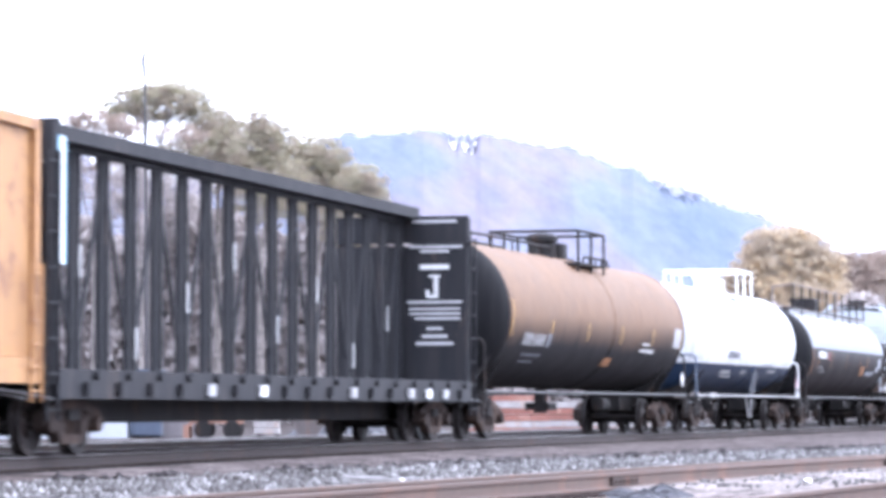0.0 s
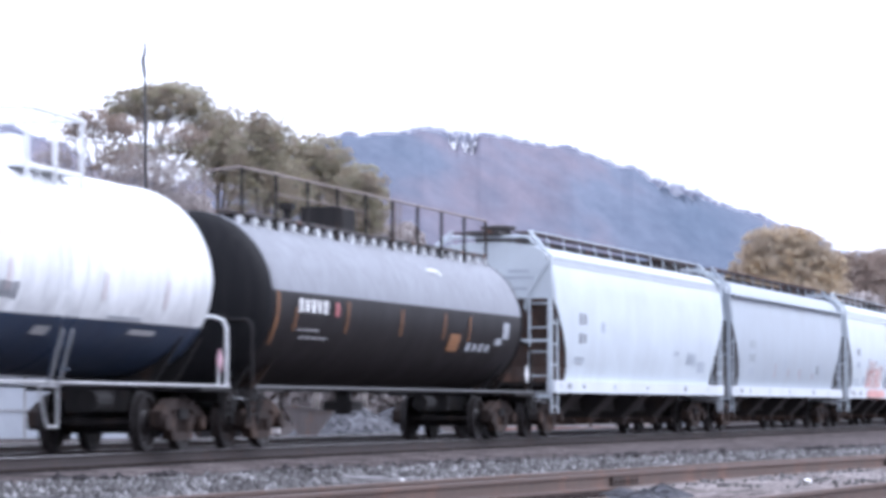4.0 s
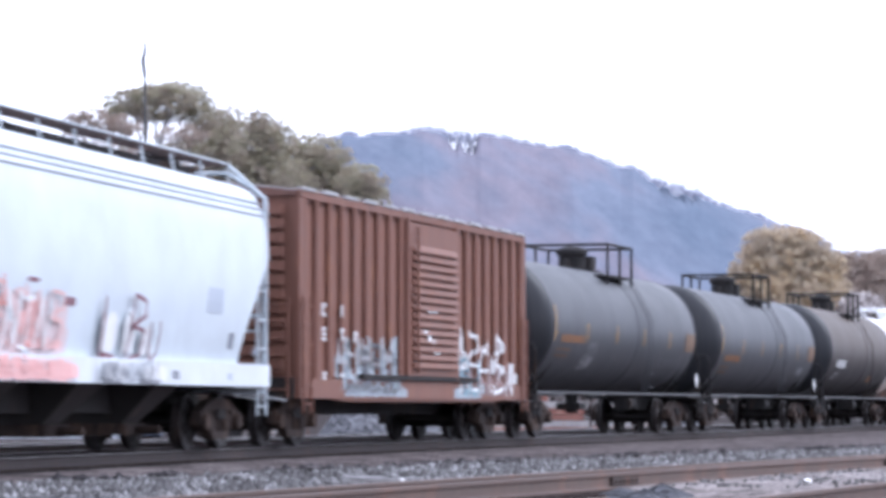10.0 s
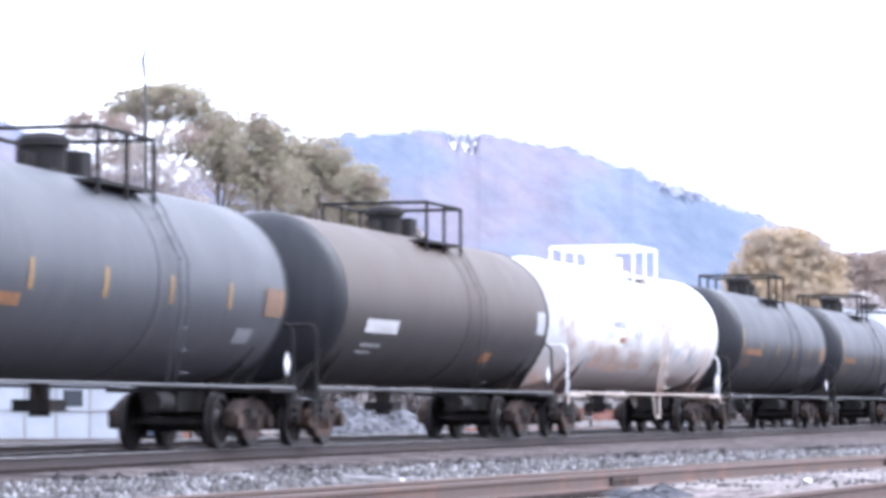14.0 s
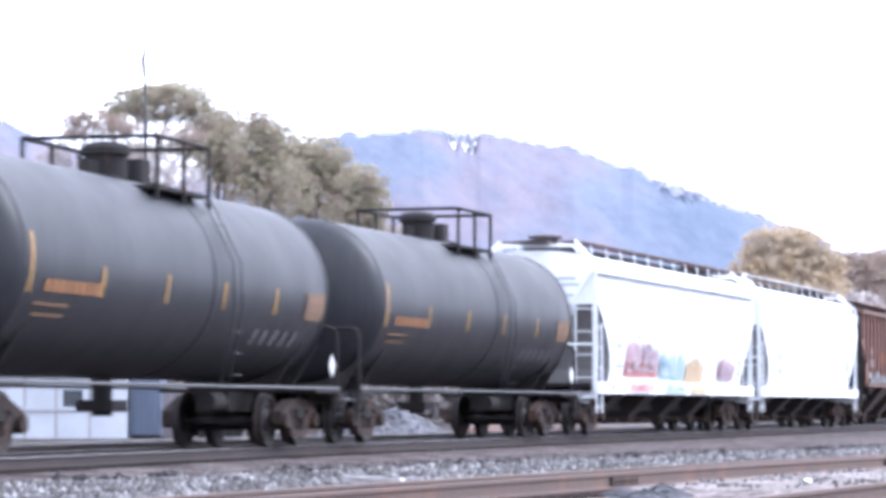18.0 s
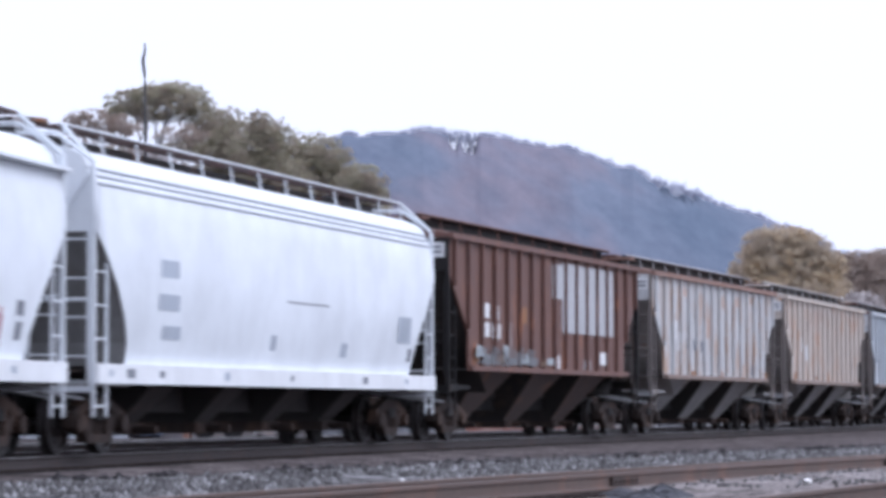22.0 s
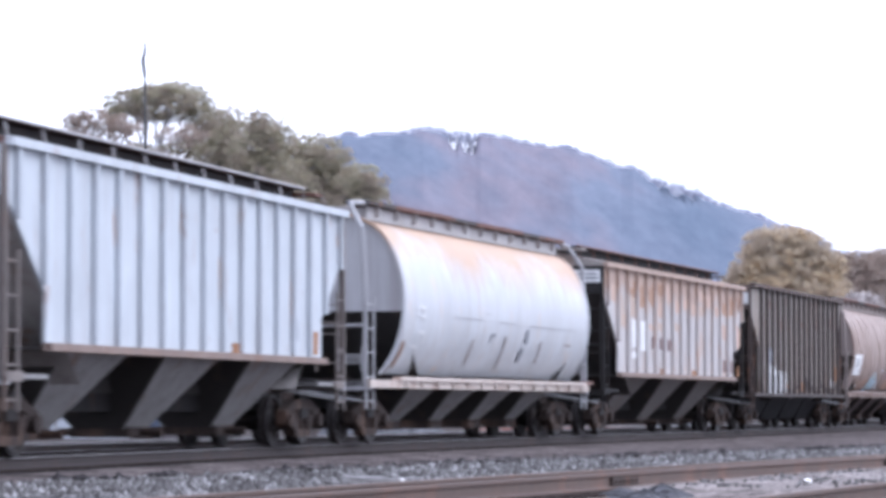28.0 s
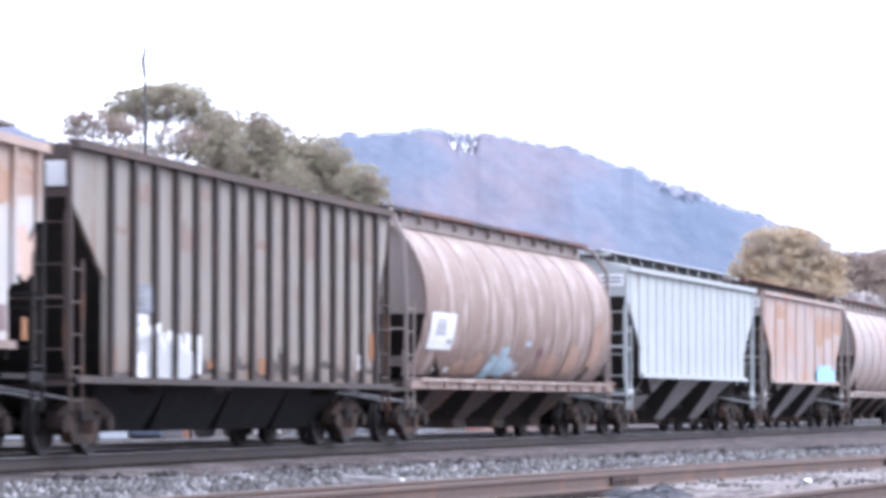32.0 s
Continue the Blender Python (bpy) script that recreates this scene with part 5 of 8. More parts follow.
def open_hopper(label, c0, c1, ends, mat, marks=()):
    """A tall ribbed open-top coal and stone hopper."""
    car = car_base("open_hopper", label, "hopper car", c0, c1)
    mid = (c0 + c1) / 2
    e0, e1 = ends[0] - mid, ends[1] - mid
    y = 1.46
    out = [(e0, 4.34), (e0, 3.6), (e0 + 1.35, 2.5), (e0 + 1.35, 1.08), (e1 - 0.9, 1.08), (e1 - 0.9, 2.5), (e1 - 0.2, 3.6), (e1, 4.34)]
    for sy in (-1, 1):
        bm = bmesh.new()
        prism(bm, out, *sorted((sy * y, sy * (y - 0.06))))
        sd = part("side_sheet", bm, mat, car)
        for i in range(16):
            x = e0 + 1.5 + (e1 - e0 - 2.5) * i / 15
            a, b = sorted((sy * y, sy * (y + 0.095)))
            bm = bmesh.new()
            cbox(bm, x - 0.068, x + 0.068, a, b, 1.12, 4.30, 0.02)
            part("rib", bm, RIB_BROWN, sd)
        a, b = sorted((sy * (y - 0.04), sy * (y + 0.13)))
        part("top_chord", boxm(e0, e1, a, b, 4.28, 4.40), BAY_BROWN, car)
        part("side_sill", boxm(e0, e1, a, b, 1.02, 1.12), RIB_BROWN, car)
    bm = bmesh.new()
    for s, e in ((-1, e0), (1, e1)):
        i = -s
        part("end_sheet", boxm(min(e, e + i * 0.06), max(e, e + i * 0.06), -y + 0.06, y - 0.06, 3.6, 4.34), BAY_BROWN, car)
        bm = bmesh.new()
        q = [bm.verts.new(p) for p in ((e, -y + 0.06, 3.6), (e, y - 0.06, 3.6), (e + i * 3.6, y - 0.06, 0.9), (e + i * 3.6, -y + 0.06, 0.9))]
        bm.faces.new(q if s > 0 else q[::-1])
        part("slope_sheet", bm, SLOPE_DARK, car)
    part("coal_load", boxm(e0 + 0.2, e1 - 0.2, -y + 0.08, y - 0.08, 3.7, 3.9), STEEL_DARK, car)
    x0, x1 = e0 + 2.0, e1 - 2.0
    pitch = (x1 - x0) / 4
    for k in range(4):
        xo = x0 + (k + 0.5) * pitch
        bm = bmesh.new()
        bay(bm, x0 + k * pitch, x0 + (k + 1) * pitch, 1.06, 0.32, 1.12, 0.72, xo, pitch * 0.44)
        # black bays: the dark void under the car is painted into their colour
        part("hopper_bay", bm, HEAD_BLACK, car)
    for s, e in ((-1, e0), (1, e1)):
        end_gear(car, abs(e), s, BAY_BROWN, 1.45, 4.3, 1.08, 0.45)
        bm = bmesh.new()
        box(bm, e - 0.02 if s < 0 else e, e if s < 0 else e + 0.02, -1.4, -0.75, 3.75, 4.1)
        part("end_number_panel", bm, WHITE_MARK, car)
    for kind, mm, spec in marks:
        for x, z, w, hh in spec:
            bm = bmesh.new()
            if kind == "spray":
                spray(bm, x, z, w, hh, lambda q: y, int(x * 100), 0.006)
                for i in range(16):
                    xr = e0 + 1.5 + (e1 - e0 - 2.5) * i / 15
                    if abs(xr - x) < w / 2 - 0.07:
                        box(bm, xr - 0.066, xr + 0.066, -y - 0.102, -y - 0.096, z - hh * 0.45, z + hh * 0.3)
            elif kind == "stain":
                pitch = (e1 - e0 - 2.5) / 15
                xs = e0 + 1.5 + pitch * (math.floor((x - e0 - 1.5) / pitch) + 0.5)
                spray(bm, xs, z, pitch - 0.12, hh, lambda q: y, int(x * 100), 0.003, 0.5)
            else:
                bars(bm, [(x, z, w, hh)], -y - 0.008)
            part("graffiti" if kind in ("spray", "tag") else kind, bm, mm, car)
    return car


# ---- box cars ----
def boxcar(label, c0, c1, ends, mat, door=None, marks=(), z0=0.66, z1=4.45, ribs=(7, 6), roof_mat=None):
    car = car_base("boxcar", label, "boxcar", c0, c1, sill=(0.55, 0.9))
    mid = (c0 + c1) / 2
    e0, e1 = ends[0] - mid, ends[1] - mid
    y = 1.46
    part("body", boxm(e0 + 0.06, e1 - 0.06, -y, y, z0 + 0.35, z1 - 0.1), mat, car)
    d0, d1 = (door[0] - mid, door[1] - mid) if door else (-1.6, 1.6)
    for sy in (-1, 1):
        a, b = sorted((sy * (y - 0.01), sy * (y + 0.09)))
        for xa, xb, n in ((e0 + 0.3, d0 - 0.3, ribs[0]), (d1 + 0.3, e1 - 0.3, ribs[1])):
            for i in range(n + 1 if n else 0):
                x = xa + (xb - xa) * i / n
                bm = bmesh.new()
                cbox(bm, x - 0.09, x + 0.09, a, b, z0 + 0.32, z1 - 0.14, 0.04)
                part("rib", bm, mat, car)
        part("side_sill", boxm(e0, e1, a, b, z0, z0 + 0.34), mat, car)
        bm = bmesh.new()
        low = z0 - (0.18 if mat is BOX_YELLOW else 0.05)
        prism(bm, [(e0 + 1.5, z0 + 0.01), (e0 + 2.6, low), (e1 - 2.6, low), (e1 - 1.5, z0 + 0.01)], *sorted((sy * (y + 0.0), sy * (y + 0.06))))
        part("sill_skirt", bm, mat, car)
        part("top_chord", boxm(e0, e1, a, b, z1 - 0.16, z1 - 0.02), mat, car)
        for x in (e0, e1):
            xa, xb = (x, x + 0.2) if x == e0 else (x - 0.2, x)
            part("corner_post", boxm(xa, xb, a, b, z0 + 0.3, z1 - 0.1), mat, car)
        a2, b2 = sorted((sy * (y + 0.02), sy * (y + 0.15)))
        dr = part("sliding_door", boxm(d0, d1, a2, b2, z0 + 0.45, z1 - 0.22), mat, car)
        for i in range(15):
            z = z0 + 0.60 + (z1 - z0 - 1.38) * i / 14
            bm = bmesh.new()
            sec = [(y + 0.145, z), (y + 0.225, z), (y + 0.225, z + 0.03), (y + 0.145, z + 0.15)]
            a = [bm.verts.new((d0 + 0.12, sy * p, q)) for p, q in sec]
            b = [bm.verts.new((d1 - 0.12, sy * p, q)) for p, q in sec]
            bm.faces.new(a)
            bm.faces.new(b[::-1])
            for k in range(4):
                bm.faces.new((a[(k + 1) % 4], a[k], b[k], b[(k + 1) % 4]))
            bmesh.ops.recalc_face_normals(bm, faces=bm.faces)
            part("door_rib", bm, mat, dr)
        part("door_post", boxm(d0 - 0.12, d0, a2, b2, z0 + 0.35, z1 - 0.15), mat, car)
        part("door_post", boxm(d1, d1 + 0.12, a2, b2, z0 + 0.35, z1 - 0.15), mat, car)
        part("door_track", boxm(d0 - 3.0 if sy < 0 else d0 - 0.3, d1 + 1.6, a2, b2, z0 + 0.36, z0 + 0.45), STEEL_DARK, car)
        part("door_lock_bar", rods([(d0 + 0.3, sy * (y + 0.23), z0 + 0.5), (d0 + 0.3, sy * (y + 0.23), z1 - 0.3)], 0.03), mat, dr)
    bm = bmesh.new()
    ro = [(-y - 0.09, z1 - 0.05), (0, z1 + 0.14), (y + 0.09, z1 - 0.05), (y, z1 - 0.12), (-y, z1 - 0.12)]
    a = [bm.verts.new((e0 - 0.02, p, z)) for p, z in ro]
    b = [bm.verts.new((e1 + 0.02, p, z)) for p, z in ro]
    bm.faces.new(a)
    bm.faces.new(b[::-1])
    for i in range(5):
        j = (i + 1) % 5
        bm.faces.new((a[j], a[i], b[i], b[j]))
    rf = part("roof", bm, roof_mat or RUST_TRIM, car)
    for i in range(13):
        x = e0 + 0.5 + (e1 - e0 - 1.0) * i / 12
        bm = bmesh.new()
        beam(bm, (x, -y - 0.08, z1 - 0.03), (x, 0, z1 + 0.16), 0.10, 0.05, (1, 0, 0))
        beam(bm, (x, y + 0.08, z1 - 0.03), (x, 0, z1 + 0.16), 0.10, 0.05, (1, 0, 0))
        part("roof_rib", bm, PALE_STEEL if mat == BOX_BROWN else RUST_TRIM, rf)
        if mat == BOX_BROWN:
            for sy in (-1, 1):
                part("roof_rib_end", boxm(x - 0.45, x + 0.35, *sorted((sy * (y + 0.02), sy * (y + 0.12))), z1 - 0.015, z1 + 0.03 + 0.015 * (i % 2)), PALE_STEEL, rf)
    for s, e in ((-1, e0), (1, e1)):
        for i in range(12):
            z = z0 + 0.5 + (z1 - z0 - 0.95) * i / 11
            bm = bmesh.new()
            xa, xb = sorted((e, e + s * 0.09))
            cbox(bm, xa, xb, -y + 0.18, y - 0.18, z, z + 0.17, 0.03)
            part("end_corrugation", bm, mat, car)
        part("end_sill", boxm(*sorted((e + s * 0.1, e - s * 0.1)), -y, y, z0, z0 + 0.36), STEEL_DARK, car)
        xx = e - s * 0.5
        ladder(car, min(e - s * 0.06, xx), max(e - s * 0.06, xx), -y - 0.14, z0 - 0.25, 2.6, mat, 6)
        ladder(car, -y + 0.08, -y + 0.5, 0, z0, 2.6, mat, 6, "end_ladder", "y", e + s * 0.13)
        part("end_platform", boxm(*sorted((e, e + s * 0.5)), -0.9, 0.9, 1.05, 1.10), STEEL_DARK, car)
    for kind, mm, spec in marks:
        for x, z, w, hh in spec:
            bm = bmesh.new()
            yy = -y - 0.094 if not (d0 - 0.1 < x < d1 + 0.1) else -y - 0.204
            if kind == "tag":
                stations = [xa + (xb - xa) * i / n for xa, xb, n in ((e0 + 0.3, d0 - 0.3, ribs[0]), (d1 + 0.3, e1 - 0.3, ribs[1])) for i in range(n + 1)]

                def proud(px, q):
                    return y + 0.008 + (0.093 if q < z0 + 0.34 or any(abs(px - r) < 0.1 for r in stations) else 0.0)

                tag_line(bm, x, z, w, hh, proud, int(x * 100), 0.09)
            elif kind == "graffiti":
                letter(bm, x, z, w, hh, yy, int(x * 100))
            elif kind == "spray":
                spray(bm, x, z, w, hh, lambda q: y if q > z0 + 0.34 else y + 0.09, int(x * 100), 0.004)
                for xa, xb, n in ((e0 + 0.3, d0 - 0.3, ribs[0]), (d1 + 0.3, e1 - 0.3, ribs[1])):
                    for i in range(n + 1):
                        xr = xa + (xb - xa) * i / n
                        if abs(xr - x) < w / 2 - 0.1:
                            box(bm, xr - 0.05, xr + 0.05, -y - 0.095, -y - 0.091, z - hh * 0.42, z + hh * (0.25 + 0.1 * math.sin(7 * xr)))
            else:
                bars(bm, [(x, z, w, hh)], yy)
            part("graffiti" if kind in ("spray", "tag") else kind, bm, mm, car)
    return car


# ---- centre-beam flat car ----
def centerbeam(label, c0, c1, ends):
    car = car_base("centerbeam_flatcar", label, "flat car", c0, c1)
    mid = (c0 + c1) / 2
    e0, e1 = ends[0] - mid, ends[1] - mid
    M = BEAM_BLACK
    part("deck", boxm(e0, e1, -1.42, 1.42, 1.0, 1.16), M, car)
    for sy in (-1, 1):
        a, b = sorted((sy * 1.34, sy * 1.47))
        part("side_sill", boxm(e0, e1, a, b, 0.80, 1.22), M, car)
        for i in range(17):
            x = e0 + 1.0 + (e1 - e0 - 2.0) * i / 16
            bm = bmesh.new()
            cc = sorted((sy * 1.47, sy * 1.56))
            cbox(bm, x - 0.14, x + 0.14, cc[0], cc[1], 0.86, 1.04, 0.03)
            part("strap_winch", bm, WHITE_MARK if i in (6, 14) else (PALE_STEEL if i in (4, 10, 13, 15) else M), car)
            bm = bmesh.new()
            rod(bm, (x + 0.35, sy * 1.46, 1.14), (x + 0.35, sy * 1.54, 1.14), 0.07, 10)
            part("winch_drum", bm, M, car)
    part("centre_girder", boxm(e0 + 2.5, e1 - 2.5, -0.42, 0.42, 0.45, 1.0), STEEL_DARK, car)
    bm = bmesh.new()
    box(bm, e0, e1, -0.34, 0.34, 4.62, 4.84)
    box(bm, e0, e1, -0.08, 0.08, 4.54, 4.62)
    part("top_chord", bm, M, car)
    n = 18
    for i in range(n + 1):
        x = e0 + 0.55 + 1.21 * i
        bm = bmesh.new()
        cbox(bm, x - 0.2, x + 0.2, -0.05, 0.05, 1.16, 4.64, 0.015)
        box(bm, x - 0.03, x + 0.03, -0.085, 0.085, 1.16, 4.64)
        part("post", bm, M, car)
        if i < n:
            xn = x + 1.21
            bm = bmesh.new()
            if i % 2:
                beam(bm, (x, 0, 1.2), (xn, 0, 4.4), 0.05, 0.07)
            else:
                beam(bm, (x, 0, 4.4), (xn, 0, 1.2), 0.05, 0.07)
            part("diagonal", bm, M, car)
            if i % 2:
                bm = bmesh.new()
                bars(bm, [((x + 0.12), 1.7 + 0.4 * (i % 5), 0.10, 0.5)], -0.06)
                part("scuffed_strap", bm, PALE_STEEL, car)
    for s, e in ((-1, e0), (1, e1)):
        i = -s
        xa, xb = sorted((e, e + i * 0.16))
        bm = bmesh.new()
        cbox(bm, xa, xb, -1.42, 1.42, 1.16, 4.04, 0.03)
        bh = part("bulkhead", bm, M, car)
        bm = bmesh.new()
        cbox(bm, xa, xb, -1.42, 1.42, 4.10, 4.66, 0.03)
        part("bulkhead_top", bm, M, car)
        for y in (-1.36, -0.45, 0.45, 1.36):
            bm = bmesh.new()
            box(bm, min(e, e + s * 0.12), max(e, e + s * 0.12), y - 0.06, y + 0.06, 1.0, 4.6)
            part("stiffener", bm, M, bh)
        ladder(car, min(e, e + s * 0.4), max(e, e + s * 0.4), -1.45, 0.5, 4.2, M, 8)
    # markings on the inner face of the rear bulkhead
    xf = e1 - 0.172
    for yc, z, w, hh in ((-0.72, 4.55, 0.95, 0.06), (-0.74, 4.02, 1.15, 0.05), (-0.72, 3.93, 0.62, 0.06), (-0.72, 3.60, 0.62, 0.10), (-0.72, 3.41, 0.24, 0.05), (-0.75, 3.22, 0.09, 0.42), (-0.68, 2.99, 0.22, 0.07), (-0.57, 3.05, 0.07, 0.14),
                         (-0.72, 2.87, 1.18, 0.06), (-0.72, 2.73, 1.10, 0.05), (-0.72, 2.63, 1.10, 0.05), (-0.78, 2.53, 1.0, 0.05), (-0.72, 2.32, 0.34, 0.06), (-0.72, 2.16, 0.55, 0.07), (-0.72, 2.01, 0.80, 0.07)):
        part("stencil", boxm(xf, xf + 0.012, yc - w / 2, yc + w / 2, z - hh / 2, z + hh / 2), WHITE_MARK if w < 0.3 or hh > 0.09 else PANEL_GREY, car)
    part("reflective_strip", boxm(e0 + 0.02, e0 + 0.30, -1.435, -1.422, 2.65, 4.42), CYAN_MARK, car, "pale blue and white reflective strip")
    part("reflective_strip", boxm(e0 + 0.11, e0 + 0.2, -1.445, -1.436, 2.65, 4.42), WHITE_MARK, car)
    return car


# ---- ground and tracks ----
SIDE_S = np.arange(-40, 140.5, 0.5)


def side_table():
    """The foreground sidings: they leave the main track at an angle and bend a little to the right."""
    h = 0.36 + 0.0035 * np.clip(SIDE_S, -25, 30)
    x, y = np.zeros_like(h), np.zeros_like(h)
    o = int(np.argmin(np.abs(SIDE_S)))
    dx, dy = np.sin(h) * 0.5, np.cos(h) * 0.5
    x[o + 1:], y[o + 1:] = np.cumsum(dx[o:-1]), np.cumsum(dy[o:-1])
    x[:o], y[:o] = -np.cumsum(dx[:o][::-1])[::-1], -np.cumsum(dy[:o][::-1])[::-1]
    return x, y + 31.8, h


SIDE = side_table()


def on_side(s, lat=0.0):
    """s metres along the far rail of the nearest pair of sidings, lat metres to its right."""
    x, y, h = (float(np.interp(s, SIDE_S, a)) for a in SIDE)
    return x + lat * math.cos(h), y - lat * math.sin(h), h


def strip(bm, s0, s1, prof, step=2.0, path=on_line):
    """A ribbon along a line; prof: (lateral, z) from left to right."""
    rows = []
    for s in np.arange(s0, s1 + step / 2, step):
        rows.append([bm.verts.new((*path(s, lat)[:2], z)) for lat, z in prof])
    for a, b in zip(rows, rows[1:]):
        for i in range(len(prof) - 1):
            bm.faces.new((a[i], a[i + 1], b[i + 1], b[i]))


RAIL = [(-0.075, -0.17), (-0.075, -0.155), (-0.012, -0.14), (-0.012, -0.045), (-0.036, -0.035), (-0.036, -0.004), (-0.026, 0.0), (0.026, 0.0), (0.036, -0.004), (0.036, -0.035), (0.012, -0.045), (0.012, -0.14), (0.075, -0.155), (0.075, -0.17)]

bm = bmesh.new()
gx = [-900, -200, -60, -20, 20, 60, 200, 900]
gy = [-120, 0, 20, 60, 120, 200, 500, 1500, 3500]
gv = [[bm.verts.new((x, y, -0.42)) for x in gx] for y in gy]
for a, b in zip(gv, gv[1:]):
    for i in range(len(gx) - 1):
        bm.faces.new((a[i], a[i + 1], b[i + 1], b[i]))
tagged(part("ground", bm, YARD_SOIL, None), "pale brown gravelly rail yard ground", "ground", "", "structure")


def track(lat, bed, rail_mat, label, s0=-10, s1=240, w=1.9, shoulder=2.5, path=on_line):
    tr = tagged(new("railway_track"), label, "track", "tracks of the yard", "structure")
    bm = bmesh.new()
    top = -0.178 if path is on_line else -0.20
    strip(bm, s0, s1, [(lat - shoulder, -0.40), (lat - w, top), (lat + w, top), (lat + shoulder, -0.40 if path is on_side else -0.29)], 2.0, path)
    part("ballast_bed", bm, bed, tr)
    for off in (-0.755, 0.755):
        bm = bmesh.new()
        # far rail lowered to fit its line in the camera's view
        sunk = -0.055 if label.startswith("half-buried") and off < 0 else 0.0
        strip(bm, s0, s1, [(lat + off + y, z + sunk) for y, z in RAIL], 1.5, path)
        rl = part("rail", bm, rail_mat, tr)
        if path is on_line:
            bm = bmesh.new()
            strip(bm, s0, s1, [(lat + off - 0.039, -0.016), (lat + off - 0.028, 0.002), (lat + off + 0.028, 0.002), (lat + off + 0.039, -0.016)], 1.5, path)
            part("rail_head", bm, RAIL_HEAD, rl)
        else:
            bar = None
            for s in (1.4, 13.2, 25.0, -10.5):
                for side in (-0.035, 0.035):
                    x, y, h = path(s + 2.6 * (off < 0), lat + off + side)
                    if bar is None:
                        bm = bmesh.new()
                        cbox(bm, -0.012, 0.012, -0.45, 0.45, -0.05, 0.045, 0.008)
                        for py in (-0.36, -0.2, -0.07, 0.07, 0.2, 0.36):
                            rod(bm, (-0.03, py, 0), (0.03, py, 0), 0.018, 6)
                        ob = bar = part("joint_bar", bm, RAIL_DARK, rl)
                    else:
                        ob = same_mesh("joint_bar", bar, rl)
                    ob.matrix_basis = pose(x, y, -0.09 + sunk, 0, 0, -math.degrees(h))
    rng = random.Random(int(lat * 10) + 99)
    near = 32.0 if path is on_side else -10.0
    one = None
    for s in np.arange(s0, near, 0.54):
        x, y, h = path(s, lat)
        if one is None:
            one = bmesh.new()
            cbox(one, -1.3, 1.3, -0.11, 0.11, -0.09, 0.0, 0.015)
            ob = part("tie", one, TIE_WOOD, tr)
            one = ob
        else:
            ob = same_mesh("tie", one, tr)
        ob.matrix_basis = pose(x, y, -0.172, 0, 0, -math.degrees(h) + rng.uniform(-1.5, 1.5))
    bm = bmesh.new()
    for s in np.arange(near, min(s1, 160), 0.54):
        x, y, h = path(s, lat)
        d, n = Vector((math.sin(h), math.cos(h), 0)), Vector((math.cos(h), -math.sin(h), 0))
        c = Vector((x, y, 0))
        j = rng.uniform(-0.06, 0.06)
        a = [bm.verts.new(c + d * p + n * (q + j) + Vector((0, 0, z))) for z in (-0.26, -0.172) for p, q in ((-0.11, -1.3), (0.11, -1.3), (0.11, 1.3), (-0.11, 1.3))]
        for q in ((4, 5, 6, 7), (0, 1, 5, 4), (1, 2, 6, 5), (2, 3, 7, 6), (3, 0, 4, 7)):
            bm.faces.new([a[i] for i in q])
    t = part("ties", bm, TIE_WOOD, tr)
    tagged(t, kind="stuff")
    return tr


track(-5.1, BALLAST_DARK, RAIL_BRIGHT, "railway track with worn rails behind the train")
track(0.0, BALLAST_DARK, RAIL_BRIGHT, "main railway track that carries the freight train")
track(0.72, SIDING_BED, RAIL_STEEL, "half-buried rusty siding track with brown rails and old ties", -22, 130, 1.35, 1.7, path=on_side)
track(5.8, SIDING_BED, RAIL_STEEL, "rusty siding track at the yard's edge", -22, 130, 1.35, 1.7, path=on_side)
bm = bmesh.new()
strip(bm, -22, 130, [(-6.9, -0.38), (-6.2, -0.24), (-5.2, -0.205), (-4.0, -0.19), (-2.2, -0.185), (-0.9, -0.17), (-0.3, -0.16), (-0.11, -0.19)], 1.0, on_side)
tagged(part("ballast_windrow", bm, BALLAST_PALE, None), "pale grey crushed stone beside a siding", "gravel", "", "structure")
bm = bmesh.new()
strip(bm, -10, 240, [(1.62, -0.20), (1.75, -0.172), (2.4, -0.19), (3.6, -0.25), (6.0, -0.27), (7.5, -0.41)], 2.0)
tagged(part("cinder_strip", bm, BALLAST_BROWN, None), "dark brown cinders between main track and siding", "ground", "", "structure")
bm = bmesh.new()
strip(bm, 1.0, 130, [(1.555, -0.19), (1.62, -0.15), (2.2, -0.14), (3.0, -0.15), (3.8, -0.16), (4.3, -0.175), (4.7, -0.19), (4.95, -0.26)], 1.0, on_side)
toe = [[bm.verts.new((*on_side(q, lat)[:2], z)) for lat, z in row] for q, row in ((-0.6, ((1.555, -0.30), (2.2, -0.30), (3.8, -0.30), (4.95, -0.30))), (1.0, ((1.62, -0.15), (2.2, -0.14), (3.8, -0.16), (4.95, -0.26))))]
for i in range(3):
    bm.faces.new((toe[0][i], toe[0][i + 1], toe[1][i + 1], toe[1][i]))
tagged(part("ballast_windrow", bm, GRAVEL_PINK, None), "pinkish grey gravel between two sidings", "gravel", "", "structure")


bm = bmesh.new()
strip(bm, -22, 4, [(2.0, -0.30), (2.35, -0.225), (3.2, -0.21), (4.1, -0.22), (4.5, -0.30)], 1.0, on_side)
tagged(part("siding_dirt", bm, SIDING_BED, None), "rusty brown dirt between two sidings", "ground", "", "structure")


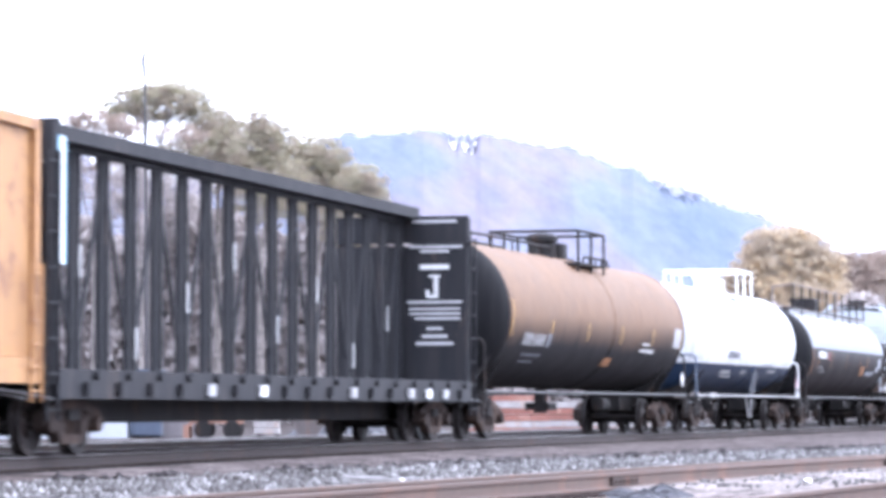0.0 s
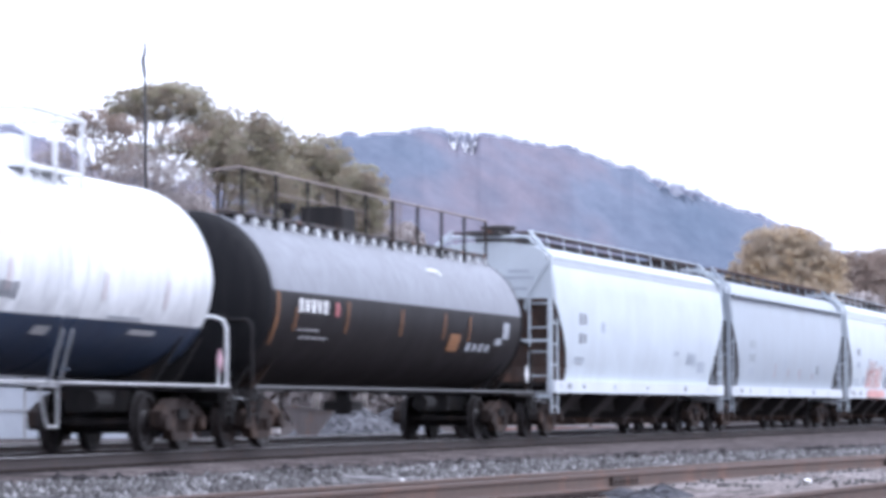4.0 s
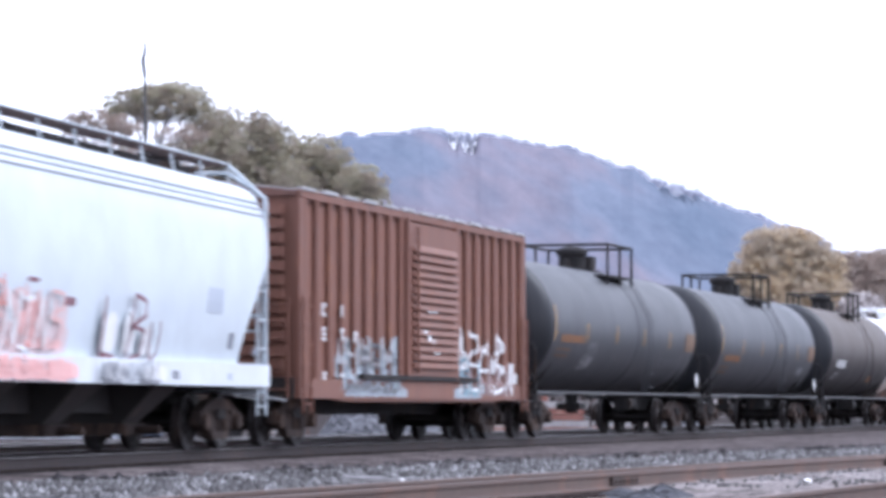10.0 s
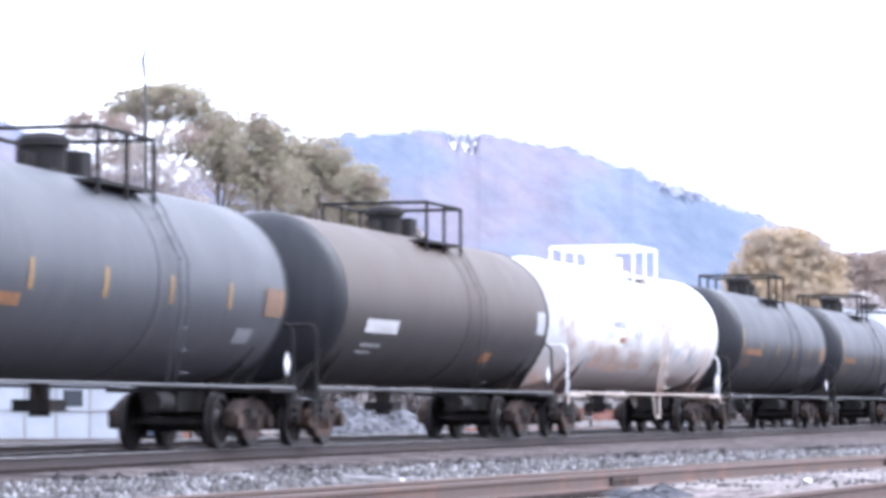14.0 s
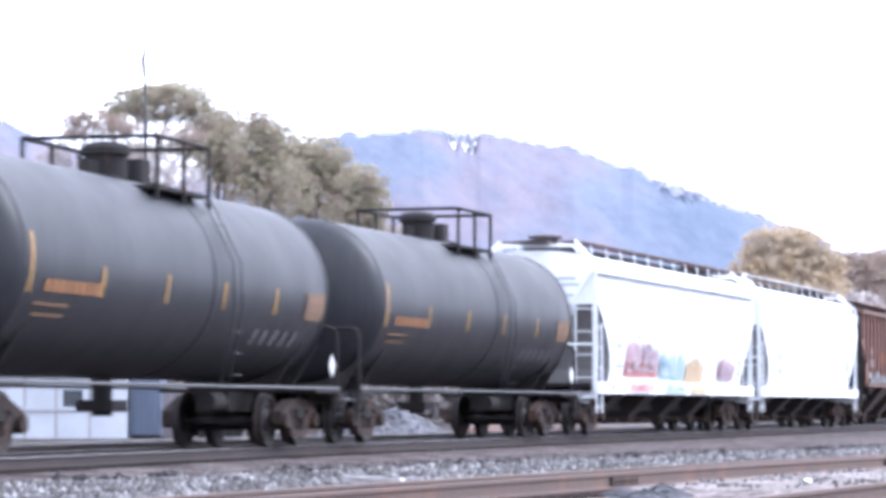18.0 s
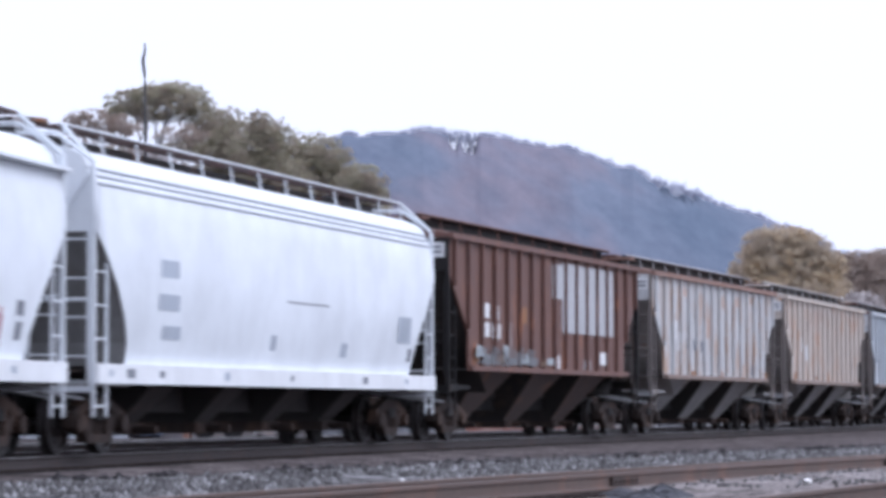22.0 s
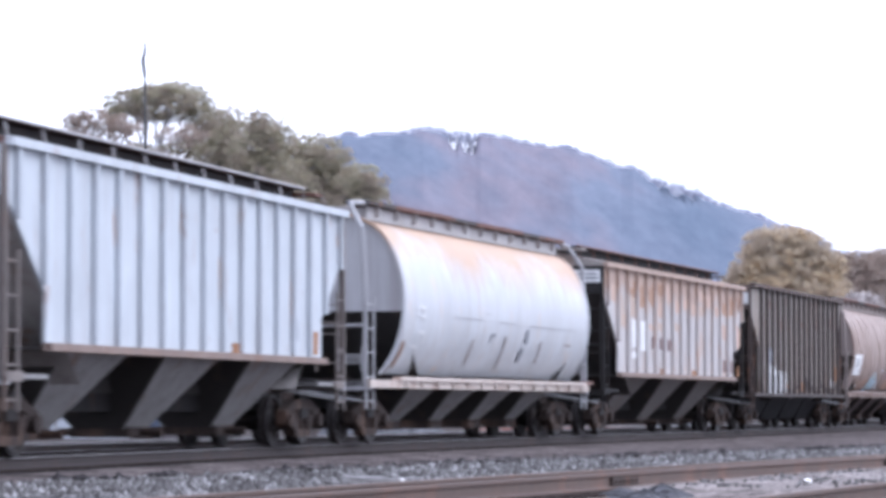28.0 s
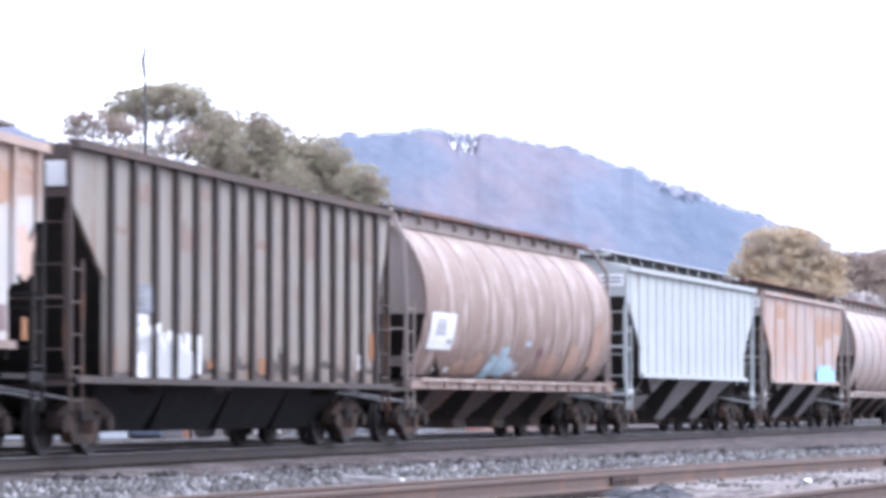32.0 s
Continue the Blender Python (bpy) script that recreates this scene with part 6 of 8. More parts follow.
def lump(bm, c, r, rng, flat=0.7):
    pts = bmesh.ops.create_icosphere(bm, subdivisions=1, radius=r)["verts"]
    for v in pts:
        v.co = Vector((v.co.x * rng.uniform(0.7, 1.2), v.co.y * rng.uniform(0.7, 1.2), v.co.z * flat * rng.uniform(0.7, 1.2))) + Vector(c)


def loose_stones():
    rng = random.Random(5)
    verts, faces = [], []
    base = [(0, 0, 1), (0.9, 0, 0), (0, 0.9, 0), (-0.9, 0, 0), (0, -0.9, 0), (0, 0, -0.6)]
    tri = [(0, 1, 2), (0, 2, 3), (0, 3, 4), (0, 4, 1), (5, 2, 1), (5, 3, 2), (5, 4, 3), (5, 1, 4)]
    for i in range(52000):
        s = -16 + 66 * rng.random() ** 1.4
        kind = rng.random()
        if kind < 0.80:
            lat, r = rng.uniform(-6.3, -0.2), rng.uniform(0.026, 0.085)
            z = float(np.interp(lat, (-6.9, -6.2, -5.2, -4.0, -0.9, -0.3), (-0.38, -0.24, -0.205, -0.19, -0.17, -0.16))) + 0.008
            if noise.noise(Vector((s * 0.34, lat * 1.3, 4))) + 0.5 * noise.noise(Vector((s * 1.1, lat * 3.0, 7))) < rng.uniform(-0.12, 0.40):
                continue
        elif kind < 0.94:
            lat, r = rng.uniform(1.65, 4.7), rng.uniform(0.015, 0.04)
            z = -0.14
            if s < 1.2 or noise.noise(Vector((s * 0.6, lat, 9))) < rng.uniform(-0.3, 0.3):
                continue
        else:
            lat, r = rng.uniform(0.1, 1.3), rng.uniform(0.02, 0.045)
            z = -0.185
        x, y, _ = on_side(s, lat)
        k = len(verts)
        verts += [(x + px * r * rng.uniform(0.6, 1.4), y + py * r * rng.uniform(0.6, 1.4), z + pz * r * rng.uniform(0.5, 1.2)) for px, py, pz in base]
        faces += [tuple(k + a for a in f) for f in tri]
    me = bpy.data.meshes.new("loose_stones")
    me.from_pydata(verts, [], faces)
    me.materials.append(STONE_MIX)
    return tagged(new("loose_stones", me), "loose pale and dark crushed stones along the tracks", "gravel", "", "stuff")


STONE_MIX = leafy("mixed_crushed_stone", (0.075, 0.070, 0.068), (0.165, 0.158, 0.156), (0.36, 0.352, 0.355), False, (0.055, 0.05, 0.05), 1.4)
CINDER_MIX = leafy("mixed_dark_cinders", (0.018, 0.016, 0.018), (0.045, 0.040, 0.042), (0.12, 0.105, 0.105), False)
loose_stones()


def cinders():
    """Dark lumps along the edge of the pale stone, and a thin scatter over the path beside the main track."""
    rng = random.Random(31)
    bm_v, bm_f = [], []
    base = [(0, 0, 1), (0.9, 0, 0), (0, 0.9, 0), (-0.9, 0, 0), (0, -0.9, 0), (0, 0, -0.6)]
    tri = [(0, 1, 2), (0, 2, 3), (0, 3, 4), (0, 4, 1), (5, 2, 1), (5, 3, 2), (5, 4, 3), (5, 1, 4)]
    for i in range(14000):
        s = -16 + 66 * rng.random() ** 1.3
        edge = rng.random() < 0.45
        lat = -6.2 + rng.gauss(0, 0.16) if edge else -0.15 - abs(rng.gauss(0, 0.12)) if rng.random() < 0.3 else rng.uniform(-9.5, -6.1)
        if noise.noise(Vector((s * 0.35, 3 if edge else lat, 8))) < (0.0 if edge else rng.uniform(-0.3, 0.4)):
            continue
        x, y, _ = on_side(s, lat)
        r = rng.uniform(0.035, 0.085) if edge else rng.uniform(0.015, 0.04)
        z = -0.235 if lat < -6 else -0.16
        k = len(bm_v)
        bm_v += [(x + px * r * rng.uniform(0.6, 1.8), y + py * r * rng.uniform(0.6, 1.4), z + pz * r * rng.uniform(0.5, 1.0)) for px, py, pz in base]
        bm_f += [tuple(k + a for a in f) for f in tri]
    me = bpy.data.meshes.new("cinders")
    me.from_pydata(bm_v, [], bm_f)
    me.materials.append(CINDER_MIX)
    return tagged(new("cinders", me), "dark cinder lumps beside the pale crushed stone", "cinders", "", "stuff")


cinders()
rng0 = random.Random(8)
for x, y, z, r in ((3.44, 36.8, -0.07, 0.055), (2.02, 33.9, -0.13, 0.05), (3.58, 28.3, -0.12, 0.06), (-0.46, 33.8, -0.14, 0.06), (3.9, 33.2, -0.13, 0.055)):
    bm = bmesh.new()
    lump(bm, (x, y, z), r, rng0, 1.0)
    tagged(part("stone", bm, STONE, None), "white limestone lump lying beside a rail", "stone", "loose white stones")
bm = bmesh.new()
x, y, _ = on_side(-0.5, 2.2)
for k in range(9):
    lump(bm, (x + rng0.uniform(-0.9, 0.9) * 0.5, y + rng0.uniform(-1.6, 1.6), -0.30), rng0.uniform(0.25, 0.42), rng0, 0.5)
tagged(part("dirt_mound", bm, DIRT_DARK, None), "low dark grey dirt mound beside the rails", "dirt", "", "structure")


# ---- trees, from limbs and many small leaf clumps ----
F = 5481.4
HORIZON = 722.5


def at_far(u, v, d):
    """World place d metres ahead at pixel (u, v) of the camera's view, to fit things to that view."""
    return Vector(((u - 784) / F * d, d, 0.671 + (HORIZON - v) / F * d))


def leaf_cloud(lobes, count, size, seed, thin=0.0, sprigs=0.0, tuft=(0.05, 0.20)):
    rng = random.Random(seed)
    if sprigs:
        fine = []
        for c, r in lobes:
            for _ in range(max(9, int(7.5 * sprigs * r[0] * r[2]))):
                p = Vector((rng.gauss(0, 1), rng.gauss(0, 1), rng.gauss(0, 1))).normalized() * (rng.random() ** 0.5 * 1.18)
                q = rng.uniform(*tuft)
                fine.append((c + Vector((p.x * r[0], p.y * r[1], p.z * r[2])), (q * rng.uniform(0.8, 1.7), q * 1.2, q * rng.uniform(0.5, 1.0))))
        lobes = fine
    vol = [a * b * c for _, (a, b, c) in lobes]
    tot = sum(vol)
    verts, faces = [], []
    for (c, (ra, rb, rc)), vv in zip(lobes, vol):
        n = max(3, int(count * vv / tot))
        made = 0
        while made < n:
            p = Vector((rng.uniform(-1, 1), rng.uniform(-1, 1), rng.uniform(-1, 1)))
            if p.length > 1 or (p.length < 0.4 and rng.random() < 0.4):
                continue
            w = c + Vector((p.x * ra, p.y * rb, p.z * rc))
            if noise.noise(w * 0.8 + Vector((seed, 0, 0))) < thin - 0.25 * (1 - p.length):
                made += 0.25
                continue
            made += 1
            s = size * rng.uniform(0.6, 1.5)
            u = Vector((rng.gauss(0, 1), rng.gauss(0, 1), rng.gauss(0, 1))).normalized()
            t = u.orthogonal().normalized()
            k = len(verts)
            for q in (t, u.cross(t), -t):
                verts.append(w + q * s * rng.uniform(0.5, 1.1))
            verts.append(w + u * s * 0.5)
            faces += [(k, k + 1, k + 2), (k, k + 1, k + 3), (k + 1, k + 2, k + 3)]
    return verts, faces


def limb(bm, a, b, ra, rb, seg=7):
    a, b = Vector(a), Vector(b)
    d = (b - a).normalized()
    u = d.orthogonal().normalized()
    w = d.cross(u)
    rs = [[bm.verts.new(p + r * (math.cos(2 * math.pi * i / seg) * u + math.sin(2 * math.pi * i / seg) * w)) for i in range(seg)] for p, r in ((a, ra), (b, rb))]
    for i in range(seg):
        j = (i + 1) % seg
        bm.faces.new((rs[0][i], rs[0][j], rs[1][j], rs[1][i]))


def tree(label, base_u, d, lobes_uv, leaf, count, size, seed, trunk=0.28, sprigs=22.0, tuft=(0.05, 0.20)):
    """lobes_uv: (u, v, half width, half height) of the crown's lobes, in pixels, to fit the camera's view across the
    yard.
    """
    rng = random.Random(seed)
    base = at_far(base_u, HORIZON, d)
    base.z = -0.42
    tr = tagged(new("tree"), label, "tree", "trees behind the tracks")
    tr.matrix_basis = Matrix.Translation(base)
    lobes = []
    for u, v, ru, rv in lobes_uv:
        c = at_far(u, v, d) - base
        a = ru * d / F
        lobes.append((c, (a, a * 0.9, rv * d / F)))
    bm = bmesh.new()
    low = min(c.z - r[2] for c, r in lobes)
    fork = Vector((0, 0, max(2.0, low * 0.75)))
    limb(bm, (0, 0, 0), fork, trunk * 1.2, trunk * 0.8, 10)
    for c, r in lobes:
        mid = fork.lerp(c, 0.5) + Vector((rng.uniform(-0.4, 0.4), rng.uniform(-0.4, 0.4), 0.3))
        limb(bm, fork, mid, trunk * 0.62, trunk * 0.42)
        limb(bm, mid, c, trunk * 0.42, trunk * 0.2)
        for k in range(7):
            e = c + Vector((rng.uniform(-1, 1) * r[0], rng.uniform(-1, 1) * r[1], rng.uniform(-0.7, 1) * r[2])) * 0.9
            st = mid.lerp(c, rng.uniform(0.2, 1))
            q = st.lerp(e, 0.5) + Vector((rng.uniform(-0.3, 0.3), rng.uniform(-0.3, 0.3), rng.uniform(0, 0.4)))
            limb(bm, st, q, trunk * 0.2, trunk * 0.12, 5)
            limb(bm, q, e, trunk * 0.12, trunk * 0.04, 5)
    part("trunk", bm, BARK, tr)
    v, f = leaf_cloud(lobes, int(count * 5.6), size * 0.28, seed, -0.6, sprigs, tuft)
    me = bpy.data.meshes.new("crown")
    me.from_pydata(v, [], f)
    me.materials.append(leaf)
    cr = new("crown", me)
    cr.parent = tr
    return tr


D1 = 200.0
tree("tall olive-brown autumn tree with gaps in its crown", 265, D1, [(300, 178, 70, 26), (235, 182, 48, 22), (345, 196, 36, 26), (295, 158, 56, 14), (262, 164, 40, 12), (205, 200, 30, 18), (275, 206, 44, 10), (366, 226, 24, 24), (325, 262, 46, 14), (240, 268, 50, 14)], LEAF_OLIVE, 6400, 0.24, 1, 0.15, 30.0)
tree("thin brownish tree with half its leaves fallen", 165, D1 - 6, [(160, 208, 40, 16), (145, 232, 36, 20), (195, 222, 30, 22), (130, 214, 18, 12), (225, 228, 34, 14), (320, 240, 42, 18), (215, 285, 50, 36)], LEAF_BROWN, 3200, 0.22, 2, 0.11, 22.0)
tree("olive-green autumn tree beside a taller one", 385, D1 + 6, [(398, 218, 36, 26), (390, 240, 48, 32), (380, 275, 60, 44), (425, 300, 60, 50)], LEAF_OLIVE, 6800, 0.24, 3, 0.24, 34.0)
tree("olive tree with a pointed top behind the track", 462, D1 - 4, [(458, 218, 24, 22), (486, 246, 38, 34), (455, 270, 52, 50), (480, 330, 70, 60)], LEAF_OLIVE, 6800, 0.24, 4, 0.22, 34.0)
tree("rounded green autumn tree behind the track", 560, D1 + 3, [(555, 275, 54, 36), (540, 320, 60, 60), (600, 312, 42, 46)], LEAF_OLIVE, 6800, 0.24, 5, 0.22, 34.0)
tree("small green tree at the end of a row", 645, D1 - 2, [(640, 328, 44, 34), (655, 365, 34, 50), (620, 395, 50, 60)], LEAF_OLIVE, 6200, 0.24, 6, 0.2, 34.0)
tree("bare grey-brown sapling with few leaves", 95, D1 - 3, [(95, 272, 30, 22), (120, 310, 55, 48), (60, 330, 46, 40)], LEAF_GREY, 2000, 0.22, 7, 0.12, 16.0)
tree("bare grey-brown sapling with few leaves", 250, D1 - 9, [(250, 300, 55, 40), (300, 340, 70, 50), (210, 350, 60, 50)], LEAF_GREY, 3200, 0.22, 8, 0.14)
tree("golden autumn tree with a rounded crown", 1400, 260, [(1352, 444, 34, 36), (1384, 436, 44, 34), (1424, 440, 42, 30), (1336, 478, 36, 34), (1458, 472, 40, 28), (1312, 506, 30, 30), (1400, 484, 76, 50), (1400, 535, 100, 60)], LEAF_GOLD, 21000, 0.32, 9, 0.07, 26.0, (0.1, 0.34))
tree("golden-brown autumn tree farther along the track", 1500, 290, [(1492, 482, 44, 34), (1530, 484, 46, 34), (1560, 476, 36, 30), (1520, 535, 80, 60)], LEAF_BROWN, 12000, 0.32, 10, 0.08, 24.0, (0.1, 0.34))
tree("grey-brown autumn tree farther along the track", 1620, 300, [(1575, 478, 44, 34), (1620, 470, 60, 36), (1650, 500, 60, 50), (1620, 540, 90, 60)], LEAF_BROWN, 9000, 0.32, 11, 0.08, 22.0, (0.1, 0.34))


def brush():
    """Thickets under and between the trees, along the far side of the yard."""
    rng = random.Random(12)
    lobes = []
    for i in range(46):
        u = -40 + i * 37 + rng.uniform(-12, 12)
        if 880 < u < 1250:
            top, d = rng.uniform(560, 640), 240
        elif u >= 1250:
            top, d = rng.uniform(530, 590), 255
        else:
            top, d = rng.uniform(360, 470) if u < 720 else rng.uniform(470, 560), D1 + 12
        lo = HORIZON + 4
        for k in range(4):
            for back in (0.0, 5.0):
                v = top + (lo - top) * (k + 0.5) / 4
                lobes.append((at_far(u + rng.uniform(-20, 20), v, d + back), (44 * d / F, 2.2, (lo - top) / 5.5 * d / F)))
    v, f = leaf_cloud(lobes, 130000, 0.5, 13, -0.9)
    me = bpy.data.meshes.new("thicket")
    me.from_pydata(v, [], f)
    me.materials.append(LEAF_GREY)
    return tagged(new("thicket", me), "dense grey-brown leafless thicket behind the yard", "thicket", "", "stuff")


brush()


# ---- the wooded hill ----
RIDGE_U = [-700, -300, -60, 0, 60, 110, 180, 300, 420, 520, 580, 614, 632, 696, 750, 785, 800, 842, 852, 880, 935, 967, 1017, 1030, 1076, 1100, 1122, 1150, 1176, 1184, 1230, 1240, 1271, 1311, 1346, 1377, 1412, 1443, 1474, 1530, 1600, 1800, 2600]
CROWN_V = [300, 240, 205, 212, 240, 255, 300, 330, 290, 256, 246, 233, 237, 235, 224, 229, 231, 236, 233, 237, 249, 256, 258, 269, 285, 296, 294, 312, 318, 320, 332, 341, 360, 371, 380, 395, 402, 415, 437, 470, 500, 560, 620]
RIDGE_V = [v + 4 for v in CROWN_V]
GAP_U = [-800, 775, 792, 806, 836, 850, 1120, 1160, 1185, 1225, 1240, 1270, 2600]
GAP_V = [0, 0, 10, 26, 31, 2, 0, 8, 26, 24, 9, 0, 0]


def hill_height(x, y):
    """Ridge height at a place, fitted to the skyline in the camera's view: rises from the valley floor to the ridge
    1600 m away.
    """
    u = 784 + x / y * F
    top = (HORIZON - float(np.interp(u, RIDGE_U, RIDGE_V))) / F * 1600 + 1.0
    t = min(1.0, max(0.0, (y - 1250) / 350))
    n = 14 * noise.noise(Vector((x / 90, y / 140, 0))) + 5 * noise.noise(Vector((x / 30, y / 40, 3)))
    ragged = min(1.15, max(0.0, 0.72 + 1.3 * noise.noise(Vector((x / 3.4, 17, 0))) + 0.9 * noise.noise(Vector((x / 1.1, 23, 0)))))
    top -= float(np.interp(u, GAP_U, GAP_V)) * ragged / F * 1600 * min(1.0, max(0.0, (t - 0.80) / 0.12))
    fringe = 1.3 * noise.noise(Vector((x / 4.5, 11, 0))) + 0.6 * noise.noise(Vector((x / 1.6, 5, 2)))
    return top * (t * t * (3 - 2 * t)) * 0.99 + n * t * (1 - t) * 3.2 + fringe * max(0, t - 0.9) * 10


bm = bmesh.new()
rows = []
for y in np.linspace(1240, 1640, 24):
    rows.append([bm.verts.new((x * y / 1600, y, hill_height(x * y / 1600, y) if y <= 1610 else 0.6 * hill_height(x * y / 1600, 1600))) for x in np.concatenate((np.linspace(-430, -15, 200), np.linspace(-14, 150, 330), np.linspace(151, 560, 200)))])
for a, b in zip(rows, rows[1:]):
    for i in range(len(a) - 1):
        f = bm.faces.new((a[i], a[i + 1], b[i + 1], b[i]))
        f.smooth = True
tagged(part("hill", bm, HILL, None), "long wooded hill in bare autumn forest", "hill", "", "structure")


def hill_woods():
    """Leafless trees along the ridge, each a thin stem under a loose crown, with sky between them."""
    rng = random.Random(21)
    verts, faces = [], []

    def sliver(a, b, w):
        k = len(verts)
        side = Vector((w, 0, 0))
        verts.extend((a - side, a + side, b + side * 0.5, b - side * 0.5))
        faces.append((k, k + 1, k + 2, k + 3))

    x = -330.0
    while x < 330:
        u = 784 + x / 1600 * F
        crown = float(np.interp(u, RIDGE_U, CROWN_V))
        sparse = float(np.interp(u, GAP_U, GAP_V)) > 7
        x += rng.uniform(0.35, 0.8) if sparse else rng.uniform(0.5, 1.3)
        y = 1600 - 6 * rng.random()
        top = 0.671 + (HORIZON - crown) / F * 1600 + (rng.uniform(-3.6, 1.6) if sparse else rng.uniform(-2.2, 1.0))
        base = Vector((x * y / 1600, y, hill_height(x * y / 1600, y) - 1.5))
        hgt = top - base.z
        if hgt < 1.5:
            continue
        wide = rng.uniform(0.8, 1.5) if sparse else rng.uniform(1.2, 2.6)
        deep = hgt * rng.uniform(0.4, 0.8) if sparse else min(hgt, rng.uniform(2.2, 3.4))
        sliver(base, base + Vector((rng.uniform(-0.3, 0.3), 0, hgt * 0.95)), 0.10)
        heart = base + Vector((0, 0, hgt - deep * 0.5))
        for j in range(62 if sparse else 70):
            a, q = rng.uniform(0, 2 * math.pi), rng.random() ** 0.5
            c = heart + Vector((math.cos(a) * q * wide, rng.uniform(-0.5, 0.5), math.sin(a) * q * deep * 0.55))
            if j % 6 == 0:
                sliver(base + Vector((0, 0, hgt * 0.45)), c, 0.035)
            k = len(verts)
            for p in range(3):
                a = 2.1 * p + rng.random()
                verts.append(c + Vector((math.cos(a), rng.uniform(-0.3, 0.3), math.sin(a))) * rng.uniform(0.16, 0.42))
            faces.append((k, k + 1, k + 2))
    me = bpy.data.meshes.new("hill_woods")
    me.from_pydata(verts, [], faces)
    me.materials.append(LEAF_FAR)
    return tagged(new("hill_woods", me), "far hazy leafless woods on a hill", "woods", "", "stuff")


hill_woods()

# a ridge farther down the valley, paler because haze is painted into its colour
bm = bmesh.new()
far_rows = []
for y, up_z in ((2700, 0.0), (3000, 0.8), (3200, 1.0), (3300, 0.7)):
    far_rows.append([bm.verts.new((x * y / 3200, y, -0.42 + up_z * (163 + 9 * noise.noise(Vector((x / 60, 1, 4))) + 3 * noise.noise(Vector((x / 12, 2, 4)))))) for x in np.linspace(330, 760, 90)])
for a, b in zip(far_rows, far_rows[1:]):
    for i in range(len(a) - 1):
        bm.faces.new((a[i], a[i + 1], b[i + 1], b[i]))
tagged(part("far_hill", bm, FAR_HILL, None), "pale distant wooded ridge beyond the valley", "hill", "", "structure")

# a slender tall pole in front of the trees
pole_foot = at_far(262, HORIZON, 180)
pole = tagged(new("utility_pole"), "slender weathered pole rising above the trees", "pole")
pole.matrix_basis = Matrix.Translation((pole_foot.x, 180, -0.42))
bm = bmesh.new()
tip = at_far(254, 74, 180) - Vector((pole_foot.x, 180, -0.42))
limb(bm, (0, 0, 0), tip * 0.9, 0.14, 0.075, 10)
part("shaft", bm, POLE_GREY, pole)
bm = bmesh.new()
bend = [tip * 0.9, tip * 0.925 + Vector((-0.04, 0, 0)), tip * 0.955 + Vector((-0.12, 0, 0)), tip * 0.98 + Vector((0.02, 0, 0)), tip]
for (a, ra), (b, rb) in zip(zip(bend, (0.03, 0.10, 0.10, 0.07)), zip(bend[1:], (0.10, 0.10, 0.07, 0.05))):
    limb(bm, a, b, ra, rb, 8)
part("tip", bm, POLE_GREY, pole, "dark bent fitting at the pole's tip")

# ---- what stands behind the tracks, seen under the cars ----
BACK = 112.0


def bx(u):
    return (u - 784) / F * BACK


bld = tagged(new("white_shed"), "long low white metal shed behind the tracks", "building")
bld.matrix_basis = pose(0, BACK, -0.42)
wall_w = part("wall", boxm(bx(-420), bx(225), 0, 7, 0, 2.25), WALL_WHITE, bld)
part("roof", boxm(bx(-425), bx(228), -0.25, 7.3, 2.25, 2.4), PALE_STEEL, bld)
for u in (-380, -290, -200, -110, -20, 45, 100, 160):
    part("wall_post", boxm(bx(u) - 0.06, bx(u) + 0.06, -0.05, 0.0, 0, 2.25), PALE_STEEL, wall_w)
for u in (-330, -240, -150, -60, 130):
    part("window", boxm(bx(u) - 0.35, bx(u) + 0.35, -0.03, 0.0, 1.15, 1.75), GLASS_DARK, wall_w)
part("wall_rail", boxm(bx(-420), bx(225), -0.06, 0.0, 0.98, 1.05), PALE_STEEL, wall_w)
cont = tagged(new("container"), "dark blue-grey corrugated steel container", "container")
cont.matrix_basis = pose(0, BACK + 0.5, -0.42)
cw = part("body", boxm(bx(228), bx(282), 0, 2.4, 0.1, 2.5), WALL_BLUE, cont)
for i in range(6):
    u = 232 + i * 9
    part("corrugation", boxm(bx(u), bx(u + 5), -0.05, 0.0, 0.15, 2.45), WALL_BLUE, cw)
part("skid", boxm(bx(230), bx(280), 0.1, 2.3, 0, 0.12), STEEL_DARK, cont)
fence = tagged(new("board_fence"), "weathered grey upright board fence", "fence")
fence.matrix_basis = pose(0, BACK + 1.2, -0.42)
for i in range(10):
    u = 284 + i * 6.8
    part("board", boxm(bx(u), bx(u + 6.2), 0, 0.04, 0.02, 1.95 + 0.05 * math.sin(i * 2.1)), BOARD_GREY, fence)
for z in (0.4, 1.5):
    part("rail", boxm(bx(284), bx(351), 0.04, 0.10, z, z + 0.1), BOARD_GREY, fence)


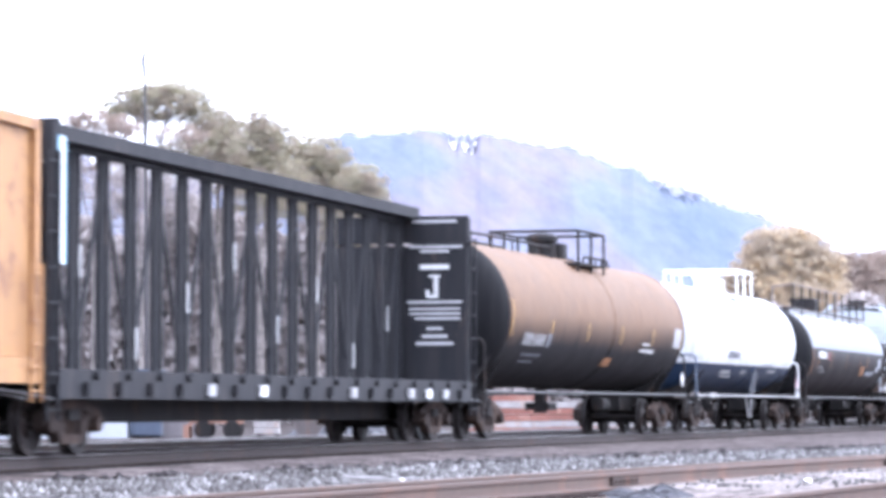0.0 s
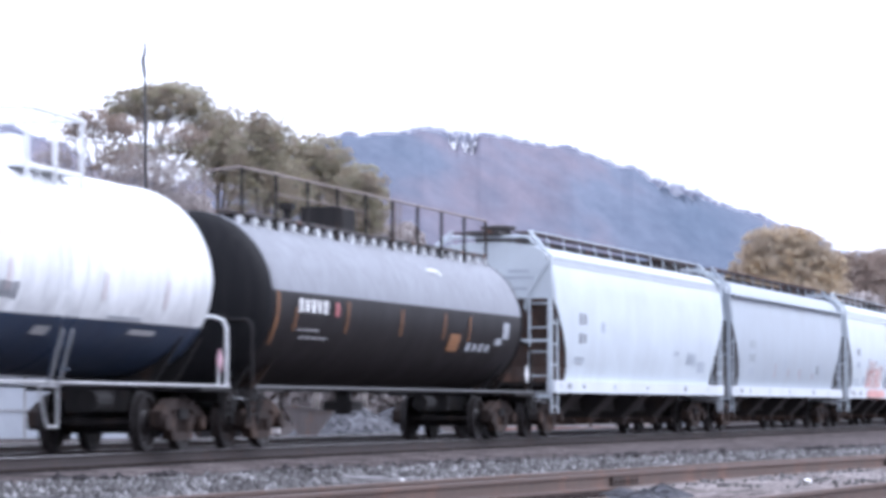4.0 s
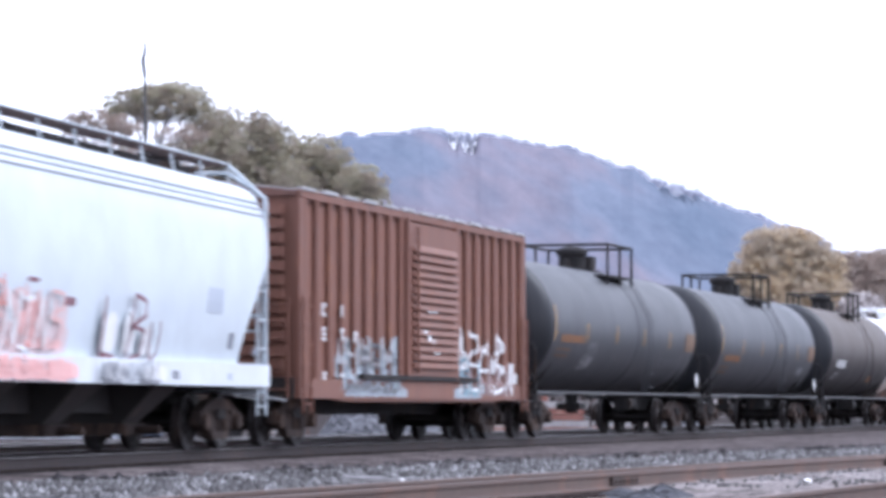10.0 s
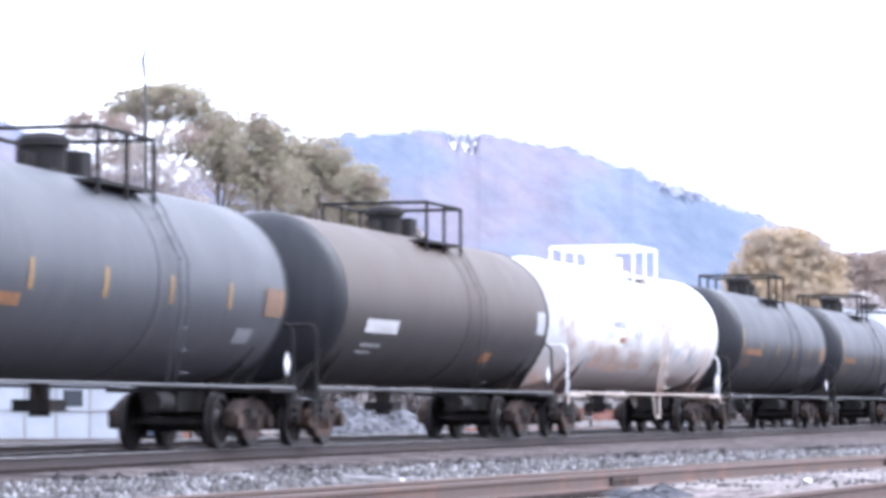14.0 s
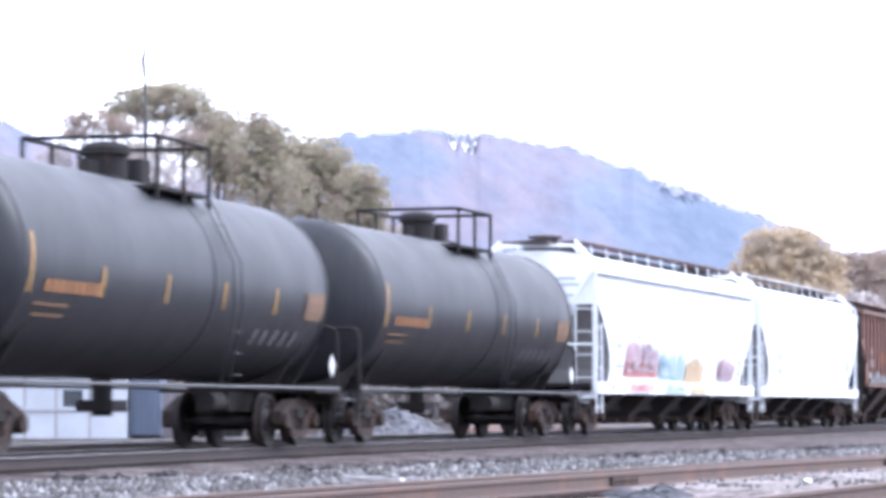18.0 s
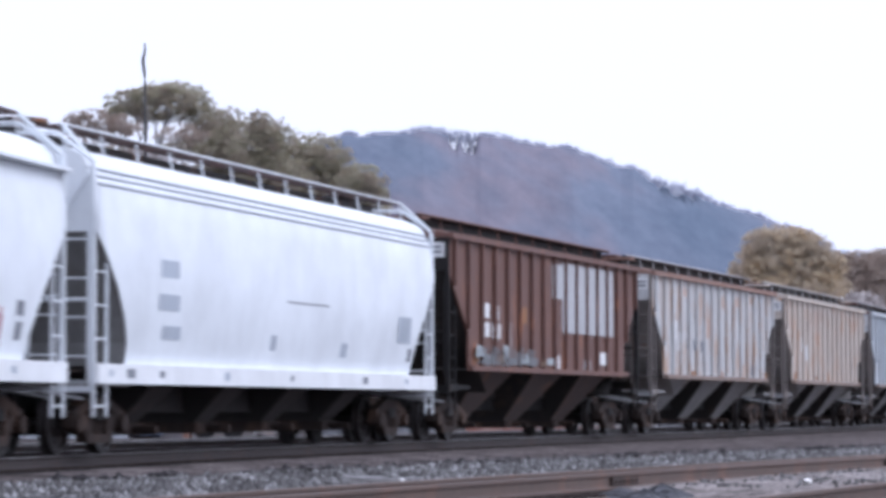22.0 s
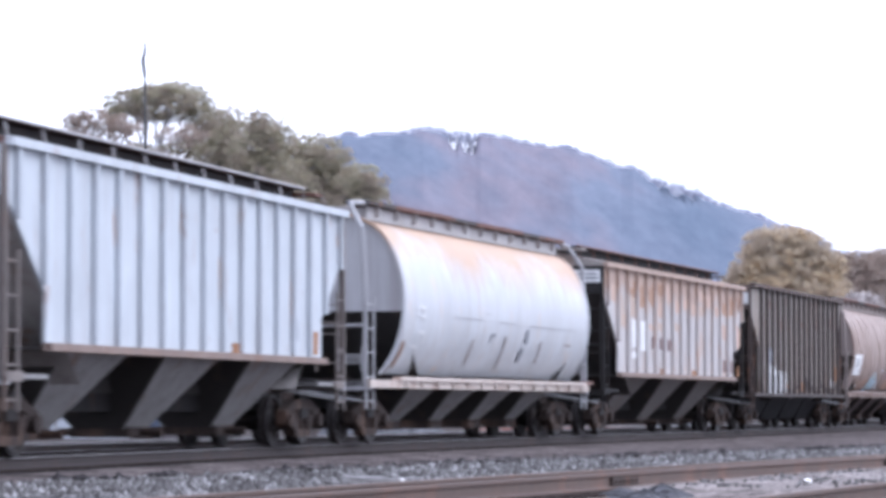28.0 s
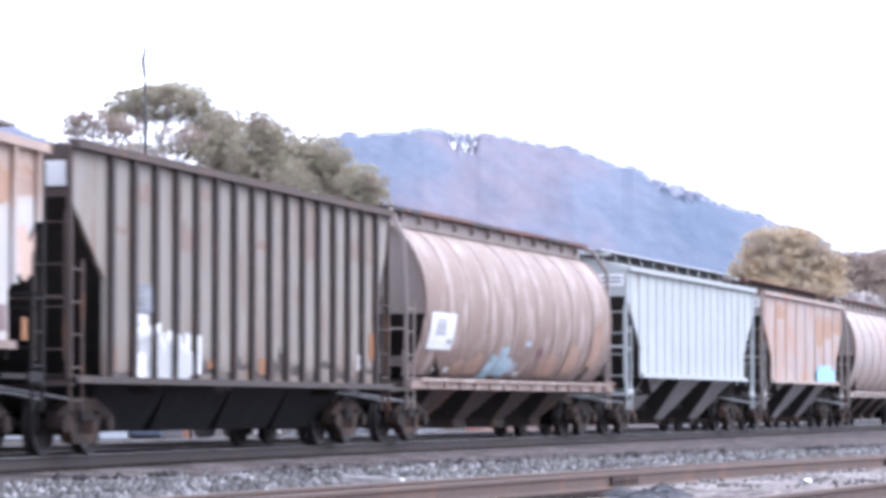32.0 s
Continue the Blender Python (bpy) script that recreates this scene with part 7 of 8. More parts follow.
def machine(x, y, label, w, col):
    m = tagged(new("loader"), label, "machine")
    m.matrix_basis = pose(x, y, -0.42)
    bm = bmesh.new()
    cbox(bm, -w / 2, w / 2, -0.7, 0.7, 0.55, 1.15, 0.15)
    part("chassis", bm, col, m)
    bm = bmesh.new()
    cbox(bm, -w * 0.1, w * 0.35, -0.6, 0.6, 1.15, 1.75, 0.12)
    part("cab", bm, col, m)
    part("window", boxm(-w * 0.04, w * 0.3, -0.62, -0.6, 1.28, 1.62), GLASS_DARK, m)
    for sx in (-w * 0.3, w * 0.3):
        for sy in (-0.72, 0.72):
            bm = bmesh.new()
            rod(bm, (sx, sy - 0.12, 0.33), (sx, sy + 0.12, 0.33), 0.33, 16)
            part("wheel", bm, STEEL_DARK, m)
    bm = bmesh.new()
    beam(bm, (-w * 0.4, -0.5, 0.9), (-w * 0.62, -0.5, 0.45), 0.1, 0.14)
    box(bm, -w * 0.72, -w * 0.6, -0.8, 0.8, 0.02, 0.5)
    part("bucket", bm, col, m)
    return m


machine(bx(392), BACK - 1, "orange yard loader parked behind the tracks", 1.7, ORANGE_PAINT)
skip = tagged(new("steel_skip"), "grey-brown steel skip standing behind the tracks", "skip")
skip.matrix_basis = pose(bx(548), BACK - 2, -0.42)
bm = bmesh.new()
prism(bm, [(-0.25, 0.12), (0.35, 0.12), (0.95, 0.95), (-0.85, 1.22)], -0.7, 0.7)
body = part("body", bm, SKIP_STEEL, skip)
for x in (-0.55, -0.1, 0.35):
    bm = bmesh.new()
    beam(bm, (x * 0.55 + 0.03, -0.73, 0.16), (x, -0.73, 1.08 - 0.12 * x), 0.06, 0.07)
    part("rib", bm, SKIP_STEEL, body)
bm = bmesh.new()
beam(bm, (-0.88, -0.74, 1.23), (0.98, -0.74, 0.96), 0.08, 0.09)
part("rim", bm, SKIP_STEEL, body)
part("runner", boxm(-0.3, 0.4, -0.6, 0.6, 0.0, 0.12), STEEL_DARK, skip)


def heap(x, y, w, h, label, mat, seed):
    bm = bmesh.new()
    n, r = 22, 7
    prev = None
    c = bm.verts.new((0, 0, h))
    for k in range(1, r + 1):
        ring = []
        for i in range(n):
            a = 2 * math.pi * i / n
            q = w / 2 * k / r
            zz = h * (1 - (k / r) ** 1.2) + 0.12 * noise.noise(Vector((q * math.cos(a), q * math.sin(a), seed))) * (k < r)
            ring.append(bm.verts.new((q * math.cos(a), q * 0.8 * math.sin(a), max(0, zz))))
        for i in range(n):
            j = (i + 1) % n
            if prev:
                bm.faces.new((prev[i], ring[i], ring[j], prev[j]))
            else:
                bm.faces.new((c, ring[i], ring[j]))
        prev = ring
    ob = tagged(part("gravel_mound", bm, mat, None), label, "mound")
    ob.matrix_basis = pose(x, y, -0.42)
    return ob


heap(bx(610), BACK + 2, 4.6, 1.45, "pale grey gravel mound behind the tracks", PILE, 1)
heap(bx(700), BACK + 4, 4.2, 1.15, "pale grey gravel mound behind the tracks", PILE, 2)


def stack(x, y, w, rows_n, label, mat, seed):
    st = tagged(new("timber_stack"), label, "timber stack")
    st.matrix_basis = pose(x, y, -0.42)
    rng = random.Random(seed)
    z = 0.15
    for sx in (-w * 0.35, w * 0.35):
        part("bearer", boxm(sx - 0.1, sx + 0.1, -0.6, 0.6, 0, 0.15), TIE_WOOD, st)
    for k in range(rows_n):
        hgt = 0.24
        a = rng.uniform(-0.1, 0.1)
        part("plank_layer", boxm(-w / 2 + a, w / 2 + a, -0.6 + 0.02 * (k % 2), 0.6, z, z + hgt - 0.03), mat if k % 3 != 1 else HOP_PINK, st)
        z += hgt
    return st


stack(bx(468), BACK + 3, 0.9, 4, "small stack of pale pinkish boards behind the tracks", HOP_PINK, 4)
stack(bx(900), BACK + 1, 2.9, 6, "stack of red-brown timber behind the tracks", BRICK_RED, 1)
stack(bx(1010), BACK + 6, 1.6, 5, "stack of red-brown timber behind the tracks", BRICK_RED, 2)
stack(bx(1130), BACK + 9, 2.4, 5, "stack of red-brown timber behind the tracks", BRICK_RED, 3)
heap(bx(1230), BACK + 10, 4.0, 1.0, "pale grey gravel mound behind the tracks", PILE, 3)


# ---- the train, front to rear; places in metres along the track at the clip's start ----
def row_of(x, z, w, h, n):
    """n short bars side by side, in the size of a line of lettering."""
    return [(x - w / 2 + w * (k + 0.5) / n, z, w / n * 0.62, h * (1.0 - 0.12 * (k % 2))) for k in range(n)]


def rel(c0, c1, spec):
    """Marks given along the track, as (place, height, width, depth), in the car's own space."""
    mid = (c0 + c1) / 2
    return [(s - mid, z, w, h) for s, z, w, h in spec]


boxcar("faded yellow-orange boxcar with rust stains", 24.5, 42.0, (25.2, 41.5), BOX_YELLOW, marks=[], z0=1.0, z1=4.55, ribs=(0, 0), roof_mat=BOX_YELLOW)
centerbeam("empty black centre-beam flat car with bulkheads", 42.0, 65.8, (42.6, 65.3))

c = (65.8, 86.5)
tank_car("black tank car with brown dust over its upper half", *c, DUST_TANK, 1.60, 2.74, (67.8, 84.9), head_mat=HEAD_BLACK, top_rails=True, has_ladder=False, orange=True, stripes=6,
         marks=[("lettering", GREY_MARK, rel(*c, row_of(70.3, 1.86, 1.6, 0.06, 6) + row_of(70.2, 1.72, 1.2, 0.05, 5) + [(71.3, 2.2, 0.3, 0.3)])), ("lettering", PALE_STEEL, rel(*c, row_of(69.55, 2.2, 0.8, 0.28, 4) + row_of(70.5, 2.19, 0.9, 0.26, 5))), ("lettering", WHITE_MARK, rel(*c, row_of(81.0, 2.12, 1.5, 0.10, 8) + row_of(80.7, 2.28, 0.8, 0.07, 4))),
                ("lettering", ORANGE_MARK, rel(*c, [(77.4, 1.8, 0.8, 0.2)])), ("data_panel", PALE_STEEL, rel(*c, [(84.1, 2.5, 0.8, 0.5)]))])
c = (86.5, 103.3)
tank_car("white tank car with a dark blue lower half", *c, WHITE_BLUE, 1.52, 2.66, (88.1, 101.4), plat=(-0.6, 1.6), front_rail=WALL_BLUE, rail_mat=SILL_WHITE, trim=PALE_STEEL, ladder_x=-0.5, placard=MAUVE_MARK, orange=False, stripes=0,
         marks=[("lettering", GREY_MARK, rel(*c, row_of(92.2, 2.22, 1.7, 0.22, 7))), ("lettering", PALE_STEEL, rel(*c, [(92.0, 1.72, 1.4, 0.10), (92.4, 1.6, 1.6, 0.06), (94.5, 1.74, 0.6, 0.12), (98.7, 1.80, 1.2, 0.08)])),
                ("emblem", PINK_MARK, rel(*c, [(91.9, 3.15, 0.8, 0.5)])),
                ("reflector", BLUSH_MARK, rel(*c, [(90.3, 2.55, 0.07, 0.5), (92.6, 2.42, 0.06, 0.42), (96.4, 2.4, 0.06, 0.42), (99.2, 2.36, 0.06, 0.42)])), ("dirt_stain", SEAM_GREY, rel(*c, [(97.6, 1.98, 1.5, 0.05)]))])
c = (103.3, 123.3)
tank_car("black tank car with silver top and long roof walkway", *c, SILVER_BLACK, 1.50, 2.50, (104.7, 121.5), walkway=True, head_mat=HEAD_BLACK, orange=False, stripes=0,
         marks=[("lettering", WHITE_MARK, rel(*c, row_of(106.9, 2.44, 1.7, 0.24, 5))), ("lettering", PALE_STEEL, rel(*c, row_of(106.8, 2.03, 1.2, 0.045, 6) + row_of(107.2, 1.9, 1.6, 0.045, 8))),
                ("lettering", ORANGE_MARK, rel(*c, [(116.2, 2.0, 0.8, 0.34)])), ("lettering", SEAM_GREY, rel(*c, row_of(118.1, 1.93, 2.0, 0.16, 4) + [(119.6, 2.08, 0.5, 0.14), (120.1, 2.32, 0.5, 0.34)])), ("lettering", WHITE_MARK, rel(*c, [(115.4, 3.42, 0.8, 0.05), (115.8, 3.37, 0.2, 0.08)])), ("lettering", BRICK_MARK, rel(*c, [(108.25, 2.42, 0.22, 0.24)])),
                ("reflector", ORANGE_MARK, rel(*c, [(106.0, 2.2, 0.08, 0.4), (108.9, 2.3, 0.08, 0.55), (112.3, 2.3, 0.08, 0.5), (115.3, 2.3, 0.08, 0.5), (117.2, 2.3, 0.08, 0.5), (105.0, 2.2, 0.10, 0.9)]))])

c = (123.3, 142.95)
smooth_hopper("light grey smooth-sided covered hopper", *c, (124.0, 142.4), GREY_HOP, slope_mat=SLOPE_RUST_SHADE, eave=EAVE_SHADE_GREY,
              marks=[("lettering", GREY_MARK, rel(*c, row_of(126.6, 2.75, 0.8, 0.28, 2) + row_of(126.6, 2.3, 0.8, 0.24, 2) + row_of(126.4, 1.82, 0.7, 0.05, 3) + row_of(126.4, 1.7, 0.7, 0.05, 3) + [(141.9, 1.66, 0.3, 0.16)])), ("lettering", PALE_MARK, rel(*c, [(139.6, 1.78, 0.9, 0.3)])), ("tag", PALE_MARK, rel(*c, [(138.3, 1.98, 1.2, 0.34)])), ("lettering", PALE_MARK, rel(*c, [(128.5, 2.6, 0.4, 0.25), (126.4, 1.8, 1.0, 0.12), (136.5, 2.1, 0.6, 0.12)]))])
c = (142.95, 163.35)
smooth_hopper("dull grey smooth-sided covered hopper", *c, (143.5, 162.7), GREY_HOP_DULL, lip=True, slope_mat=SLOPE_PALE,
              marks=[("lettering", EAVE_SHADE_GREY, rel(*c, row_of(146.6, 2.55, 0.9, 0.24, 3) + row_of(146.6, 2.15, 1.0, 0.24, 3))), ("lettering", PALE_MARK, rel(*c, [(146.6, 1.75, 0.9, 0.2), (152.0, 2.0, 0.4, 0.4), (158.6, 1.95, 0.3, 0.35)])), ("graffiti", SALMON_MARK, rel(*c, [(150.3, 1.8, 0.1, 0.5), (152.6, 1.75, 0.1, 0.35), (154.6, 1.75, 0.1, 0.4), (157.0, 1.7, 0.12, 0.3)])), ("lettering", GREY_MARK, rel(*c, [(157.9, 1.9, 0.4, 0.3), (162.0, 1.72, 0.28, 0.2)]))])
c = (163.35, 183.5)
smooth_hopper("light grey covered hopper with red graffiti", *c, (164.1, 182.6), GREY_HOP_PALE, sill_top=1.38,
              marks=[("lettering", GREY_MARK, rel(*c, [(166.5, 2.66, 0.34, 0.26), (166.9, 2.66, 0.3, 0.26), (180.6, 1.74, 0.3, 0.26), (182.0, 1.6, 0.2, 0.12)])), ("lettering", PALE_MARK, rel(*c, [(166.7, 2.2, 0.9, 0.2), (179.6, 2.35, 0.8, 0.4), (166.4, 1.66, 1.8, 0.06), (166.6, 1.52, 1.9, 0.06), (168.4, 1.64, 0.7, 0.3)])),
                     ("lettering", GREY_MARK, rel(*c, [(165.0, 1.22, 0.25, 0.14), (167.0, 1.2, 0.35, 0.16), (164.5, 1.22, 0.12, 0.12)])),
                     ("spray", BLUSH_MARK, rel(*c, [(170.9, 1.85, 4.2, 1.05), (170.6, 1.2, 4.4, 0.36)])), ("spray", PINK_MARK, rel(*c, [(169.9, 1.85, 0.7, 0.8), (171.4, 1.95, 0.8, 0.8)])), ("spray", PINK_MARK, rel(*c, [(170.2, 1.22, 3.2, 0.36), (172.4, 1.22, 1.4, 0.34), (169.5, 1.55, 0.8, 0.2), (172.0, 1.55, 1.4, 0.2)])),
                     ("tag", SALMON_MARK, rel(*c, [(170.2, 1.95, 1.9, 0.95), (172.0, 1.9, 1.4, 0.85)])), ("tag", RED_MARK, rel(*c, [(170.3, 2.2, 0.7, 0.4), (171.4, 1.75, 0.5, 0.5)])), ("tag", PINK_MARK, rel(*c, [(170.8, 1.2, 4.0, 0.3)])), ("tag", WHITE_MARK, rel(*c, [(170.7, 1.85, 2.9, 0.8)])),
                     ("lettering", MAROON_MARK, rel(*c, [(169.4, 2.40, 0.35, 0.06), (171.5, 2.36, 0.4, 0.06), (169.3, 1.5, 0.25, 0.12), (172.96, 2.12, 0.4, 0.12)])),
                     ("spray", WHITE_MARK, rel(*c, [(174.5, 1.85, 0.7, 0.85), (175.4, 1.85, 0.5, 0.95), (176.2, 1.7, 0.6, 0.6), (174.6, 1.22, 0.9, 0.36), (176.3, 1.22, 1.0, 0.34)])),
                     ("tag", MAROON_MARK, rel(*c, [(174.6, 1.85, 0.9, 0.95), (175.7, 1.85, 0.8, 1.0), (176.5, 1.65, 0.6, 0.6)])), ("tag", GREY_MARK, rel(*c, [(175.2, 1.2, 2.6, 0.28)]))])

c = (183.5, 200.6)
boxcar("oxide-red boxcar with a ribbed sliding door and graffiti", *c, (184.4, 199.95), BOX_BROWN, door=(190.85, 194.2), ribs=(8, 7), roof_mat=RUST_TRIM, z0=0.84,
       marks=[("lettering", WHITE_MARK, rel(*c, [(185.7, 2.48, 0.22, 0.05), (185.62, 2.40, 0.06, 0.2), (185.7, 2.31, 0.22, 0.05), (186.75, 2.40, 0.07, 0.22), (185.7, 2.06, 0.2, 0.05), (185.7, 1.97, 0.2, 0.05), (185.7, 1.88, 0.2, 0.05), (186.75, 2.06, 0.22, 0.05), (186.75, 1.96, 0.06, 0.18), (187.5, 1.95, 0.06, 0.2), (187.6, 2.02, 0.14, 0.05), (185.75, 1.28, 0.2, 0.05), (185.75, 1.2, 0.16, 0.05), (186.75, 1.26, 0.2, 0.06), (191.7, 2.12, 0.3, 0.1), (192.0, 2.02, 0.2, 0.2), (192.3, 1.95, 0.3, 0.08), (192.5, 1.75, 0.4, 0.06), (192.2, 2.55, 0.7, 0.05), (199.0, 1.3, 0.2, 0.2)])),
              ("spray", ICE_MARK, rel(*c, [(188.6, 1.45, 3.9, 1.05), (190.3, 1.85, 0.6, 0.9), (188.9, 1.0, 3.9, 0.26)])),
              ("tag", DIM_MARK, rel(*c, [(187.7, 1.45, 1.7, 0.85), (189.5, 1.42, 1.7, 0.9)])), ("tag", GREY_MARK, rel(*c, [(188.6, 1.2, 3.2, 0.5)])),
              ("tag", PALE_STEEL, rel(*c, [(188.5, 1.72, 3.4, 0.5)])),
              ("spray", FADED_MARK, rel(*c, [(196.6, 1.3, 3.9, 0.8)])), ("spray", ICE_MARK, rel(*c, [(195.2, 1.0, 2.0, 0.3)])),
              ("tag", WHITE_MARK, rel(*c, [(195.4, 1.62, 1.6, 1.25), (197.2, 1.62, 1.9, 1.25), (198.6, 1.3, 0.7, 0.8)])), ("tag", TEAL_MARK, rel(*c, [(195.7, 1.3, 1.6, 0.7)]))])


def black_tank(label, c, seams, mat, words=True, num=True, tag=None, zc=2.69, label_z=2.33, head=None):
    m = []
    s0 = seams[0]
    if words:
        m.append(("lettering", ORANGE_MARK, rel(*c, [(s0 + 0.9 + 0.27 * i, label_z, 0.16 + 0.03 * (i % 3), 0.17) for i in range(8)])))
        m.append(("lettering", DULL_ORANGE, rel(*c, [(s0 + 1.2, label_z - 0.25, 1.3, 0.05), (s0 + 1.2, label_z - 0.39, 1.2, 0.05)])))
        m.append(("warning_panel", DULL_ORANGE, rel(*c, [(seams[1] - 0.75, 2.42, 1.0, 0.46)])))
    m.append(("lettering", DIM_MARK, rel(*c, [(seams[1] - 3.6 + i * 0.55, 1.86, 0.14, 0.24) for i in range(5)] if num else [(seams[1] - 2.0, 1.85, 0.9, 0.24)])))
    if tag:
        m.append(("tag", PALE_STEEL, rel(*c, [(tag + 0.25, 1.95, 0.8, 0.55), (tag + 0.1, 1.75, 0.9, 0.3)])))
    return tank_car(label, *c, mat, 1.56, zc, seams, marks=m, orange=True, stripes=6, head_mat=head)


# heads in plain black: their turn from the sun is put into the paint
t9 = black_tank("dusty black tank car with orange lettering", (200.6, 218.95), (202.3, 217.2), GREY_TANK, tag=205.9, zc=2.60, label_z=2.28, head=BLACK_TANK)
c = (218.95, 237.2)
black_tank("dusty black tank car with orange lettering", c, (220.5, 235.6), GREY_TANK, True, False, zc=2.60, label_z=2.1, head=BLACK_TANK)
c = (237.2, 255.5)
tank_car("grimy brownish black tank car", *c, TAUPE_TANK, 1.56, 2.67, (239.1, 253.9), head_mat=BLACK_TANK, orange=True, stripes=0,
         marks=[("lettering", WHITE_MARK, rel(*c, row_of(241.5, 2.2, 2.0, 0.26, 9))), ("lettering", PALE_STEEL, rel(*c, row_of(241.2, 1.85, 1.2, 0.07, 5) + row_of(241.0, 1.72, 0.9, 0.06, 4))), ("lettering", ORANGE_MARK, rel(*c, [(249.5, 1.75, 0.7, 0.2)])), ("data_panel", PALE_STEEL, rel(*c, [(253.2, 2.55, 0.7, 0.5)]))])
c = (255.5, 273.6)
tank_car("dirty white tank car with white platform", *c, WHITE_TANK, 1.56, 2.69, (257.2, 272.0), ladder_x=0.6, rail_mat=SILL_WHITE, trim=SILL_CREAM, end_mat=SILL_CREAM, orange=False, stripes=0,
         marks=[("tag", (PALE_MARK, GREEN_GREY_MARK, SILL_CREAM)[k], rel(*c, [(258.2 + 13.0 * ((i * 0.618 + 0.27 * k) % 1.0), 1.8 + 1.3 * ((i * 0.377 + 0.4 * k) % 1.0), 0.7 + 0.3 * (i % 3), 0.26 + 0.12 * (i % 3)) for i in range(7)])) for k in range(3)] + [
                ("tag", GREY_MARK, rel(*c, [(266.6, 2.85, 1.0, 0.55), (268.9, 2.1, 0.5, 0.45), (262.6, 2.55, 0.9, 0.3), (269.9, 2.0, 0.4, 0.4), (260.6, 2.75, 1.2, 0.2)])), ("spray", RUST_MARK, rel(*c, [(259.2, 1.78, 1.6, 0.3), (261.2, 1.72, 2.0, 0.34), (263.4, 1.75, 1.0, 0.26)])), ("tag", RUST_STREAK, rel(*c, [(260.0, 2.0, 2.4, 0.4), (263.0, 1.9, 1.6, 0.36), (266.0, 1.8, 1.6, 0.3)])), ("lettering", ORANGE_MARK, rel(*c, [(261.0, 2.35, 0.5, 0.12)]))])
black_tank("black tank car with orange lettering", (273.6, 291.7), (275.5, 289.8), BLACK_TANK)
black_tank("black tank car with orange lettering", (291.7, 309.5), (293.4, 307.8), BLACK_TANK)

c = (309.5, 329.5)
smooth_hopper("white smooth-sided covered hopper with colourful graffiti", *c, (310.4, 328.9), WHITE_HOP, lip=True,
              marks=[("lettering", PALE_MARK, rel(*c, [(312.4, 2.66, 0.35, 0.2), (312.8, 2.6, 0.25, 0.2), (312.5, 2.2, 0.6, 0.16), (320.6, 2.52, 2.2, 0.04), (312.6, 1.7, 0.8, 0.1)])),
                     ("spray", BRICK_MARK, rel(*c, [(314.2, 1.75, 2.2, 0.7), (316.0, 1.72, 1.5, 0.62)])), ("spray", MAUVE_MARK, rel(*c, [(313.9, 2.12, 1.4, 0.7), (315.2, 2.12, 1.3, 0.7), (316.3, 2.0, 0.8, 0.7)])),
                     ("spray", MIST_MARK, rel(*c, [(317.3, 1.88, 0.9, 0.95), (318.3, 1.88, 0.9, 0.95), (319.3, 1.86, 1.0, 0.9)])),
                     ("spray", OCHRE_MARK, rel(*c, [(321.1, 1.72, 2.3, 0.86), (321.4, 1.18, 2.2, 0.26)])), ("spray", MAUVE_MARK, rel(*c, [(324.6, 1.85, 1.1, 0.95), (325.5, 1.75, 1.4, 0.8)])),
                     ("tag", MAROON_MARK, rel(*c, [(314.2, 2.1, 1.7, 0.78), (315.8, 2.02, 1.4, 0.8)])), ("tag", SALMON_MARK, rel(*c, [(314.9, 1.68, 3.4, 0.5)])), ("tag", PALE_MARK, rel(*c, [(315.0, 1.95, 3.2, 0.7)])), ("tag", BRICK_MARK, rel(*c, [(314.6, 1.2, 2.6, 0.22)])),
                     ("tag", TEAL_MARK, rel(*c, [(317.4, 1.9, 1.2, 1.0), (319.0, 1.88, 1.6, 0.95), (318.4, 1.19, 2.6, 0.26)])), ("tag", WHITE_MARK, rel(*c, [(318.3, 1.85, 2.6, 0.7)])), ("tag", CYAN_MARK, rel(*c, [(318.2, 1.65, 2.6, 0.5)])),
                     ("tag", SILL_CREAM, rel(*c, [(321.1, 1.75, 1.9, 0.6)])), ("tag", BRICK_MARK, rel(*c, [(324.6, 1.9, 1.0, 0.8), (325.6, 1.75, 0.8, 0.6)])), ("tag", PALE_MARK, rel(*c, [(325.0, 1.7, 1.6, 0.6)])), ("lettering", GREY_MARK, rel(*c, [(327.0, 1.68, 0.25, 0.24), (327.0, 1.98, 0.3, 0.2)]))])
c = (329.5, 349.2)
smooth_hopper("white smooth-sided covered hopper with faint lettering", *c, (330.2, 348.6), WHITE_HOP,
              marks=[("lettering", PALE_MARK, rel(*c, [(333.2, 2.75, 0.8, 0.26), (333.2, 2.25, 0.9, 0.24), (333.4, 1.8, 0.8, 0.2), (346.4, 2.15, 0.9, 0.5), (338.4, 1.75, 0.3, 0.25), (342.5, 1.7, 0.4, 0.25)])), ("lettering", GREY_MARK, rel(*c, [(346.9, 1.68, 0.25, 0.26), (340.2, 2.45, 2.4, 0.03)]))])

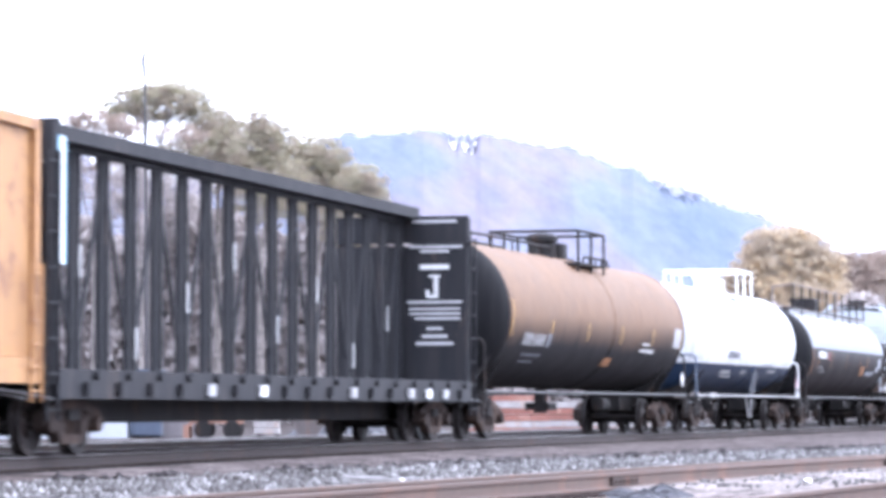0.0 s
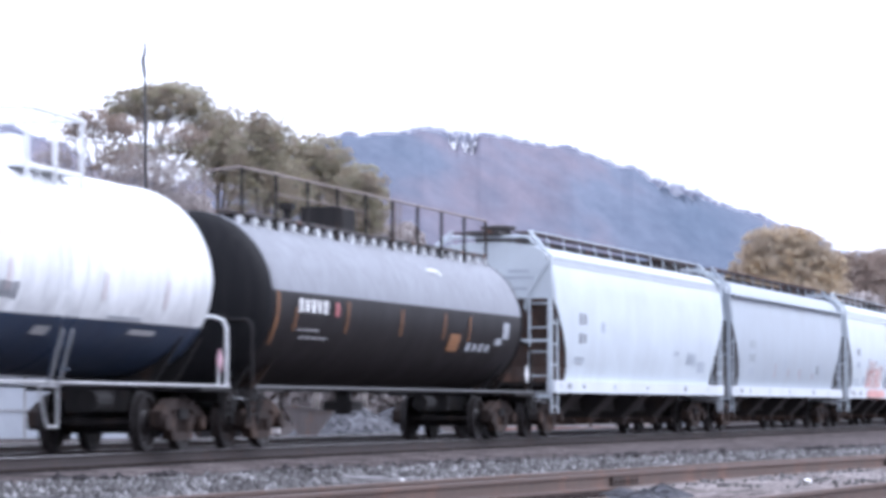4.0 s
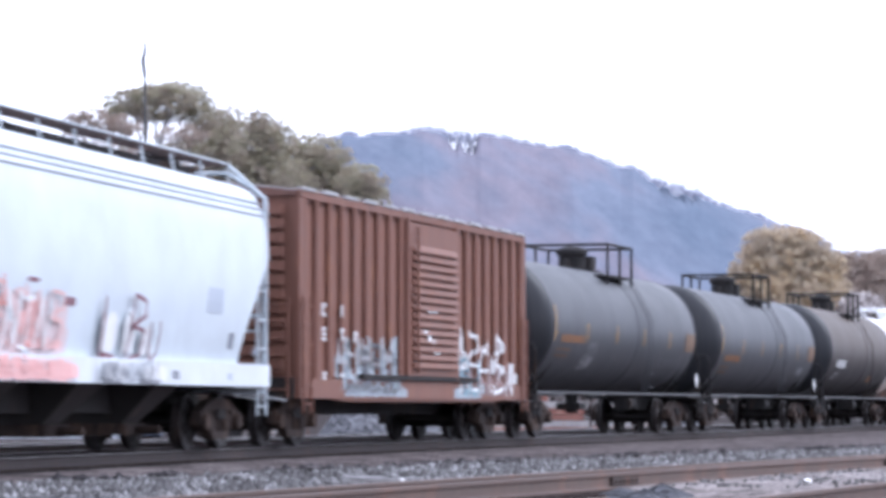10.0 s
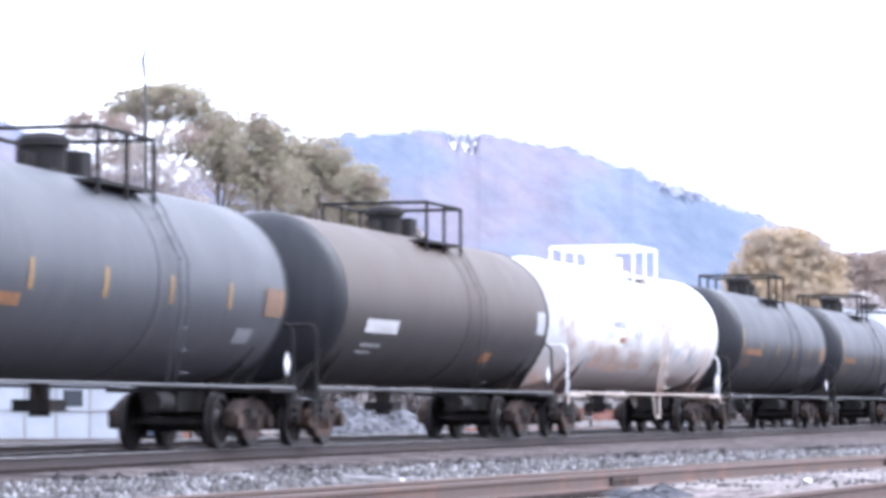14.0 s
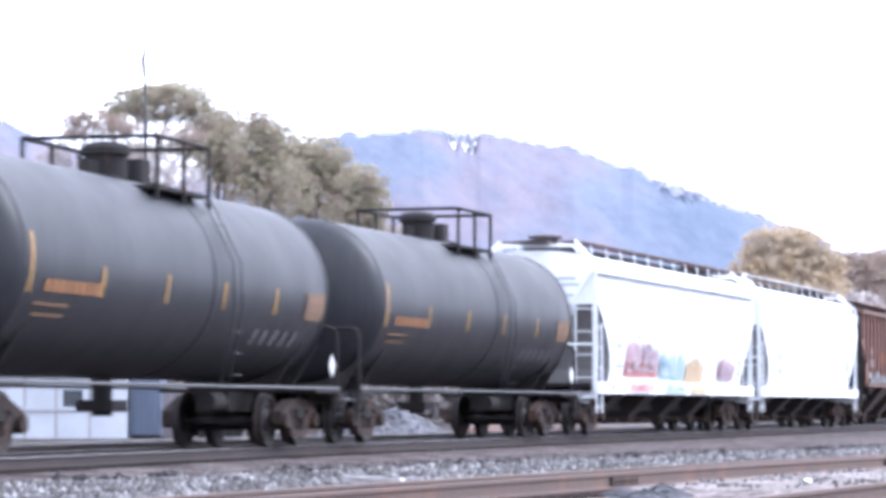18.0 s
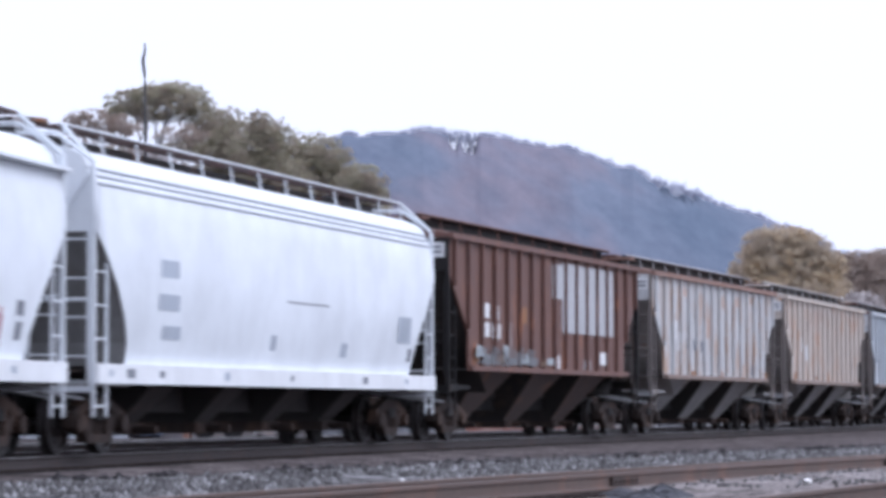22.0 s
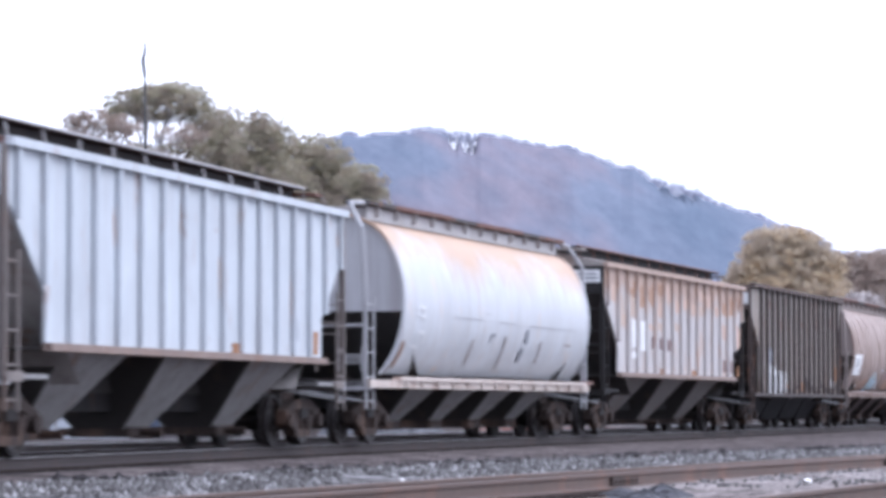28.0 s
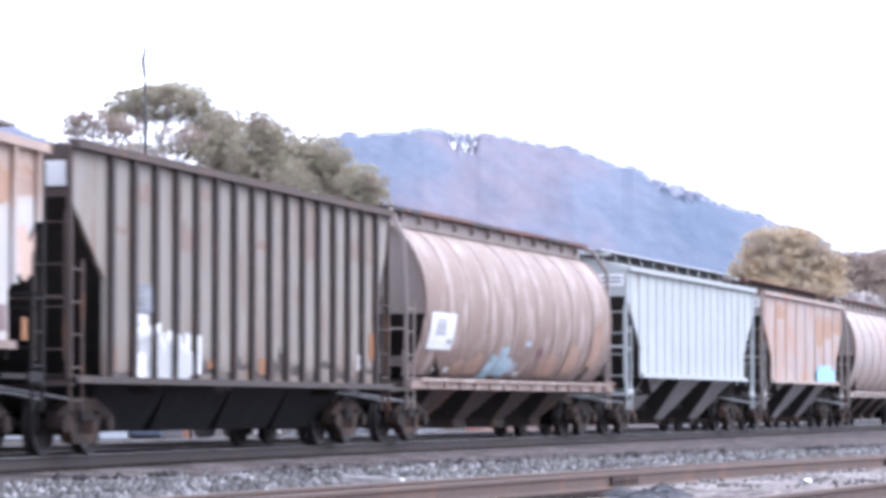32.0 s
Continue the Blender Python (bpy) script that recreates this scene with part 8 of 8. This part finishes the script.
c = (349.2, 367.2)
ribbed_hopper("oxide-brown ribbed covered hopper with a white panel", *c, (349.9, 366.5), HOP_BROWN, bay_mat=BAY_BROWN, end_mat=STEEL_DARK, ribs=17, roof_mat=RUST_TRIM,
              marks=[("lettering", WHITE_MARK, rel(*c, [(352.6, 2.72, 0.5, 0.3), (353.4, 2.7, 0.4, 0.3), (352.6, 2.32, 0.5, 0.3), (353.4, 2.30, 0.6, 0.32), (354.4, 2.25, 0.3, 0.5), (358.5, 1.72, 0.4, 0.3), (362.9, 1.85, 0.7, 0.3)])),
                     ("white_panel", PANEL_GREY, rel(*c, [(358.5, 3.55, 0.9, 0.78), (361.4, 3.2, 4.9, 1.6)])),
                     ("spray", DIM_MARK, rel(*c, [(352.6, 1.72, 0.9, 0.32), (354.4, 1.7, 0.8, 0.28), (356.2, 1.72, 0.6, 0.3)])), ("spray", GREEN_GREY_MARK, rel(*c, [(351.9, 1.9, 0.5, 0.4), (353.9, 1.95, 0.4, 0.45), (355.4, 1.78, 0.7, 0.36), (357.6, 1.74, 0.6, 0.26)])), ("tag", DIM_MARK, rel(*c, [(354.0, 1.78, 4.6, 0.34)])), ("spray", DULL_ORANGE, rel(*c, [(353.5, 1.74, 0.5, 0.3), (357.0, 1.7, 0.5, 0.22)])), ("patch", ORANGE_MARK, rel(*c, [(355.6, 2.7, 0.5, 0.35), (351.9, 1.75, 0.4, 0.3)])), ("patch", PALE_STEEL, rel(*c, [(352.8, 1.68, 0.4, 0.24), (354.2, 1.66, 0.6, 0.3), (361.3, 1.68, 0.6, 0.22)]))])
c = (367.2, 385.2)
ribbed_hopper("white ribbed covered hopper streaked with rust", *c, (368.0, 384.4), HOP_WHITE_RUST, runs=4, ribs=17, roof_mat=ROOF_RUST, trim=ROOF_RUST, end_mat=END_SHADE,
              marks=[("rust_patch", RUST_MARK, rel(*c, [(375.2, 3.3, 1, 1.5), (372.2, 3.85, 1, 0.45), (378.2, 3.8, 1, 0.5)])), ("rust_patch", FADED_RUST, rel(*c, [(374.2, 3.7, 1, 0.7), (376.2, 3.75, 1, 0.6), (380.8, 3.9, 1, 0.4), (379.2, 1.85, 1, 0.5)])),
                     ("lettering", WHITE_MARK, rel(*c, [(370.6, 2.75, 0.5, 0.5), (371.4, 2.45, 0.6, 0.5)])), ("lettering", GREY_MARK, rel(*c, [(372.4, 2.4, 0.5, 0.28), (373.2, 2.38, 0.5, 0.28), (374.0, 2.36, 0.3, 0.28), (381.2, 1.78, 0.8, 0.3)])), ("patch", ORANGE_MARK, rel(*c, [(373.0, 1.62, 0.6, 0.12), (376.6, 1.62, 0.5, 0.12), (379.4, 1.62, 0.5, 0.12), (383.0, 1.64, 0.4, 0.2)]))])
c = (385.2, 403.3)
ribbed_hopper("beige ribbed covered hopper with rust blotches", *c, (386.1, 402.5), HOP_BEIGE, runs=3, ribs=17, roof_mat=HOP_BEIGE, end_mat=END_SHADE,
              marks=[("rust_patch", FADED_RUST, rel(*c, [(389.4, 3.8, 1, 0.5), (390.4, 3.7, 1, 0.75), (392.4, 3.78, 1, 0.6), (398.9, 3.8, 1, 0.5), (401.0, 3.8, 1, 0.5)])), ("rust_patch", RUST_MARK, rel(*c, [(391.4, 3.68, 1, 0.85), (400.0, 3.7, 1, 0.7)])),
                     ("lettering", WHITE_MARK, rel(*c, [(389.4, 2.7, 0.4, 0.5), (390.2, 2.45, 0.5, 0.5), (399.6, 1.95, 0.3, 0.3)])), ("patch", ORANGE_MARK, rel(*c, [(391.9, 1.66, 0.5, 0.14), (394.6, 1.64, 0.4, 0.12), (388.1, 1.7, 0.4, 0.24)])), ("lettering", GREY_MARK, rel(*c, [(399.6, 2.2, 0.3, 0.3)]))])
c = (403.3, 421.1)
ribbed_hopper("pale blue-grey ribbed covered hopper", *c, (404.2, 420.3), HOP_BLUE, runs=1, ribs=17, roof_mat=RUST_TRIM, end_mat=END_SHADE,
              marks=[("patch", ORANGE_MARK, rel(*c, [(418.4, 1.8, 0.4, 0.4), (414.0, 1.63, 0.5, 0.16)])), ("lettering", GREY_MARK, rel(*c, [(417.2, 2.0, 0.4, 0.36)]))])
c = (421.1, 439.6)
round_hopper("rounded white covered hopper with rusty stains", *c, (423.7, 438.4), CF_WHITE, sill_mat=SILL_CREAM, coaming=COAMING, end_mat=CF_END,
             marks=[("lettering", WHITE_MARK, rel(*c, [(424.65, 2.52, 0.07, 0.26), (424.9, 2.62, 0.3, 0.05), (424.9, 2.44, 0.3, 0.05), (425.05, 2.52, 0.06, 0.2), (424.8, 2.05, 0.07, 0.24), (425.0, 2.14, 0.35, 0.05), (425.2, 2.02, 0.06, 0.2), (424.7, 1.86, 0.5, 0.05)])),
                    ("seam", PALE_STEEL, rel(*c, [(428.2, 2.50, 2.2, 0.02), (431.2, 2.48, 1.4, 0.025), (435.0, 2.46, 4.0, 0.02), (429.6, 2.62, 0.5, 0.02)])),
                    ("graffiti", GREY_MARK, rel(*c, [(432.9, 2.22, 0.26, 0.3), (432.7, 1.82, 0.26, 0.3), (430.2, 2.2, 0.3, 0.06), (430.0, 2.12, 0.08, 0.14)])), ("rust_run", STAIN_RUN, rel(*c, [(428.7, 1.82, 0.10, 0.5), (431.2, 1.85, 0.10, 0.7), (434.2, 1.9, 0.12, 0.5), (436.6, 2.1, 0.6, 0.04)])), ("reflector", ORANGE_MARK, rel(*c, [(424.0, 1.7, 0.14, 0.5)]))])
c = (439.6, 457.7)
ribbed_hopper("faded pinkish-white ribbed covered hopper with rust", *c, (440.4, 457.0), HOP_PINK, runs=3, ribs=17, roof_mat=HOP_DRAB, end_mat=STEEL_DARK, bay_mat=BAY_DUN,
              marks=[("lettering", WHITE_MARK, rel(*c, [(443.6, 2.55, 0.7, 0.7), (444.5, 2.5, 0.7, 0.75), (443.6, 2.0, 0.6, 0.16)])), ("lettering", FADED_MARK, rel(*c, [(445.6, 2.35, 0.4, 0.3), (446.5, 2.34, 0.4, 0.3), (447.4, 2.32, 0.4, 0.3), (454.4, 1.85, 0.4, 0.34), (455.3, 1.84, 0.3, 0.34)])), ("patch", ORANGE_MARK, rel(*c, [(446.6, 1.62, 0.5, 0.14), (450.4, 1.62, 0.5, 0.14), (456.2, 1.72, 0.2, 0.3)])),
                     ("rust_patch", RUST_PANEL, rel(*c, [(445.6, 3.68, 1, 0.86), (444.7, 3.6, 1, 0.9), (454.3, 3.55, 1, 0.6), (455.4, 3.7, 1, 0.84), (443.7, 3.75, 1, 0.7), (446.7, 3.8, 1, 0.5), (456.4, 3.75, 1, 0.6)])),
                     ("rust_patch", RUST_MARK, rel(*c, [(447.6, 3.75, 1, 0.7), (451.6, 3.8, 1, 0.55), (452.5, 3.7, 1, 0.6), (446.7, 3.3, 1, 0.66), (448.6, 3.45, 1, 0.55), (449.6, 3.5, 1, 0.5), (450.6, 3.42, 1, 0.56), (453.3, 3.45, 1, 0.5), (456.4, 3.7, 1, 0.5), (445.6, 2.78, 1, 0.26), (454.3, 2.9, 1, 0.7), (456.4, 2.8, 1, 1.0), (441.6, 3.6, 1, 0.8)])),
                     ("rust_patch", FADED_RUST, rel(*c, [(443.7, 3.4, 1, 1.0), (442.6, 3.2, 1, 1.2), (451.6, 3.4, 1, 0.5), (448.6, 2.85, 1, 0.3), (446.7, 2.82, 1, 0.34)]))])
c = (457.7, 475.2)
open_hopper("drab grey-brown ribbed hopper with white paint", *c, (458.2, 474.6), HOP_PANEL,
            marks=[("stain", RIB_BROWN, rel(*c, [(459.9 + 0.93 * k, 1.2 + 0.32 * ((k * 0.618) % 1), 0.72, 0.2 + 0.6 * ((k * 0.37) % 1)) for k in range(15)])),
                   ("stain", CHORD_RUST, rel(*c, [(459.9 + 0.93 * k, 3.3 + 0.8 * ((k * 0.73) % 1), 0.70, 0.3 + 0.7 * ((k * 0.29) % 1)) for k in (0, 1, 3, 4, 7, 10, 13, 14)])),
                   ("spray", WHITE_MARK, rel(*c, [(461.9, 1.5, 2.5, 0.95), (462.2, 1.45, 2.0, 0.85), (463.0, 1.55, 1.2, 0.8), (461.2, 1.75, 0.9, 0.6)])), ("lettering", GREY_MARK, rel(*c, [(461.2, 2.28, 0.62, 0.42)])), ("lettering", WHITE_MARK, rel(*c, [(461.1, 2.29, 0.44, 0.26), (461.1, 1.98, 0.4, 0.14), (472.6, 1.5, 0.2, 0.3)])), ("patch", ORANGE_MARK, rel(*c, [(466.8, 1.35, 0.3, 0.26), (470.0, 1.3, 0.3, 0.3), (459.9, 1.4, 0.2, 0.3), (473.4, 1.8, 0.3, 0.5), (464.2, 1.35, 0.3, 0.12)]))])
c = (475.2, 493.4)
round_hopper("rounded dusty rose covered hopper with hoops", *c, (476.7, 492.0), CF_PINK, (478.2, 479.7, 481.3, 483.3, 485.2, 486.7, 488.3, 490.2), sill_mat=CF_PINK, bay_mat=BAY_BROWN, coaming=COAMING_ROSE, hoop_mat=CF_PINK, end_mat=COAMING_ROSE,
             marks=[("lettering", WHITE_MARK, rel(*c, [(477.9, 2.2, 1.7, 0.72)])), ("lettering", PALE_STEEL, rel(*c, [(477.8, 2.28, 0.7, 0.34), (478.5, 2.0, 0.4, 0.1)])), ("spray", RUST_STREAK, rel(*c, [(481.0, 1.65, 1.0, 0.6), (479.9, 1.55, 0.8, 0.5), (486.9, 1.7, 1.5, 0.7), (488.8, 1.9, 1.1, 0.9), (490.8, 2.3, 0.8, 1.6)])), ("spray", MIST_MARK, rel(*c, [(482.2, 1.65, 0.7, 0.8), (482.9, 1.8, 0.6, 1.0), (483.4, 1.6, 0.7, 0.6)])), ("spray", PALE_MARK, rel(*c, [(484.0, 1.6, 0.5, 0.4), (484.6, 2.1, 0.4, 0.2)])), ("spray", MAROON_MARK, rel(*c, [(485.8, 1.95, 0.4, 0.4)])), ("patch", WHITE_MARK, rel(*c, [(478.4, 1.45, 0.3, 0.1), (479.2, 1.45, 0.3, 0.1), (484.6, 1.42, 0.4, 0.1)]))])
c = (493.4, 510.7)
ribbed_hopper("pale grey ribbed covered hopper", *c, (494.2, 510.0), HOP_PALE, ribs=17, roof_mat=HOP_PALE, end_mat=HOP_PALE, rib_out=0.016)
c = (510.7, 527.0)
ribbed_hopper("rust-streaked tan hopper with blue graffiti", *c, (511.4, 526.3), HOP_TAN, ribs=9, roof_mat=RUST_TRIM, end_mat=HOP_DRAB, rib_out=0.03,
              marks=[("spray", CYAN_MARK, rel(*c, [(522.3, 1.85, 3.6, 0.75)])), ("graffiti", BLUE_MARK, rel(*c, [(522.0, 1.85, 0.5, 0.2), (523.4, 1.75, 0.4, 0.25)])), ("rust_patch", RUST_PANEL, rel(*c, [(521.0, 3.4, 1, 1.5), (522.7, 3.5, 1, 1.2), (524.3, 3.6, 1, 1.0), (514.6, 3.7, 1, 0.6)]))])
c = (527.0, 545.2)
round_hopper("rounded brownish grey covered hopper", *c, (528.6, 543.8), CF_LAST, (530.8, 533.0, 535.2, 537.4, 539.6, 541.8), bay_mat=BAY_BROWN, coaming=COAMING_ROSE, hoop_mat=HOOP_ROSE, end_mat=COAMING_ROSE)


# ---- motion: the cars roll along the curve, the wheels turn ----
def rolled(t):
    return V0 * t + 0.5 * SLOW * t * t


def motions():
    for car, mid, half in CARS:
        rows = []
        for i in range(65):
            t = i * 0.5
            s = mid - rolled(t)
            xa, ya, _ = on_line(s - half)
            xb, yb, _ = on_line(s + half)
            rows.append((t, pose((xa + xb) / 2, (ya + yb) / 2, 0, 0, 0, math.degrees(math.atan2(yb - ya, xb - xa)))))
        walk(car, rows)
    first, second = WHEELS[0]
    turns = [(k / FPS, -math.degrees(rolled(k / FPS) / WHEEL_R)) for k in range(int(32 * FPS) + 1)]
    walk(first, [(t, pose(-0.889, 0, WHEEL_R, 0, a, 0)) for t, a in turns])
    walk(second, [(t, pose(0.889, 0, WHEEL_R, 0, a, 0)) for t, a in turns])
    for a, b in WHEELS[1:]:
        for ob, src in ((a, first), (b, second)):
            ob.rotation_mode = "QUATERNION"
            ob.animation_data_create()
            ob.animation_data.action = src.animation_data.action
            ob.animation_data.action_slot = src.animation_data.action_slot


motions()
